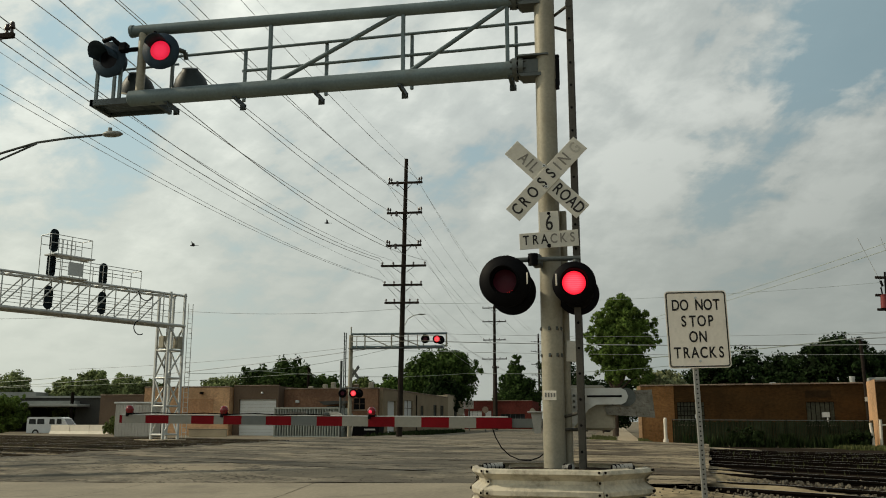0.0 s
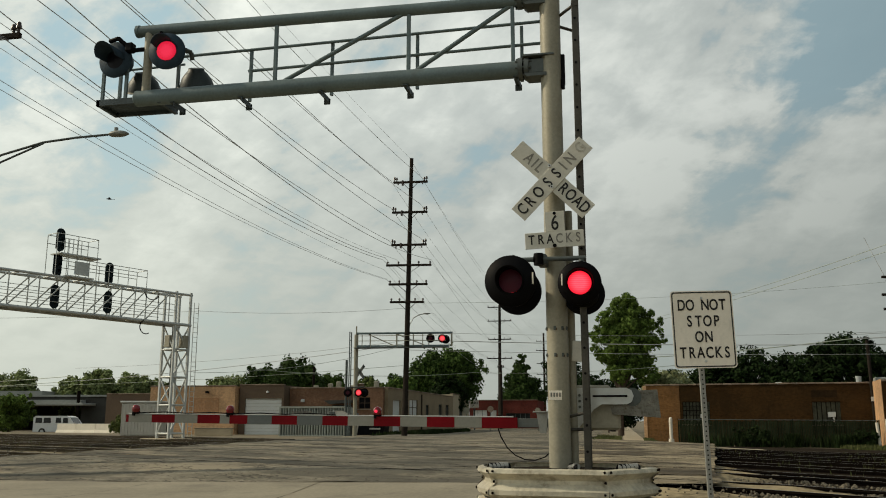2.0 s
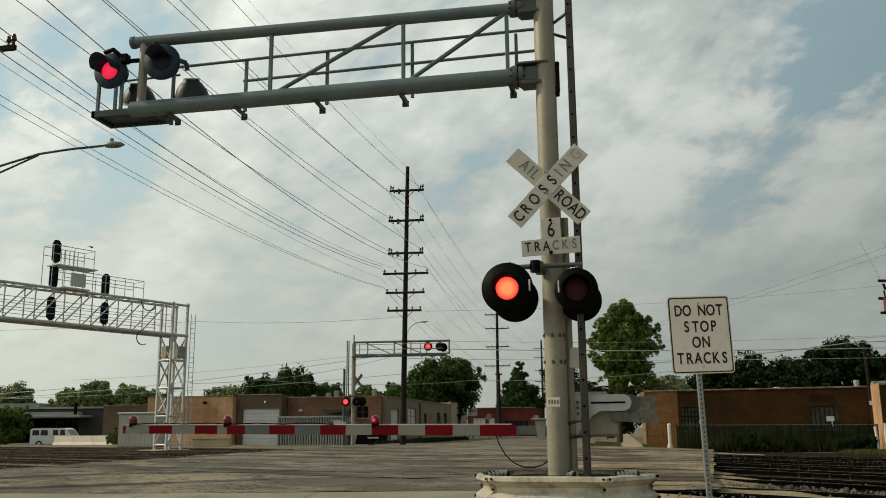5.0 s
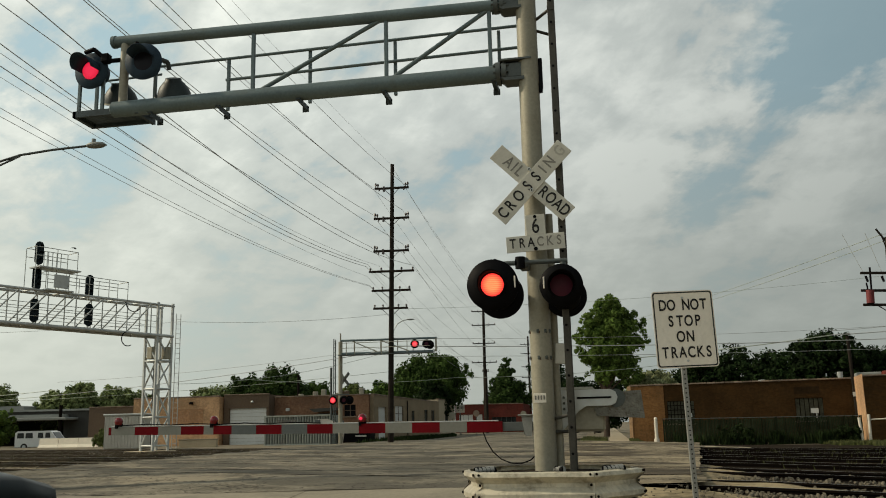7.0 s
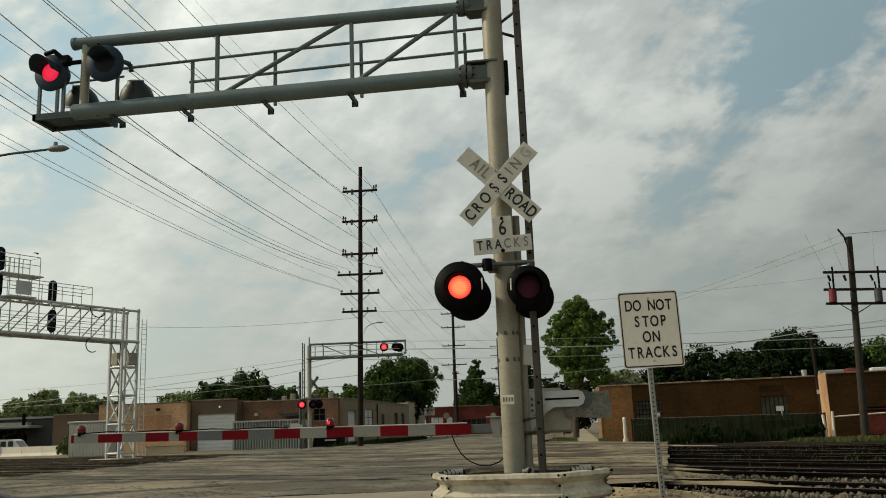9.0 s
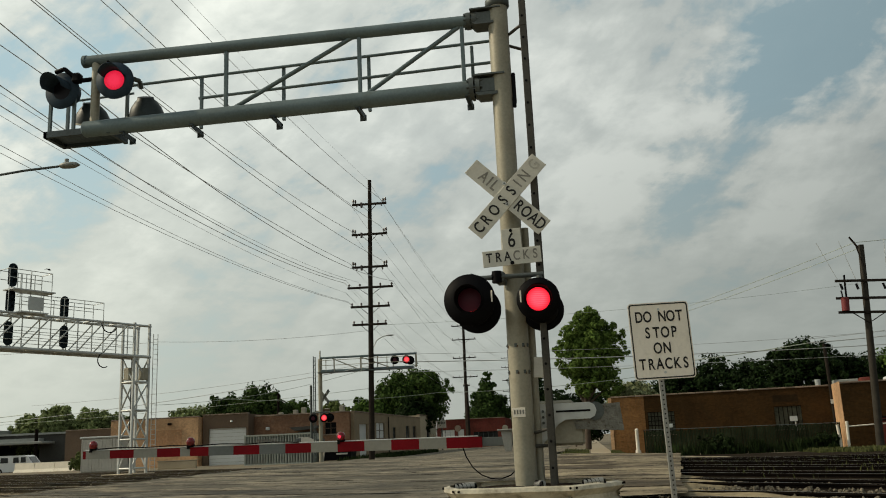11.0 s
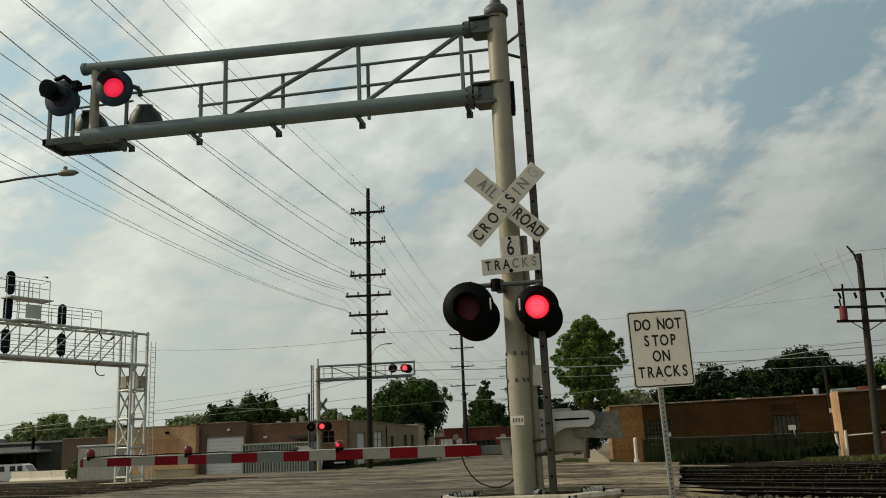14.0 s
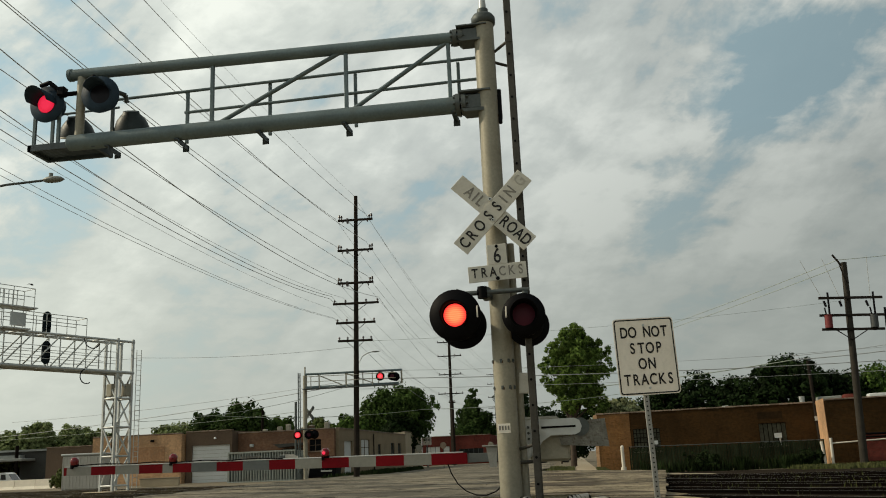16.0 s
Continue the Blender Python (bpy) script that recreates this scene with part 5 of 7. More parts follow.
# street light on an arm from the roadside pole
sl = thing("street_light", "grey cobra-head street light on a long curved arm", "street light", pose(-18.0, 21.6, 0))
part("pole", Geo().cyl((0, 0, 0), (0, 0, 9.0), 0.14, 0.1, n=12), M_WOOD, sl)
part("arm", Geo().pipe([(0, 0, 8.85), (0.3, 0.1, 9.02), (1.42, 0.4, 9.43), (2.3, 0.65, 9.6), (3.2, 0.9, 9.72)], 0.035, 10).pipe([(0, 0, 8.55), (0.3, 0.1, 8.8), (1.42, 0.4, 9.40)], 0.03, 10), M_GALV_D, sl)
g = Geo().lathe([(0.0, 0.09), (0.12, 0.075), (0.17, 0.0), (0.12, -0.055), (0.0, -0.065)], 20, m=Matrix.Diagonal((2.1, 1.0, 1.0)), c=(3.5, 0.97, 9.74))
part("luminaire", g, M_LUM, sl)
part("photocell", Geo().cyl((3.42, 0.97, 9.8), (3.42, 0.97, 9.95), 0.06, n=10), M_LUM, sl)
sl2 = thing("street_light", "distant street light arm on a utility pole", "street light", pose(-14.3, 59.0, 7.4))
part("arm", Geo().pipe([(0, 0, 0.3), (0.3, 0.2, 0.95), (0.7, 0.3, 1.2), (1.0, 0.4, 1.25)], 0.035, 8), M_SILVER, sl2)
part("luminaire", Geo().lathe([(0.0, 0.07), (0.12, 0.05), (0.16, 0.0), (0.0, -0.05)], 14, m=Matrix.Diagonal((2.0, 1, 1)), c=(1.2, 0.42, 1.25)), M_LUM, sl2)

# ---- signal bridge ----
br = thing("signal_bridge", "silver lattice signal bridge spanning the tracks with dark signal heads", "signal bridge")
BS0, BS1 = 44.6, 45.7         # along the tracks
N0, N1 = 10.0, 34.9           # across them
ZB, ZT = 7.15, 9.05


def bp(s, n, z):
    p = on_track(s, n)
    return (p[0], p[1], z)


def bar(a, b, w=0.07):
    return Geo().cyl(a, b, w * 0.7, n=6)


for s in (BS0, BS1):
    for z in (ZB, ZT):
        part("chord", Geo().cyl(bp(s, N0, z), bp(s, N1 + 0.5, z), 0.10 if z == ZB else 0.075, n=8), M_SILVER, br)
    ns = span(N0, N1 - 1.2, 1.75)
    for i, n in enumerate(ns):
        part("post", bar(bp(s, n, ZB), bp(s, n, ZT), 0.055), M_SILVER, br)
        if i < len(ns) - 1:
            part("diagonal", bar(bp(s, n, ZB + 0.05), bp(s, ns[i + 1], ZT - 0.05), 0.06), M_SILVER, br)
for i, n in enumerate(span(N0, N1, 1.75)):
    for z in (ZB, ZT):
        part("cross_tie", bar(bp(BS0, n, z), bp(BS1, n, z), 0.06), M_SILVER, br)
    if i:
        part("top_lace", bar(bp(BS0, n, ZT), bp(BS1, n - 1.75, ZT), 0.05), M_SILVER, br)
g = Geo()
for s in [BS0 + 0.15 + 0.1 * i for i in range(12)]:
    g.cyl(bp(s, N0, ZB + 0.06), bp(s, N1, ZB + 0.06), 0.03, n=4)
part("walkway", g, M_GALV_D, br)
for z in (ZB + 0.45, ZB + 0.8, ZB + 1.15):
    for s in (BS0 - 0.25, BS1 + 0.1):
        part("guard_rail", Geo().cyl(bp(s, N0, z), bp(s, N1 - 1.0, z), 0.018, n=6), M_SILVER, br)
# tower
TN0, TN1 = 34.2, 35.3
for s in (BS0, BS1):
    for n in (TN0, TN1):
        part("tower_leg", Geo().box((0, 0, 4.6), (0.13, 0.13, 9.2)), M_SILVER, br, at=pose(*on_track(s, n), 0, 0, 0, -24))
zs = [0.5, 2.2, 3.9, 5.6, 7.1]
for k, (za, zb) in enumerate(zip(zs, zs[1:])):
    for (s0, n0), (s1, n1) in (((BS0, TN0), (BS1, TN0)), ((BS1, TN0), (BS1, TN1)), ((BS1, TN1), (BS0, TN1)), ((BS0, TN1), (BS0, TN0))):
        part("lace", bar(bp(s0, n0, za if k % 2 else zb), bp(s1, n1, zb if k % 2 else za), 0.08), M_SILVER, br)
        part("girt", bar(bp(s0, n0, za), bp(s1, n1, za), 0.09), M_SILVER, br)
part("footing", Geo().box((0, 0, 0.1), (2.1, 2.3, 0.22), ch=0.05), M_SIDEW, br, at=pose(*on_track(45.0, 34.35), 0, 0, 0, -24))
for n in (36.0, 36.35):
    part("ladder_rail", Geo().cyl(bp(BS0 + 0.5, n, 0.3), bp(BS0 + 0.5, n, 8.7), 0.025, n=6), M_SILVER, br)
for i in range(26):
    part("rung", Geo().cyl(bp(BS0 + 0.5, 36.0, 0.6 + 0.31 * i), bp(BS0 + 0.5, 36.35, 0.6 + 0.31 * i), 0.014, n=5), M_SILVER, br)
part("cable_riser", Geo().cyl(bp(45.0, 34.4, 0.4), bp(45.0, 34.4, 7.0), 0.06, n=8), M_BLACK, br)
for n, s in ((34.3, 45.2), (35.0, 44.7)):
    part("relay_box", Geo().box((0, 0, 0), (0.5, 0.35, 0.75), ch=0.03), M_GALV, br, at=pose(*on_track(s, n), 6.1, 0, 0, -24))


def loop(c, r, a0, a1):
    g = Geo()
    pts = [bp(44.3, c[0] + r * math.cos(a0 + (a1 - a0) * i / 14), c[1] + r * math.sin(a0 + (a1 - a0) * i / 14)) for i in range(15)]
    return g.pipe(pts, 0.03, 6)


part("cable_loop", loop((31.9, 6.75), 0.42, 1.9, 5.3), M_BLACK, br)
part("cable_loop", loop((32.2, 8.95), 0.55, 3.2, 5.8), M_BLACK, br)


def signal_head(n, z, s=BS0 + 0.3, k=1.0):
    """An oblong dark signal target with hooded lamps, facing along the tracks."""
    m = pose(*on_track(s, n), z, 0, 0, 66) @ Matrix.Diagonal((k, k, k, 1))
    oval = [(0.3 * math.cos(t), 0.48 + 0.3 * math.sin(t)) for t in [math.pi * i / 12 for i in range(13)]] + [(-0.3 * math.cos(t), -0.48 - 0.3 * math.sin(t)) for t in [math.pi * i / 12 for i in range(13)]]
    hd = part("signal_head", Geo().prism(oval, 0.04, Matrix.Identity(4)), M_HEAD, br, "dark oblong signal head", m)
    part("stem", Geo().cyl((0, 0.06, -1.0), (0, 0.06, -0.5), 0.07, n=8), M_SILVER, hd)
    part("lamp_case", Geo().box((0, 0.18, 0.0), (0.32, 0.3, 1.2), ch=0.05), M_HEAD, hd)
    for zz in (0.42, 0.0, -0.42):
        g = Geo().lathe([(0.13, 0.0), (0.135, 0.25)], 14, 0, math.pi, c=(0, -0.02, zz), m=pose(0, 0, 0, 90, 0, 0))
        part("hood", g, M_HEAD, hd)


for n, z in ((26.35, 7.95), (29.65, 8.0), (22.8, 7.9), (26.35, 9.72), (26.4, 11.15), (29.6, 9.68)):
    signal_head(n, z + 0.02, k=0.84)
# raised platforms with rails for the upper heads
for n0, n1, z0, z1 in ((26.0, 28.5, 10.3, 11.45), (26.75, 31.9, 9.1, 10.15)):
    part("platform", Geo().box((0, 0, 0), (1.0, n1 - n0 if z0 > 10 else 1.6, 0.07)), M_SILVER, br, at=pose(*on_track(44.6, (n0 + n1) / 2 - (0 if z0 > 10 else 2.0)), z0, 0, 0, -24))
    for s in (BS0 - 0.1, BS0 + 0.9):
        for z in (z1, (z0 + z1) / 2 + 0.1):
            part("guard_rail", Geo().cyl(bp(s, n0, z), bp(s, n1, z), 0.022, n=6), M_SILVER, br)
        for n in span(n0, n1, 1.4):
            part("stanchion", Geo().cyl(bp(s, n, ZT if z0 < 10 else 9.1), bp(s, n, z1), 0.024, n=6), M_SILVER, br)
    for n in (n0, n1):
        part("guard_rail", Geo().cyl(bp(BS0 - 0.1, n, z1), bp(BS0 + 0.9, n, z1), 0.022, n=6), M_SILVER, br)
part("equipment_panel", Geo().box((0, 0, 0), (0.06, 0.9, 0.75), ch=0.02), M_SILVER, br, at=pose(*on_track(44.2, 27.4), 9.6, 0, 0, -24))
g = Geo()
for i in range(5):
    g.cyl(bp(44.4, 26.4 + 0.25 * i, 10.4), bp(44.4, 26.4 + 0.25 * i, 11.2), 0.025, n=5)
part("access_ladder", g, M_SILVER, br)

# ---- buildings ----
def building(name, label, x0, y0, length, depth, height, yaw, wall, z0=0.0, roof=M_ROOF, coping=True, openings=()):
    """A flat-roofed block; x runs along the front, openings are (kind, x, z, w, h) cut back into the front."""
    b = thing(name, label, "building", pose(x0, y0, z0, 0, 0, yaw))
    cuts = sorted(openings, key=lambda o: o[1])
    t, x = 0.3, 0.0

    def section(xa, xb, za, zb):
        if xb - xa > 0.01 and zb - za > 0.01:
            part("wall_section", Geo().box(((xa + xb) / 2, t / 2, (za + zb) / 2), (xb - xa, t, zb - za)), wall, b)

    for kind, ox, oz, w, h in cuts:
        section(x, ox, -0.6, height)
        if oz > 0.02:
            section(ox, ox + w, -0.6, oz)
        section(ox, ox + w, oz + h, height)
        x = ox + w
    section(x, length, -0.6, height)
    part("side_wall", Geo().box((0.15, depth / 2 + 0.15, height / 2 - 0.3), (0.3, depth - 0.3, height + 0.6)), wall, b)
    part("side_wall", Geo().box((length - 0.15, depth / 2 + 0.15, height / 2 - 0.3), (0.3, depth - 0.3, height + 0.6)), wall, b)
    part("back_wall", Geo().box((length / 2, depth + 0.15, height / 2 - 0.3), (length, 0.3, height + 0.6)), wall, b)
    part("roof", Geo().box((length / 2, depth / 2 + 0.15, height - 0.35), (length - 0.7, depth - 0.5, 0.2)), roof, b)
    if coping:
        k = max(2, int(length / 0.62))
        for i in range(k):
            part("coping_tile", Geo().box(((i + 0.5) * length / k, 0.14, height + 0.05), (length / k - 0.02, 0.42, 0.1 + 0.02 * (i % 3 == 0)), ch=0.02), M_COPING, b)
    return b


def window_in(b, x, z, w, h, cols=4, rows=3, material=M_DARKGLASS, frame_m=M_GALV_D):
    win = part("window", Geo().box((x + w / 2, 0.16, z + h / 2), (w, 0.04, h)), material, b)
    for i in range(cols + 1):
        part("mullion", Geo().box((x + w * i / cols, 0.12, z + h / 2), (0.05, 0.05, h)), frame_m, win)
    for i in range(rows + 1):
        part("mullion", Geo().box((x + w / 2, 0.12, z + h * i / rows), (w, 0.05, 0.05)), frame_m, win)
    part("sill", Geo().box((x + w / 2, -0.02, z - 0.05), (w + 0.2, 0.2, 0.1)), M_COPING, b)
    return win


YT = -8.0
rb = building("warehouse", "long low dark brown brick warehouse with flat roof beside the tracks", 1.9, 68.6, 16.4, 18, 4.2, YT, M_BR_DARK, -0.3,
              openings=[("w", 2.7, 1.35, 1.95, 1.65), ("w", 11.65, 1.35, 1.85, 1.6)])
w1 = window_in(rb, 2.7, 1.35, 1.95, 1.65, 8, 5, M_BLOCKGLASS, M_RAIL)
w2 = window_in(rb, 11.65, 1.35, 1.85, 1.6, 6, 1, M_BLOCKGLASS, M_RAIL)
part("vent", Geo().box((4.2, 0.1, 1.95), (0.5, 0.14, 0.28)).box((4.2, 0.02, 1.95), (0.36, 0.02, 0.12)), M_SILVER, rb)
part("meter_box", Geo().box((12.9, -0.05, 2.05), (0.5, 0.14, 0.35)).cyl((13.0, -0.05, 1.9), (13.0, -0.05, 1.2), 0.05, n=8), M_SILVER, rb)
part("soot_patch", Geo().box((12.5, -0.003, 3.5), (1.7, 0.008, 0.5)), M_BR_SOOT, rb, "sooty patch of brick above the window")
# orange slab paints sunlight onto the left face of the dark wall
part("sun_painted_corner", Geo().box((-0.05, 0.4, 1.9), (0.25, 0.9, 4.6)), M_BR_OR, rb, "brick corner with sunlight painted in as orange")
part("end_bricks", Geo().box((1.25, -0.006, 1.95), (2.5, 0.02, 4.45)), brick_mat("end_orange_brick", (0.2, 0.1, 0.036), (0.12, 0.058, 0.022), (0.13, 0.09, 0.055)), rb, "lighter orange brick at the end of the wall")
part("roof_unit", Geo().box((9.6, 3, 4.3), (0.5, 0.6, 0.32), ch=0.04), M_SILVER, rb)
part("roof_unit", Geo().box((10.9, 3.4, 4.3), (0.7, 0.6, 0.26), ch=0.04), M_ROOF, rb)
part("vent_pipe", Geo().cyl((14.9, 0.8, 4.2), (14.9, 0.8, 4.75), 0.16, 0.2, n=10), M_SILVER, rb)
part("stack_pipe", Geo().cyl((15.65, -0.2, -0.3), (15.55, -0.2, 7.2), 0.12, n=10), M_WOOD, rb, "dark service mast fixed to the wall")
part("service_box", Geo().box((15.6, -0.35, 3.1), (0.25, 0.2, 0.3)), M_SILVER, rb)
p = rb.matrix_basis @ Vector((15.68, -4.5, 0))
rb2 = building("annex", "brown brick annex with sunlight painted orange on its end wall", p.x, p.y, 14, 20, 4.1, YT, M_BR_DARK, -0.25, openings=[("w", 4.2, 1.4, 2.4, 1.6)])
# sunlight on the annex's left face is put into this orange skin
part("sun_painted_end", Geo().box((-0.02, 2.25, 2.0), (0.03, 4.5, 4.5)), M_BR_OR, rb2, "end wall with sunlight painted in as orange brick")
window_in(rb2, 4.2, 1.4, 2.4, 1.6, 6, 3)
part("roof_fan", Geo().lathe([(0.0, 4.62), (0.5, 4.6), (0.62, 4.5), (0.62, 4.0), (0.55, 3.9)], 20, c=(2.35, 4, 0)), M_BR_BARN, rb2, "dark red domed roof fan")
part("roof_unit", Geo().box((1.0, 5, 4.25), (1.6, 1.4, 0.62), ch=0.05), M_ROOF, rb2)
part("roof_unit", Geo().box((4.1, 4.5, 4.3), (1.2, 1.2, 0.55), ch=0.05), M_GARAGE, rb2)

lf = building("garage_building", "brown block building with a wide white roll-up door", -33.3, 73.6, 4.2, 14, 4.35, 0, M_BROWNW, 0, openings=[("d", 0.55, 0.0, 3.45, 3.2)])
part("roll_up_door", Geo().box((2.275, 0.2, 1.6), (3.45, 0.06, 3.2)), M_GARAGE, lf)
for i in range(10):
    part("door_rib", Geo().box((2.275, 0.165, 0.3 + 0.31 * i), (3.45, 0.02, 0.02)), M_GALV, lf)
part("wall_lamp", Geo().lathe([(0, 0.12), (0.1, 0.06), (0.12, -0.05)], 12, c=(2.7, -0.12, 3.75)), M_SILVER, lf)
orng = building("brick_shop", "pale orange brick building with patched bricked-up openings", -41.6, 72.9, 8.2, 12, 4.25, 0, M_BR_OR, 0)
part("patched_opening", Geo().box((5.0, -0.01, 2.3), (3.4, 0.03, 1.9)), brick_mat("infill_brick", (0.43, 0.23, 0.12), (0.36, 0.2, 0.1), (0.3, 0.23, 0.16)), orng)
part("wall_lamp", Geo().box((5.6, -0.15, 3.75), (0.3, 0.25, 0.2), ch=0.04), M_RAIL, orng)
store = building("brick_store", "low red-brown brick shop front with flat roof", -29.05, 74.9, 8.68, 4, 4.1, 0, M_BR_RED, 0, openings=[("w", 6.45, 2.3, 1.05, 1.0)])
window_in(store, 6.45, 2.3, 1.05, 1.0, 2, 2, M_BLACK, M_BROWNW)
part("awning", Geo().prism([(3.6, 3.0), (6.2, 3.05), (6.2, 2.85), (4.1, 2.7)], 1.2, pose(0, -0.6, 0)), M_DKWALL, store)
part("doorway", Geo().box((4.9, -0.02, 1.3), (1.8, 0.05, 2.6)), M_DKWALL, store, "dark doorway under the awning")
part("wall_lamp", Geo().box((1.3, -0.15, 3.0), (0.35, 0.25, 0.25), ch=0.05), M_SILVER, store)
for i in range(6):
    part("roof_unit", Geo().box((1.4 + 1.1 * i + 0.3 * (i % 2), 3.0, 4.35 + 0.1 * (i % 3)), (0.4, 0.4, 0.25 + 0.15 * (i % 3)), ch=0.04), M_GALV, store)
tan = building("tan_building", "long tan rendered building beside the road", -20.05, 75.35, 30.9, 12, 4.1, 90, M_TAN, 0,
               openings=[("d", 1.7, 0.0, 3.0, 3.1), ("w", 8.1, 1.8, 3.6, 1.5), ("w", 15.5, 1.6, 1.5, 1.3), ("w", 22.2, 1.5, 2.0, 1.6), ("w", 26.2, 1.5, 2.0, 1.6)])
part("door", Geo().box((3.2, 0.2, 1.55), (3.0, 0.06, 3.1), ch=0.02), M_GARAGE, tan, "white steel door")
window_in(tan, 8.1, 1.8, 3.6, 1.5, 2, 2, M_GARAGE, M_BROWNW)
for x, z, w, h in ((15.5, 1.6, 1.5, 1.3), (22.2, 1.5, 2.0, 1.6), (26.2, 1.5, 2.0, 1.6)):
    window_in(tan, x, z, w, h, 2, 1)
for x in (6.2, 13.2):
    part("downpipe", Geo().cyl((x, -0.08, 0), (x, -0.08, 3.9), 0.06, n=8), M_WOOD, tan)
rear = building("tan_annex", "pale tan rendered block at the end of the row", -20.1, 106.3, 12, 12, 4.45, 90, M_SIDEW, 0, openings=[("w", 4.5, 1.6, 2.4, 1.5)])
window_in(rear, 4.5, 1.6, 2.4, 1.5, 3, 1)
red = building("red_building", "small deep red brick building far down the road", -23.4, 138, 10.8, 16, 5.0, 0, M_BR_BARN, -0.6, openings=[("w", 0.6, 2.4, 2.2, 1.1), ("w", 3.3, 2.4, 1.0, 1.1), ("w", 5.8, 1.8, 3.8, 1.2)])
window_in(red, 0.6, 2.4, 2.2, 1.1, 3, 1, M_GARAGE)
window_in(red, 3.3, 2.4, 1.0, 1.1, 1, 1, M_GARAGE)
window_in(red, 5.8, 1.8, 3.8, 1.2, 5, 1)
wh = building("low_warehouse", "dark low warehouse with pale flat roof and open bays", -86, 92, 30, 24, 4.1, 8, M_DKWALL, 0, coping=False, openings=[("d", 3, 0, 5, 2.7), ("d", 14.5, 0, 8.5, 2.9)])
part("roof_edge", Geo().box((15, 0.0, 4.15), (30.4, 0.6, 0.22)), M_ROOF, wh)
part("upper_roof", Geo().box((8, 6, 4.5), (18, 8, 0.6)), M_ROOF, wh)
part("canopy", Geo().box((19.5, -1.6, 3.1), (10.5, 3.4, 0.3), ch=0.05).box((19.5, -0.5, 3.45), (8, 1.5, 0.4)), M_ROOF, wh)
part("bay_back", Geo().box((12, 8, 2.2), (24, 0.2, 4.4)), M_DKWALL, wh)
part("canopy_post", Geo().cyl((24.0, -3.0, -0.2), (24.0, -3.0, 4.6), 0.2, n=8), M_RAIL, wh)
mid = building("brown_shed", "brown flat-roofed workshop beside the warehouse", -54.2, 86, 12, 10, 4.0, 0, M_BROWNW, 0)

# ---- things in the far yards ----
cont = thing("shipping_container", "grey corrugated shipping container with worn lettering", "container", pose(-26.6, 66.6, 0.02, 0, 0, 0))
L, H = 5.4, 2.35
vs, k = [], 0
prof = []
x = 0.0
while x < L:
    prof += [(x, 0.0), (x + 0.07, 0.0), (x + 0.11, 0.1), (x + 0.18, 0.1)]
    x += 0.22
g = Geo()
vs = [(a, b, 0.12) for a, b in prof] + [(a, b, H - 0.1) for a, b in prof]
k = len(prof)
g.add(vs, [(i, i + 1, k + i + 1, k + i) for i in range(k - 1)])
part("corrugated_side", g, M_CONTAIN, cont)
part("frame", Geo().box((L / 2, 0.02, H - 0.05), (L + 0.1, 0.12, 0.12)).box((L / 2, 0.02, 0.06), (L + 0.1, 0.12, 0.14)).box((0, 0.02, H / 2), (0.12, 0.14, H)).box((L, 0.02, H / 2), (0.12, 0.14, H)), M_CONTAIN, cont)
part("body", Geo().box((L / 2, 1.25, H / 2), (L, 2.3, H - 0.1)), M_CONTAIN, cont)
for i in range(7):
    part("print_bar", Geo().box((1.1 + 0.24 * i, -0.012, H - 0.45), (0.15, 0.006, 0.24)), M_INK_F, cont)
shed = thing("equipment_shed", "pale ribbed steel equipment shed beside the signal bridge", "shed", pose(-36.9, 60.4, 0.05, 0, 0, 8))
part("body", Geo().box((1.5, 1.2, 1.3), (2.9, 2.2, 2.5), ch=0.12), M_SHED, shed)
for i in range(12):
    part("rib", Geo().box((0.15 + 0.245 * i, 0.085, 1.3), (0.07, 0.04, 2.4)), M_SHED, shed)
part("lid", Geo().box((1.5, 1.2, 2.6), (3.05, 2.35, 0.14), ch=0.04), M_SILVER, shed)

dump = thing("dumpster", "black steel dumpster with worn white print", "dumpster", pose(-19.6, 68.6, 0.05))
part("bin", Geo().prism([(-1.2, 0.1), (1.2, 0.1), (1.35, 1.25), (-1.35, 1.25)], 1.5, Matrix.Identity(4)), M_BLACK, dump)
part("lid", Geo().box((0, 0, 1.3), (2.75, 1.6, 0.08), ch=0.02), M_BLACK, dump)
for z, w in ((0.95, 0.5), (0.6, 0.9)):
    part("print_bar", Geo().box((0.5, -0.775, z), (w, 0.02, 0.12)), M_SHED, dump)


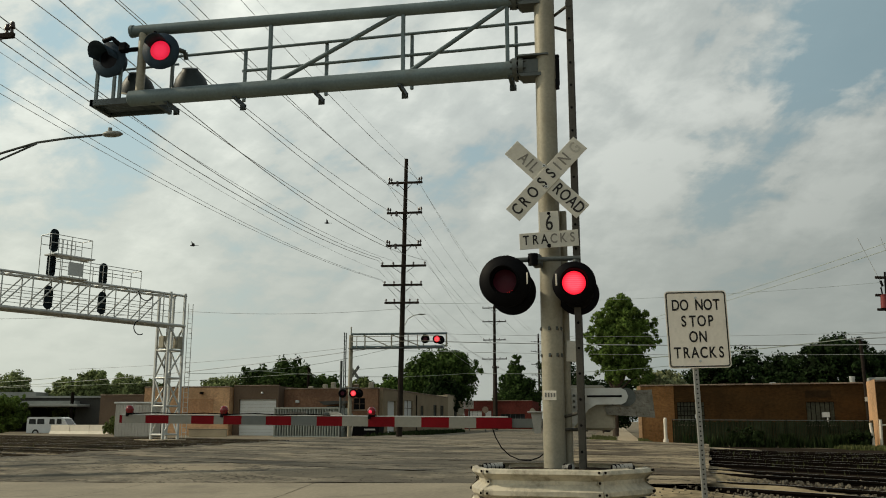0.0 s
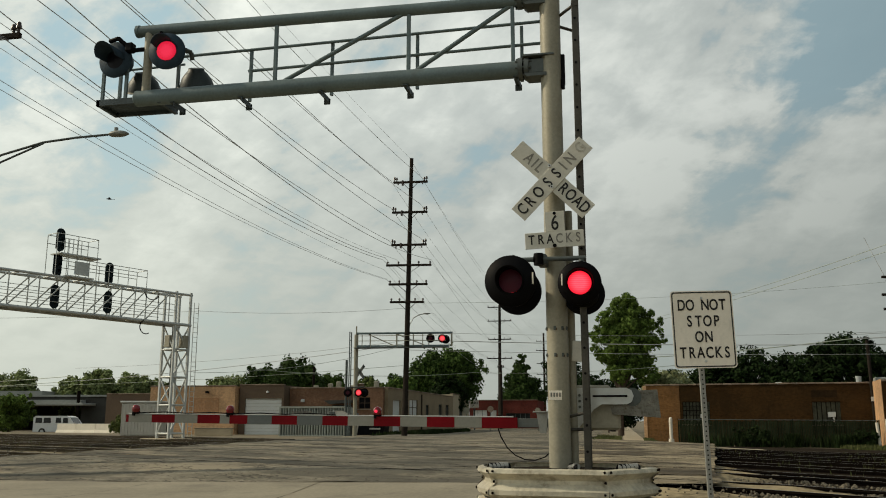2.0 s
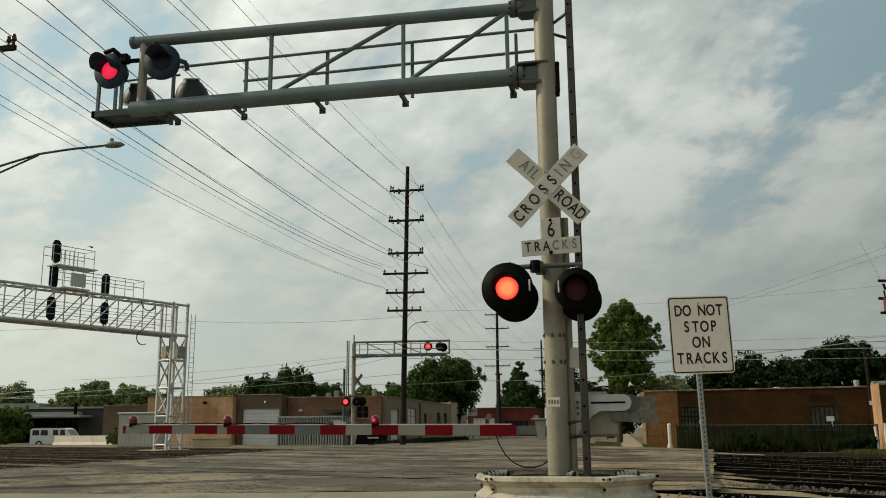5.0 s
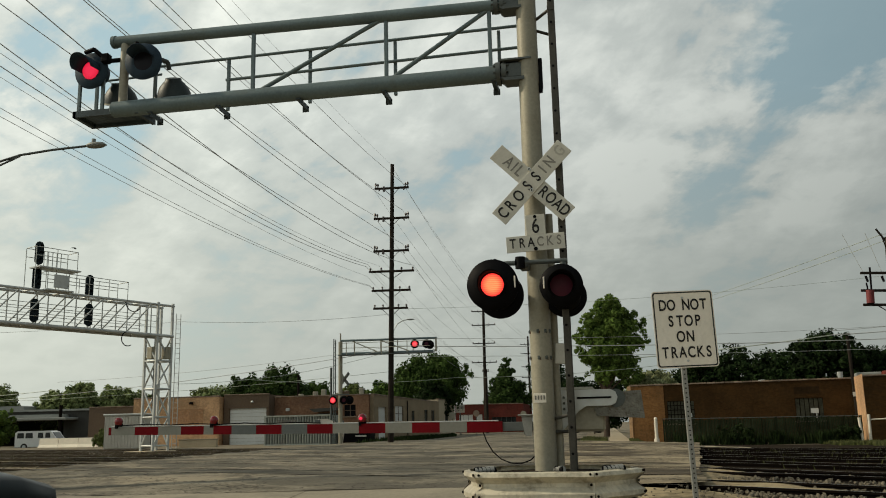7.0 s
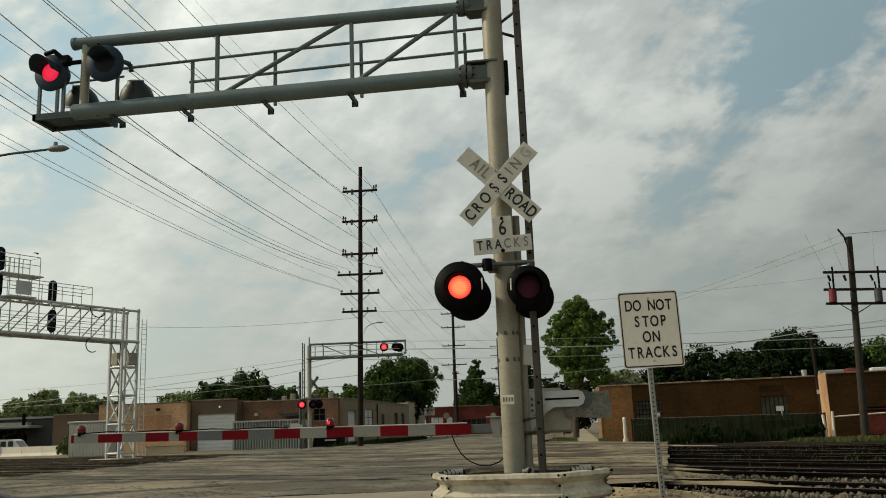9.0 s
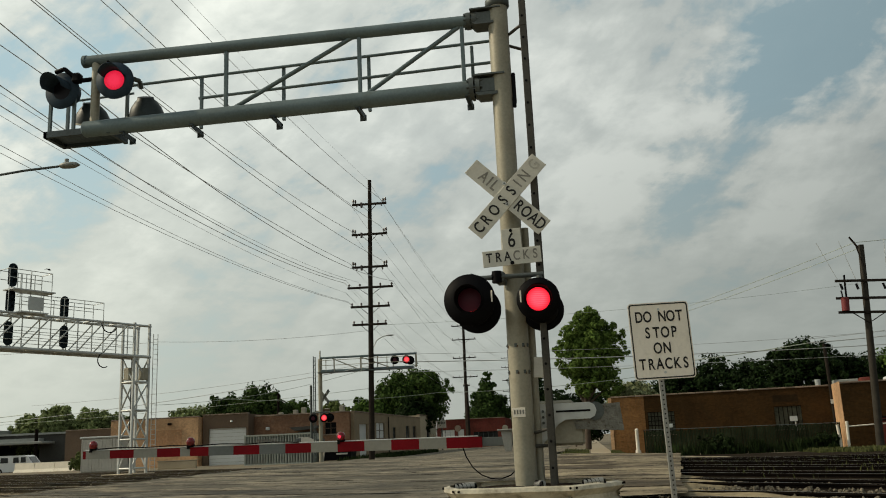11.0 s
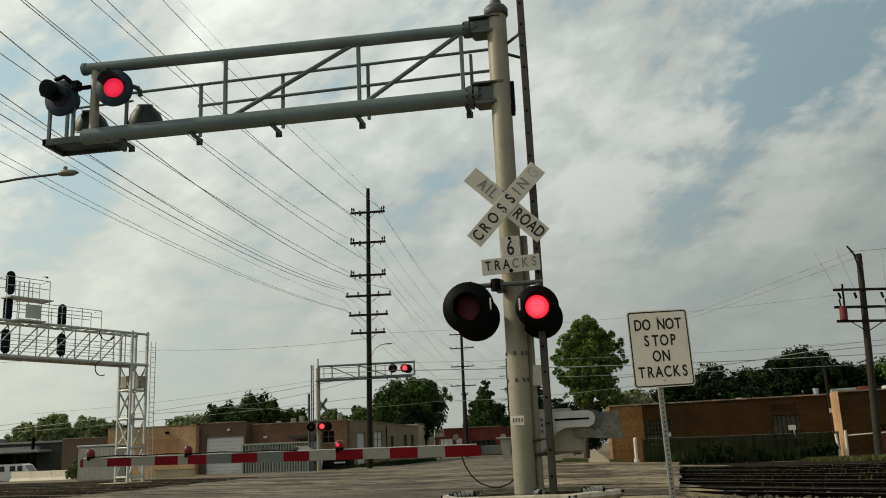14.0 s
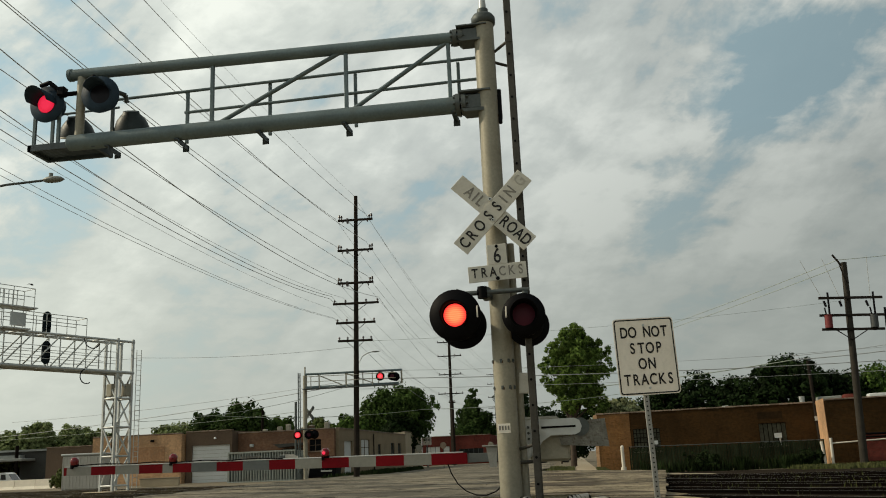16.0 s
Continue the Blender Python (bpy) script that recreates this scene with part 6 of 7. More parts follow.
def van(at):
    v = thing("van", "white passenger van with dark windows parked by barriers", "van", at)
    prof = [(-2.6, 0.35), (2.3, 0.35), (2.6, 0.5), (2.62, 0.95), (1.75, 1.15), (1.2, 1.85), (0.9, 1.97), (-2.35, 1.97), (-2.6, 1.8)]
    part("body", Geo().prism(prof, 1.9, Matrix.Identity(4)), M_VAN, v)
    for x, w in ((-2.0, 0.75), (-1.1, 0.8), (0.1, 0.6), (0.85, 0.55)):
        part("window", Geo().prism([(x - w / 2, 1.25), (x + w / 2, 1.25), (x + w / 2 - 0.06, 1.78), (x - w / 2 + 0.03, 1.78)], 0.03, pose(0, -0.955, 0)), M_DARKGLASS, v)
    part("windscreen", Geo().box((1.48, 0, 1.5), (0.03, 1.5, 0.75), pose(0, 0, 0, 0, -38, 0)), M_DARKGLASS, v)
    for x in (-1.6, 1.75):
        for y in (-0.85, 0.85):
            wheel = part("wheel", Geo().cyl((x, y - 0.11, 0.36), (x, y + 0.11, 0.36), 0.36, n=20), M_TYRE, v)
            part("rim", Geo().cyl((x, y - 0.13, 0.36), (x, y + 0.13, 0.36), 0.2, n=14), M_SILVER, wheel)
    part("bumper", Geo().box((2.6, 0, 0.5), (0.15, 1.8, 0.22), ch=0.04), M_DKWALL, v)
    return v


van1 = van(pose(-57.6, 83.5, -0.25, 0, 0, 8))
van2 = copy_thing(van1, pose(-46.0, 84.0, 0.02, 0, 0, 100))
van2["label"] = "white van partly hidden behind a shed"
bar0 = thing("jersey_barrier", "pale concrete road barrier", "barrier", pose(-53.8, 78.9, 0.0, 0, 0, -13), group="barriers in the yard")
part("block", Geo().prism([(-0.3, 0), (0.3, 0), (0.3, 0.1), (0.12, 0.35), (0.08, 0.95), (-0.08, 0.95), (-0.12, 0.35), (-0.3, 0.1)], 2.5, pose(0, 0, 0, 0, 0, 90)), M_BARRIER, bar0)
for x, y in ((-51.32, 78.33), (-48.84, 77.76), (-46.36, 77.19)):
    copy_thing(bar0, pose(x, y, 0, 0, 0, -13))

# fence with slats along the warehouse, bollard and weeds
fence = thing("slatted_fence", "dark green slatted chain-link fence overgrown with weeds", "fence", pose(3.95, 64.25, -0.3, 0, 0, YT))
for i in range(6):
    part("post", Geo().cyl((2.5 * i, 0.06, -0.2), (2.5 * i, 0.06, 1.72), 0.035, n=6), M_RAIL, fence)
part("top_rail", Geo().cyl((0, 0.05, 1.7), (12.8, 0.05, 1.62), 0.028, n=6), M_GALV_D, fence)
for i in range(128):
    h = 1.6 + 0.05 * math.sin(i * 1.3)
    part("slat", Geo().box((0.05 + 0.1 * i, 0.03, h / 2), (0.088, 0.012, h)), M_FENCE, fence)
bol = thing("bollard", "pale concrete-filled steel bollard", "bollard", pose(3.45, 64.4, -0.3))
part("tube", Geo().cyl((0, 0, 0), (0, 0, 1.75), 0.12, n=14).lathe([(0.12, 1.75), (0.07, 1.83), (0, 1.85)], 14), M_BARRIER, bol)
part("foot", Geo().cyl((0, 0, -0.1), (0, 0, 0.35), 0.19, n=14), M_BARRIER, bol)
fr = thing("yard_rail", "pale timber rail fence beside the annex", "fence", pose(16.6, 61.0, -0.3, 0, 0, YT))
part("post", Geo().cyl((0, 0, 0), (0.05, 0, 1.7), 0.09, n=8), M_BARRIER, fr)
part("post", Geo().cyl((-0.45, 0, 0), (-0.55, 0, 1.5), 0.09, n=8), M_BARRIER, fr)
part("post", Geo().cyl((4.8, 0, 0), (4.8, 0, 2.4), 0.1, n=8), M_BARRIER, fr)
part("rail", Geo().cyl((0, 0, 1.35), (4.8, 0, 1.55), 0.05, n=6), M_BARRIER, fr)

# transformer pole
tp = thing("transformer_pole", "weathered wooden pole with crossarms and two transformers", "utility pole", pose(18.05, 59.5, -0.15, 0, 2.7, 0))
part("shaft", Geo().cyl((0, 0, -0.4), (0, 0, 12.8), 0.25, 0.185, n=14), M_WOOD_L, tp)
part("top_bracket", Geo().cyl((0, 0, 12.35), (-0.68, 0, 13.35), 0.065, n=8).cyl((0, -0.2, 11.3), (-0.45, -0.2, 13.0), 0.037, n=6), M_WOOD, tp)
for z, w in ((10.4, 1.97), (9.26, 2.0), (8.34, 1.92)):
    part("crossarm", Geo().box((0.1, -0.25, z), (2 * w, 0.14, 0.16), ch=0.01), M_WOOD, tp)
for x, m in ((-1.38, M_XFMR_R), (1.42, M_XFMR_G)):
    tr = part("transformer", Geo().cyl((x, -0.3, 8.43), (x, -0.3, 9.2), 0.24, n=18).lathe([(0.24, 9.2), (0.26, 9.22), (0.25, 9.27), (0.0, 9.3)], 18, c=(x, -0.3, 0)), m, tp, "cylindrical pole transformer")
    part("bushing", Geo().cyl((x - 0.1, -0.3, 9.2), (x - 0.18, -0.3, 9.76), 0.05, n=6).cyl((x + 0.1, -0.3, 9.2), (x + 0.1, -0.25, 10.77), 0.065, n=6), M_BLACK, tr)
for x in (-1.6, -0.64, 1.0):
    part("cutout", Geo().cyl((x, -0.4, 10.17), (x + 0.1, -0.45, 9.8), 0.08, n=6), M_BLACK, tp)
for sx in (-0.95, 1.0):
    part("brace", Geo().cyl((0, -0.25, 7.65), (sx, -0.25, 8.3), 0.033, n=6), M_WOOD, tp)
part("switch_arm", Geo().box((2.15, -0.25, 8.95), (0.11, 0.11, 1.56)), M_BLACK, tp)
for x, top in ((-1.75, -3.0), (-0.7, -1.6), (1.1, 1.2)):
    wire("jumper_wire", (18.75 + x, 59.2, 9.95), (18.85 + top, 59.3, 12.95), 0.0, 0.015, M_WIRE, "thin jumper wire rising from a crossarm")
# distant pole and sign clutter
sg = thing("street_sign", "small white sign on a post down the road", "traffic sign", pose(-19.33, 118, 0))
part("panel", Geo().box((0, 0, 3.5), (1.2, 0.08, 1.1), ch=0.03), M_SIGN, sg)
for i in range(5):
    part("print_bar", Geo().box((-0.4 + 0.2 * i, -0.05, 3.62), (0.13, 0.02, 0.3)), M_INK_F, sg)
part("post", Geo().cyl((0, 0.1, 0), (0, 0.1, 4.0), 0.1, n=8), M_GALV_D, sg)
pole_thin = thing("roof_mast", "thin dark mast behind the shops", "mast", pose(-30.1, 84, 0))
part("shaft", Geo().cyl((0, 0, 0), (0, 0, 6.6), 0.13, n=8), M_RAIL, pole_thin)
pole3 = thing("roadside_post", "slim grey post beside the crossing signal", "post", pose(-18.9, 59.5, 0.1))
part("shaft", Geo().cyl((0, 0, 0), (0, 0, 5.4), 0.09, n=8), M_GALV_D, pole3)
for x, y, z, r, lab in ((-18.2, 105, 2.46, 0.42, "round grey back of a road sign on a post"), (-15.25, 105, 2.64, 0.4, "brown back of a road sign on a post"), (-9.6, 105, 2.46, 0.36, "round pale road sign on a post")):
    rs = thing("street_sign", lab, "traffic sign", pose(x, y, 0.0), group="signs down the road")
    turn8 = [(r * math.cos(math.pi * (k + 0.5) / 4), z + r * math.sin(math.pi * (k + 0.5) / 4)) for k in range(8)]
    part("panel", Geo().prism(turn8, 0.03, Matrix.Identity(4)), M_GALV if r != 0.4 else M_COPING, rs)
    part("post", Geo().cyl((0, 0.05, 0), (0, 0.05, z), 0.04, n=8), M_GALV_D, rs)
wall_low = thing("low_wall", "low grey concrete block wall beside the brick shop", "wall", pose(-33.6, 66.0, 0.05))
part("block_row", Geo().box((1.6, 0.15, 0.3), (3.2, 0.3, 0.58), ch=0.03), M_SIDEW, wall_low)
part("cap", Geo().box((1.6, 0.15, 0.62), (3.3, 0.38, 0.07), ch=0.015), M_CONC, wall_low)
bin_r = thing("waste_bin", "dark red steel waste container behind the pole", "dumpster", pose(19.9, 61.6, -0.25, 0, 0, YT))
part("bin", Geo().prism([(-1.0, 0.1), (1.0, 0.1), (1.15, 1.75), (-1.15, 1.75)], 1.4, Matrix.Identity(4)), M_BR_BARN, bin_r)
part("lid", Geo().box((0, 0, 1.82), (2.4, 1.5, 0.1), ch=0.03), M_BLACK, bin_r)
part("rim_bar", Geo().cyl((-1.2, -0.74, 1.62), (1.2, -0.74, 1.62), 0.05, n=8), M_RAIL, bin_r)


def parked_car(at, paint, label):
    c = thing("parked_car", label, "car", at)
    part("body", Geo().prism([(-2.2, 0.35), (2.15, 0.35), (2.25, 0.55), (2.1, 0.85), (1.1, 0.95), (-1.9, 1.0), (-2.2, 0.85)], 1.7, Matrix.Identity(4)), paint, c)
    part("cabin", Geo().prism([(-1.7, 0.95), (1.0, 0.92), (0.35, 1.4), (-1.1, 1.42)], 1.45, Matrix.Identity(4)), M_DARKGLASS, c)
    part("roof_panel", Geo().prism([(-1.12, 1.4), (0.36, 1.38), (0.28, 1.45), (-1.0, 1.47)], 1.4, Matrix.Identity(4)), paint, c)
    for x in (-1.35, 1.35):
        for y in (-0.78, 0.78):
            part("wheel", Geo().cyl((x, y - 0.1, 0.33), (x, y + 0.1, 0.33), 0.33, n=16), M_TYRE, c)
    return c


parked_car(pose(-2.4, 108, -0.1, 0, 0, 12), M_DKWALL, "dark sedan parked beside the far street trees")
parked_car(pose(-4.6, 131, 0.0, 0, 0, 80), M_VAN, "pale sedan parked far down the road")

# pavement beyond the tracks, and grass verges
thing("sidewalk", "sunlit pale concrete sidewalk running away from the tracks", "sidewalk", kind="structure", geo=sheet(span(0.15, 1.75, 0.8), span(50, 200, 3), land, 0.05), material=M_SIDEW)
thing("apron", "pale worn concrete apron beside the tracks", "pavement", kind="structure", geo=sheet(span(-2, 6.5, 1.0), span(41, 46.2, 1.0), land, 0.06, lambda x, n: on_track(s_at(x, n), n)), material=M_SIDEW)


def tufts(name, label, spots, material, count, height, width=0.05, seed=5):
    """Upright blades spread over boxes (x0, x1, y0, y1)."""
    rnd = random.Random(seed)
    vs, fs = [], []
    for i in range(count):
        x0, x1, y0, y1 = spots[i % len(spots)]
        x, y = rnd.uniform(x0, x1), rnd.uniform(y0, y1)
        z, h, a = land(x, y), height * rnd.uniform(0.4, 1.2), rnd.uniform(0, math.pi)
        dx, dy = width * math.cos(a), width * math.sin(a)
        lx, ly = rnd.uniform(-0.3, 0.3) * h, rnd.uniform(-0.3, 0.3) * h
        o = len(vs)
        vs += [(x - dx, y - dy, z), (x + dx, y + dy, z), (x + dx * 0.7 + lx * 0.5, y + dy * 0.7 + ly * 0.5, z + h * 0.6), (x + lx, y + ly, z + h)]
        fs += [(o, o + 1, o + 2), (o, o + 2, o + 3)]
    return thing(name, label, "grass", kind="stuff", geo=Geo().add(vs, fs), material=material)


tufts("grass", "patchy dry green grass verge", [(-1.6, 0.0, 52, 66), (1.6, 2.2, 56, 66), (13.5, 19, 56, 60.0), (15, 26, 54, 58)], M_GRASS, 8000, 0.28, 0.05)
tufts("bank_grass", "yellow-green grass along the track bank with sunlight in its colour", [(17.0, 28, 57.5, 60.5), (18.5, 30, 55.5, 58.0)], M_GRASS_L, 4000, 0.26, 0.04, 15)
tufts("verge_grass", "dark scrubby grass verge beside the far kerb", [(-19.2, -17.2, 66, 92), (-17.6, -16.8, 70, 100)], M_WEED, 3500, 0.4, 0.06, 17)
tufts("weeds", "tall dark weeds in front of the fence", [(4.5, 16, 62.0, 63.0), (7.6, 9.4, 61.8, 63.2), (13.6, 15.6, 61.2, 62.2), (10.8, 11.6, 62, 62.8)], M_WEED, 2600, 0.85, 0.06, 9)
tufts("track_weeds", "thin dry weeds between the rails", [(8, 20, 13, 30), (4, 16, 22, 38), (-40, -20, 28, 50)], M_GRASS, 2500, 0.2, 0.02, 11)


# ---- trees ----
def tree(x, y, height, lobes, leaf, label, seed, count=3600, size=0.34, trunk=0.28, z0=0.0, name="tree"):
    """Trunk, limbs and a crown of leaf clumps; lobes are (dx, dy, z, rx, rz)."""
    count, size = int(count * 5.0), size * 0.52
    rnd = np.random.RandomState(seed)
    t = thing(name, label, "tree", pose(x, y, z0))
    g = Geo().cyl((0, 0, -0.3), (0.1, 0, height * 0.45), trunk, trunk * 0.6, n=10)
    for dx, dy, z, rx, rz in lobes:
        g.cyl((0.05, 0, height * 0.3), (dx * 0.8, dy * 0.8, z), trunk * 0.45, trunk * 0.12, n=6)
    part("trunk", g, M_BARK, t)
    # bunches of leaves sit on the lobes; each bunch is a small uneven shell
    vol = np.array([l[3] ** 2 * l[4] for l in lobes])
    k = max(60, count // 46)
    lobe_of = rnd.choice(len(lobes), k, p=vol / vol.sum())
    lb = np.array(lobes)[lobe_of]
    d = rnd.normal(size=(k, 3))
    d /= np.linalg.norm(d, axis=1)[:, None]
    rad = rnd.uniform(0.15, 1.0, k) ** 0.5 * rnd.uniform(0.9, 1.18, k)
    hub = lb[:, :3] + d * rad[:, None] * np.stack([lb[:, 3], lb[:, 3], lb[:, 4]], 1)
    spread = rnd.uniform(0.2, 0.42, k) * (lb[:, 3] * lb[:, 3] * lb[:, 4]) ** (1 / 3)
    pick = rnd.choice(k, count)
    e = rnd.normal(size=(count, 3)) + d[pick] * 0.6 + np.array([0, 0, 0.35])
    e /= np.linalg.norm(e, axis=1)[:, None]
    c = hub[pick] + e * (spread[pick] * rnd.uniform(0.4, 1.05, count))[:, None]
    d = e
    u = rnd.normal(size=(count, 3))
    u /= np.linalg.norm(u, axis=1)[:, None]
    u = u - d * (u * d).sum(1)[:, None] * 0.7
    u /= np.linalg.norm(u, axis=1)[:, None]
    w = np.cross(u, d + rnd.normal(size=(count, 3)) * 0.45)
    w /= np.linalg.norm(w, axis=1)[:, None]
    sz = (size * rnd.uniform(0.5, 1.3, count))[:, None]
    n = np.cross(u, w)
    pts = np.stack([c - u * sz, c + w * sz * 0.6 + n * sz * 0.2, c + u * sz, c - w * sz * 0.6 + n * sz * 0.2], 1).reshape(-1, 3)
    me = bpy.data.meshes.new("crown")
    me.from_pydata(pts.tolist(), [], [(4 * i, 4 * i + 1, 4 * i + 2, 4 * i + 3) for i in range(count)])
    me.materials.append(leaf)
    part("crown", me, leaf, t)
    return t


def crown(rx, z, h, seed, k=7):
    rnd = random.Random(seed)
    out = [(0, 0, z, rx * 0.75, h * 0.5)]
    for i in range(k):
        a = i * 2.4 + rnd.random()
        q = rnd.uniform(0.35, 0.75)
        out.append((rx * q * math.cos(a), rx * q * math.sin(a), z + rnd.uniform(-0.36, 0.36) * h, rx * rnd.uniform(0.35, 0.5), h * rnd.uniform(0.18, 0.28)))
    return out


tree(-23.3, 117, 11.3, crown(5.2, 6.6, 7.6, 3, 12), M_LEAF_G, "large round dark green maple behind the shops", 3, 6500, 0.42, 0.4)
tree(0.0, 80, 12.2, [(l[0] + 0.9, *l[1:]) for l in ((-0.2, 0, 11.5, 1.2, 1.0), (1.0, 0, 10.7, 1.25, 0.95), (-1.2, 0, 10.5, 1.25, 0.95), (2.0, 0, 9.6, 1.1, 0.85), (0.2, 0, 9.4, 1.7, 1.15), (-2.0, 0, 8.9, 1.15, 0.95), (2.7, 0, 8.5, 0.7, 0.65), (1.2, 0, 8.0, 1.4, 1.0), (-1.0, 0, 7.4, 1.7, 1.15), (-2.5, 0, 7.2, 0.8, 0.8), (0.6, 0, 6.4, 1.5, 1.05), (-0.8, 0, 5.6, 1.4, 0.95), (1.4, 0, 5.2, 1.1, 0.85))], M_LEAF_B, "tall leafy green tree behind the warehouse", 8, 6000, 0.27, 0.3)
tree(4.4, 84, 6.0, crown(2.6, 4.0, 3.4, 6, 7), M_LEAF_W, "small pale green tree with light blossom", 21, 2600, 0.3, 0.2)
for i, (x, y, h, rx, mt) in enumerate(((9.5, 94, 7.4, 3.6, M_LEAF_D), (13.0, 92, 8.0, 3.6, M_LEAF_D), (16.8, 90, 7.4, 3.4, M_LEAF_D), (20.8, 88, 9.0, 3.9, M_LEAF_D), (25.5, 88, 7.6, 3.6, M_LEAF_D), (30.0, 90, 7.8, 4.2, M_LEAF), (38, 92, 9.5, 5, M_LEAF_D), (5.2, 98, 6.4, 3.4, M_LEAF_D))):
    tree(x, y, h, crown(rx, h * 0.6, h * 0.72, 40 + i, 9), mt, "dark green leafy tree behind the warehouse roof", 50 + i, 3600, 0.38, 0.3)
tree(-16.4, 150, 12.6, [(0, 0, 11.2, 0.8, 1.6), (0, 0, 9.6, 1.5, 1.4), (-0.6, 0, 8.0, 2.0, 1.3), (0.7, 0, 7.2, 2.4, 1.5), (-0.9, 0, 5.6, 2.8, 1.8), (0.9, 0, 4.6, 3.0, 2.0)], M_LEAF_M, "pointed green tree beside the far road", 70, 3600, 0.5, 0.35)
tree(-9.5, 160, 13, crown(4.5, 8, 9, 71, 8), M_LEAF_D, "dark street tree far down the road", 71, 3000, 0.5, 0.35)
for i, (x, y, h, rx, mt) in enumerate(((-41.5, 100, 7.6, 3.6, M_LEAF_M), (-37.5, 99, 8.4, 3.6, M_LEAF_M), (-34.5, 102, 7.0, 2.4, M_LEAF), (-30.0, 104, 6.6, 2.2, M_LEAF_Y), (-26.5, 106, 6.6, 2.6, M_LEAF), (-48.5, 106, 6.8, 3.6, M_LEAF_H), (-44.5, 108, 6.4, 3.0, M_LEAF_Y),
                                      (-75, 99, 7.2, 2.9, M_LEAF_H), (-78.5, 97, 7.0, 2.8, M_LEAF_H), (-68.5, 101, 6.6, 2.4, M_LEAF_H), (-65.5, 102, 7.4, 3.0, M_LEAF_H), (-62.0, 103, 7.2, 3.0, M_LEAF_H), (-59.4, 105, 6.2, 2.2, M_LEAF_H), (-82, 95, 7.4, 3.2, M_LEAF_H), (-22, 112, 6.6, 3.0, M_LEAF_D))):
    tree(x, y, h, crown(rx, h * 0.62, h * 0.7, 80 + i, 8), mt, "rounded green tree behind the low buildings", 90 + i, 2600, 0.42, 0.28)
tree(-4.2, 122, 8.0, crown(3.4, 3.6, 6.8, 140, 8), M_LEAF_D, "dark leafy street tree beside the far sidewalk", 140, 2600, 0.4, 0.3)
tree(0.2, 128, 8.0, crown(3.4, 3.8, 6.8, 141, 8), M_LEAF_D, "dark leafy street tree beside the far sidewalk", 141, 2600, 0.4, 0.3)
tree(-1.3, 96, 4.4, crown(1.3, 2.6, 3.0, 142, 6), M_LEAF, "young street tree on the grass verge", 142, 1000, 0.3, 0.1)
tree(8.6, 62.6, 1.6, crown(1.2, 0.6, 1.2, 130, 6), M_WEED, "overgrown weedy bush against the fence", 130, 420, 0.22, 0.05, z0=-0.3, name="shrub")
tree(15.4, 61.4, 1.4, crown(1.0, 0.5, 1.0, 131, 6), M_WEED, "low weedy bush beside the fence end", 131, 350, 0.22, 0.05, z0=-0.3, name="shrub")
tree(-63.5, 83, 4.2, crown(2.4, 2.0, 3.6, 120, 8), M_LEAF_B, "leafy green shrub beside the parked van", 120, 2600, 0.26, 0.1, name="shrub")
tree(-46.2, 76.5, 2.2, crown(1.4, 0.9, 1.9, 121, 6), M_LEAF_Y, "scrubby bush beside concrete barriers", 121, 1200, 0.2, 0.06, name="shrub")


# ---- car that pulls up ----
car = thing("car", "dark blue car waiting at the crossing", "car", pose(-5.02, -3.0, 0.03))
rows_c = [(-2.15, 0.55, 0.72, 0.62), (-2.05, 0.35, 0.95, 0.80), (-1.3, 0.3, 1.02, 0.86), (0.9, 0.3, 1.08, 0.88), (1.6, 0.3, 1.03, 0.86), (2.05, 0.34, 0.94, 0.82), (2.25, 0.40, 0.82, 0.70), (2.33, 0.46, 0.66, 0.6)]
vs, fs = [], []
SEG = 14
for y, zb, zt, hw in rows_c:
    vs += [(-hw, y, zb), (-hw - 0.03, y, (zb + zt) / 2 - 0.05)]
    for i in range(SEG - 3):
        a = math.pi * (1 - i / (SEG - 4))
        vs.append((hw * math.copysign(abs(math.cos(a)) ** 0.45, math.cos(a)), y, zt - 0.16 + 0.16 * math.sin(a) ** 0.6))
    vs += [(hw + 0.03, y, (zb + zt) / 2 - 0.05)]
w = SEG
for j in range(len(rows_c) - 1):
    for i in range(w):
        fs.append((j * w + i, j * w + (i + 1) % w, (j + 1) * w + (i + 1) % w, (j + 1) * w + i))
fs += [tuple(range(w)), tuple(reversed(range((len(rows_c) - 1) * w, len(rows_c) * w)))]
part("body", Geo().add(vs, fs, True), M_CAR, car)
cab = [(-1.75, 0.95), (0.95, 0.95), (0.25, 1.42), (-1.1, 1.44)]
part("cabin", Geo().prism(cab, 1.4, pose(0, 0, 0, 0, 0, 90)), M_DARKGLASS, car)
part("roof_panel", Geo().prism([(-1.15, 1.42), (0.28, 1.40), (0.2, 1.46), (-1.05, 1.48)], 1.36, pose(0, 0, 0, 0, 0, 90)), M_CAR, car)
for x in (-0.8, 0.8):
    for y in (-1.35, 1.4):
        wheel = part("wheel", Geo().cyl((x - 0.1, y, 0.32), (x + 0.1, y, 0.32), 0.32, n=22), M_TYRE, car)
        part("rim", Geo().cyl((x - 0.11, y, 0.32), (x + 0.11, y, 0.32), 0.2, n=16), M_SILVER, wheel)
    part("headlight", Geo().box((x * 0.72, 2.2, 0.66), (0.35, 0.12, 0.14), ch=0.03), M_BLOCKGLASS, car)


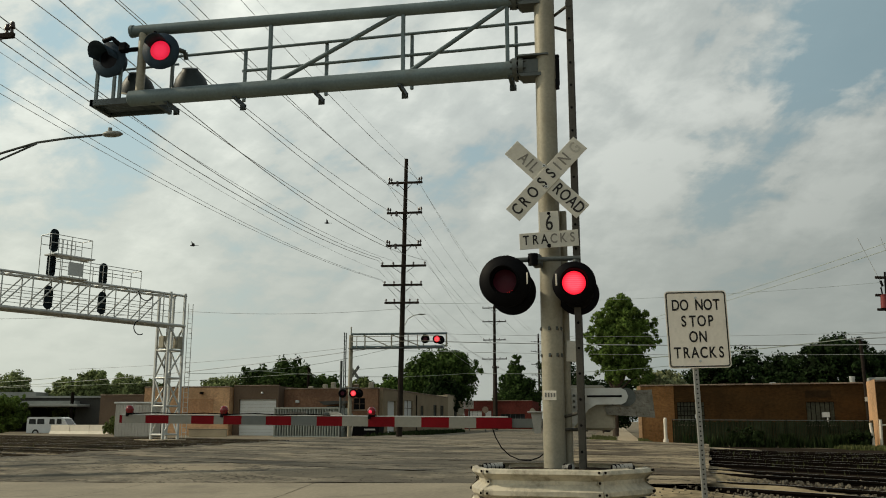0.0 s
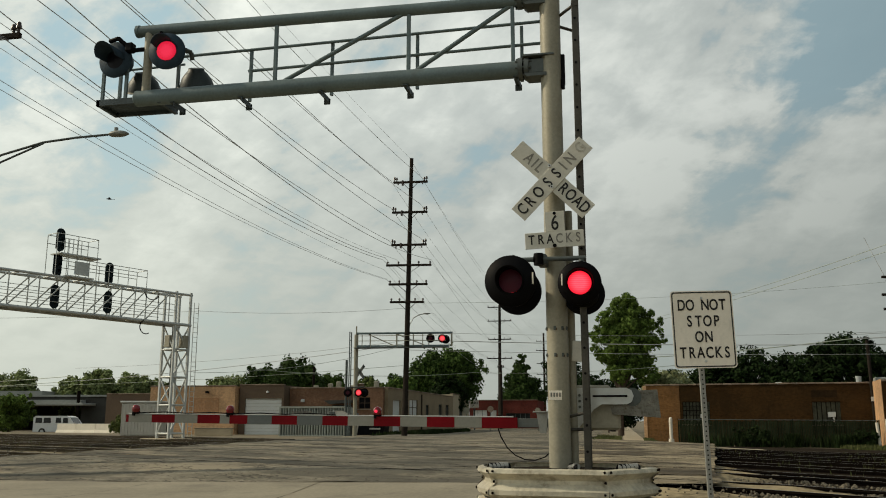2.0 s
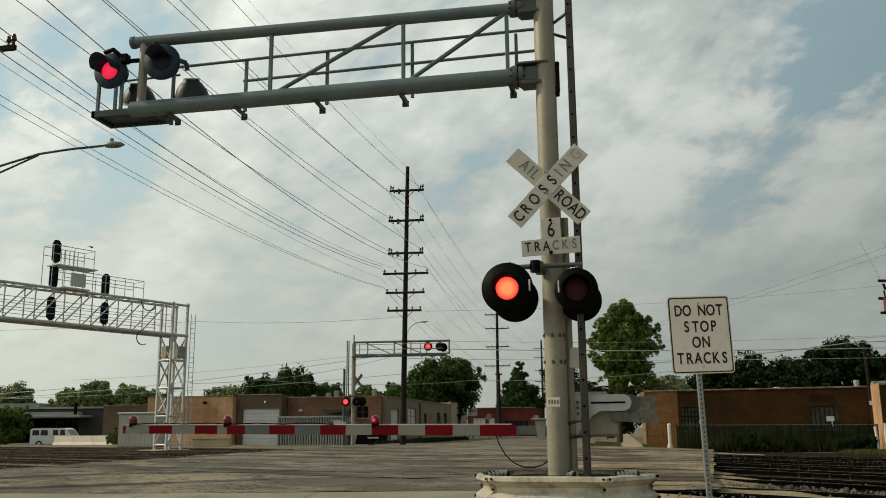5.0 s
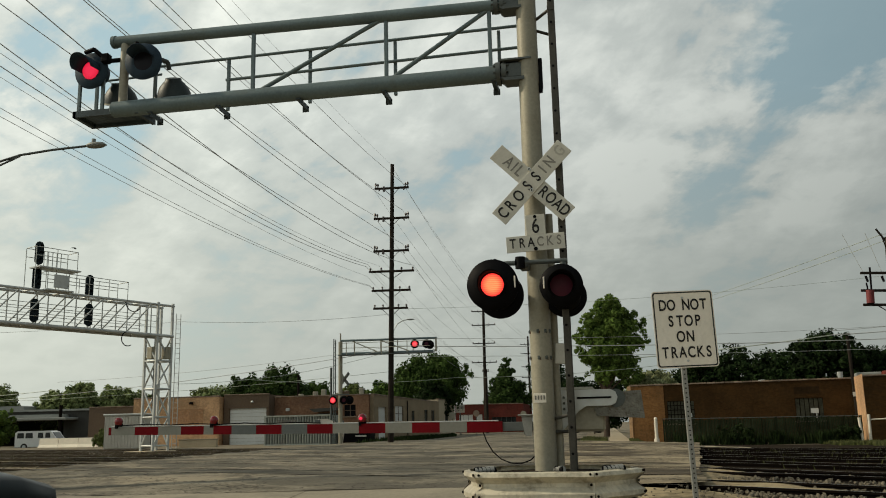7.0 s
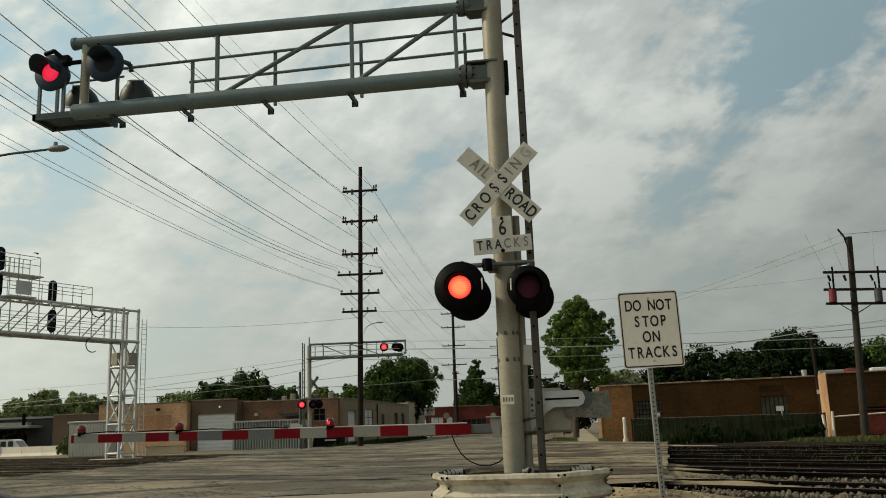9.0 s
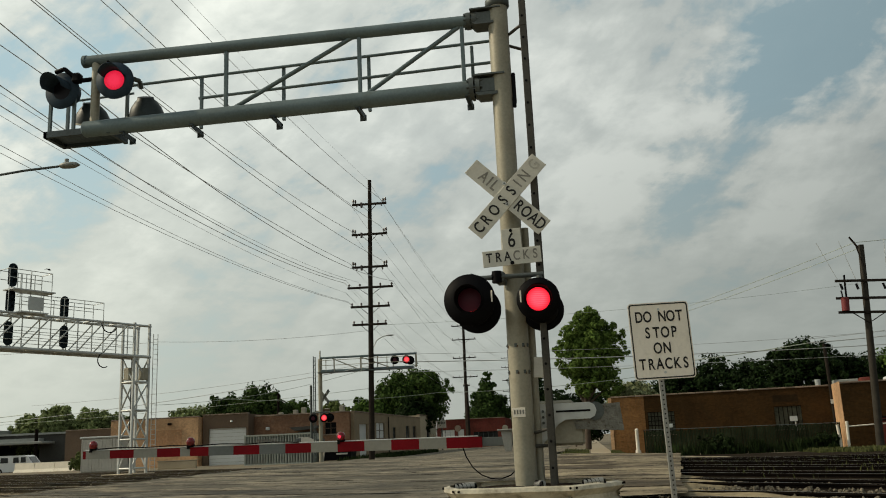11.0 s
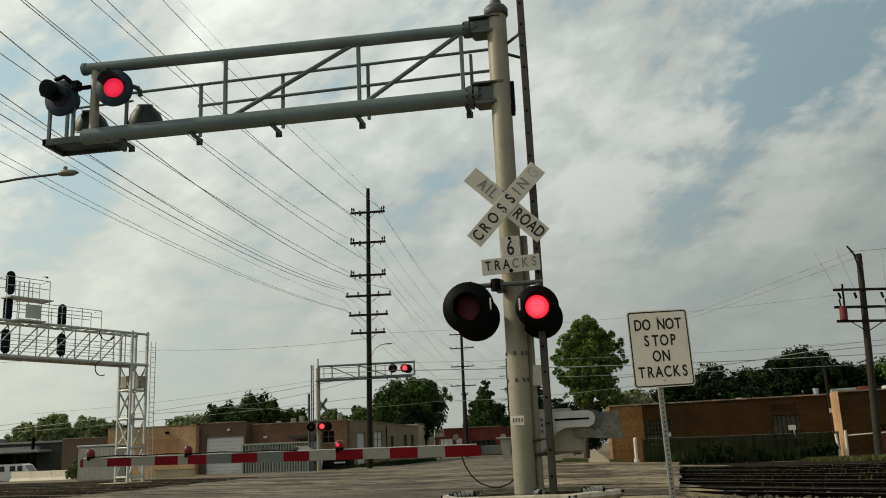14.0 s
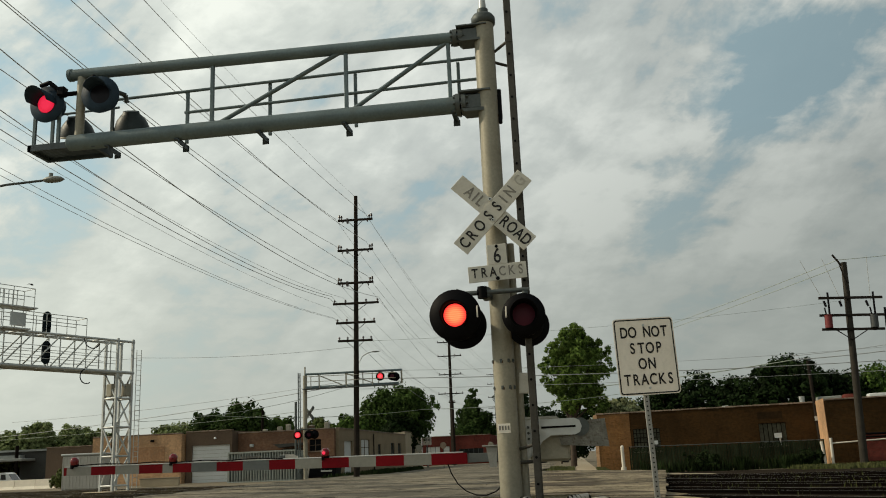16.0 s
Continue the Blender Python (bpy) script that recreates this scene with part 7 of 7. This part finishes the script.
# ---- birds ----
def bird():
    b = thing("bird", "small dark bird flying above the tracks", "bird", group="birds")
    g = Geo().lathe([(0.0, -0.17), (0.035, -0.1), (0.055, 0.0), (0.04, 0.1), (0.03, 0.14), (0.0, 0.18)], 10, m=pose(0, 0, 0, -90, 0, 0))
    part("body", g, M_BIRD, b)
    part("tail", Geo().prism([(-0.02, 0), (0.02, 0), (0.05, 0.16), (-0.05, 0.16)], 0.008, pose(0, -0.14, 0, 90, 0, 0)), M_BIRD, b)
    wings = []
    for s in (-1, 1):
        wings.append(part("wing", Geo().prism([(0, -0.06), (s * 0.16, -0.05), (s * 0.34, 0.04), (s * 0.17, 0.05), (0, 0.06)], 0.01, pose(0, 0, 0.02, -90, 0, 0)), M_BIRD, b))
    return b, wings


bird_a, wings_a = bird()
bird_b, wings_b = bird()
bird_b["label"] = "small dark bird that lands on the signal bridge"


# ---- what moves ----
BIRD_A_ROWS = [
    (0.0, pose(-22.97, 44.43, 11.00, 0, 0, 101)),
    (0.1, pose(-24.05, 44.22, 10.98, 0, 0, 101)),
    (0.2, pose(-24.88, 44.06, 11.31, 0, 0, 101)),
    (0.4, pose(-27.29, 43.59, 11.96, 0, 0, 101)),
    (0.6, pose(-28.93, 43.27, 11.82, 0, 0, 101)),
    (0.8, pose(-30.87, 42.88, 12.08, 0, 0, 101)),
    (1.0, pose(-32.34, 42.59, 11.99, 0, 0, 101)),
    (1.2, pose(-33.96, 42.28, 12.13, 0, 0, 101)),
    (1.6, pose(-37.21, 41.65, 12.41, 0, 0, 101)),
    (16.0, pose(-154.26, 19.16, 22.60, 0, 0, 101))]
BIRD_B_ROWS = [
    (0.0, pose(-16.90, 49.69, 13.22, 0, 0, 109)),
    (0.1, pose(-17.70, 49.41, 13.24, 0, 0, 111)),
    (0.2, pose(-18.36, 49.15, 13.16, 0, 0, 108)),
    (0.4, pose(-20.27, 48.52, 13.63, 0, 0, 112)),
    (0.6, pose(-21.46, 48.03, 13.60, 0, 0, 110)),
    (0.8, pose(-22.97, 47.48, 13.99, 0, 0, 114)),
    (1.0, pose(-24.05, 47.00, 14.07, 0, 0, 113)),
    (1.2, pose(-25.10, 46.55, 14.17, 0, 0, 113)),
    (1.5, pose(-26.78, 45.84, 14.30, 0, 0, 114)),
    (1.8, pose(-28.36, 45.16, 14.10, 0, 0, 121)),
    (2.1, pose(-29.32, 44.59, 14.06, 0, 0, 122)),
    (2.5, pose(-30.48, 43.86, 13.92, 0, 0, 179)),
    (3.0, pose(-30.49, 43.23, 13.16, 0, 0, 239)),
    (3.5, pose(-29.59, 42.75, 12.56, 0, 0, 246)),
    (4.0, pose(-28.59, 42.31, 11.78, 0, 0, 306)),
    (4.3, pose(-28.87, 43.12, 11.72, 0, 0, 366)),
    (4.7, pose(-29.16, 43.92, 11.67, 0, 0, 366)),
    (16.0, pose(-29.16, 43.92, 11.67, 0, 0, 366))]


def motions():
    # alternate flashing: each lit disc slides in front of or behind its lens
    period, first, on = 1.096, 0.222, 0.55
    for group, start in ((flash_left, first), (flash_right, first + on - period)):
        width = on if group is flash_left else period - on
        for lamp in group:
            rows = []
            lit0 = (0 - start) % period < width
            rows.append((0.0, pose(0, -0.018 if lit0 else 0.05, 0)))
            t = start
            while t < 16.0:
                for when, lit in ((t, True), (t + width, False)):
                    if 0.04 < when < 15.96:
                        rows.append((when - 0.017, pose(0, 0.05 if lit else -0.018, 0)))
                        rows.append((when + 0.017, pose(0, -0.018 if lit else 0.05, 0)))
                t += period
            last = rows[-1][1]
            rows.append((16.0, last))
            walk(lamp, rows)
    walk(car, [(0.0, pose(-5.02, -6.0, 0.03)), (4.2, pose(-5.02, -3.5, 0.03)), (5.2, pose(-5.02, 1.6, 0.03)), (6.2, pose(-5.02, 4.15, 0.03)), (7.2, pose(-5.02, 4.25, 0.03)), (16.0, pose(-5.02, 4.25, 0.03))])
    walk(bird_a, BIRD_A_ROWS)
    walk(bird_b, BIRD_B_ROWS)
    for wings, stop in ((wings_a, 16.0), (wings_b, 4.6)):
        for s, wing in zip((-1, 1), wings):
            rows, t, up = [], 0.0, True
            while t < stop:
                rows.append((t, pose(0, 0, 0, 0, s * (-32 if up else 28), 0)))
                t, up = t + 0.13, not up
            rows.append((max(stop, t), pose(0, 0, 0, 0, s * 25, 0)))
            if stop < 16:
                rows += [(5.0, pose(0, 0, 0, 0, s * 12, -s * 78)), (16.0, pose(0, 0, 0, 0, s * 12, -s * 78))]
            walk(wing, rows)


motions()
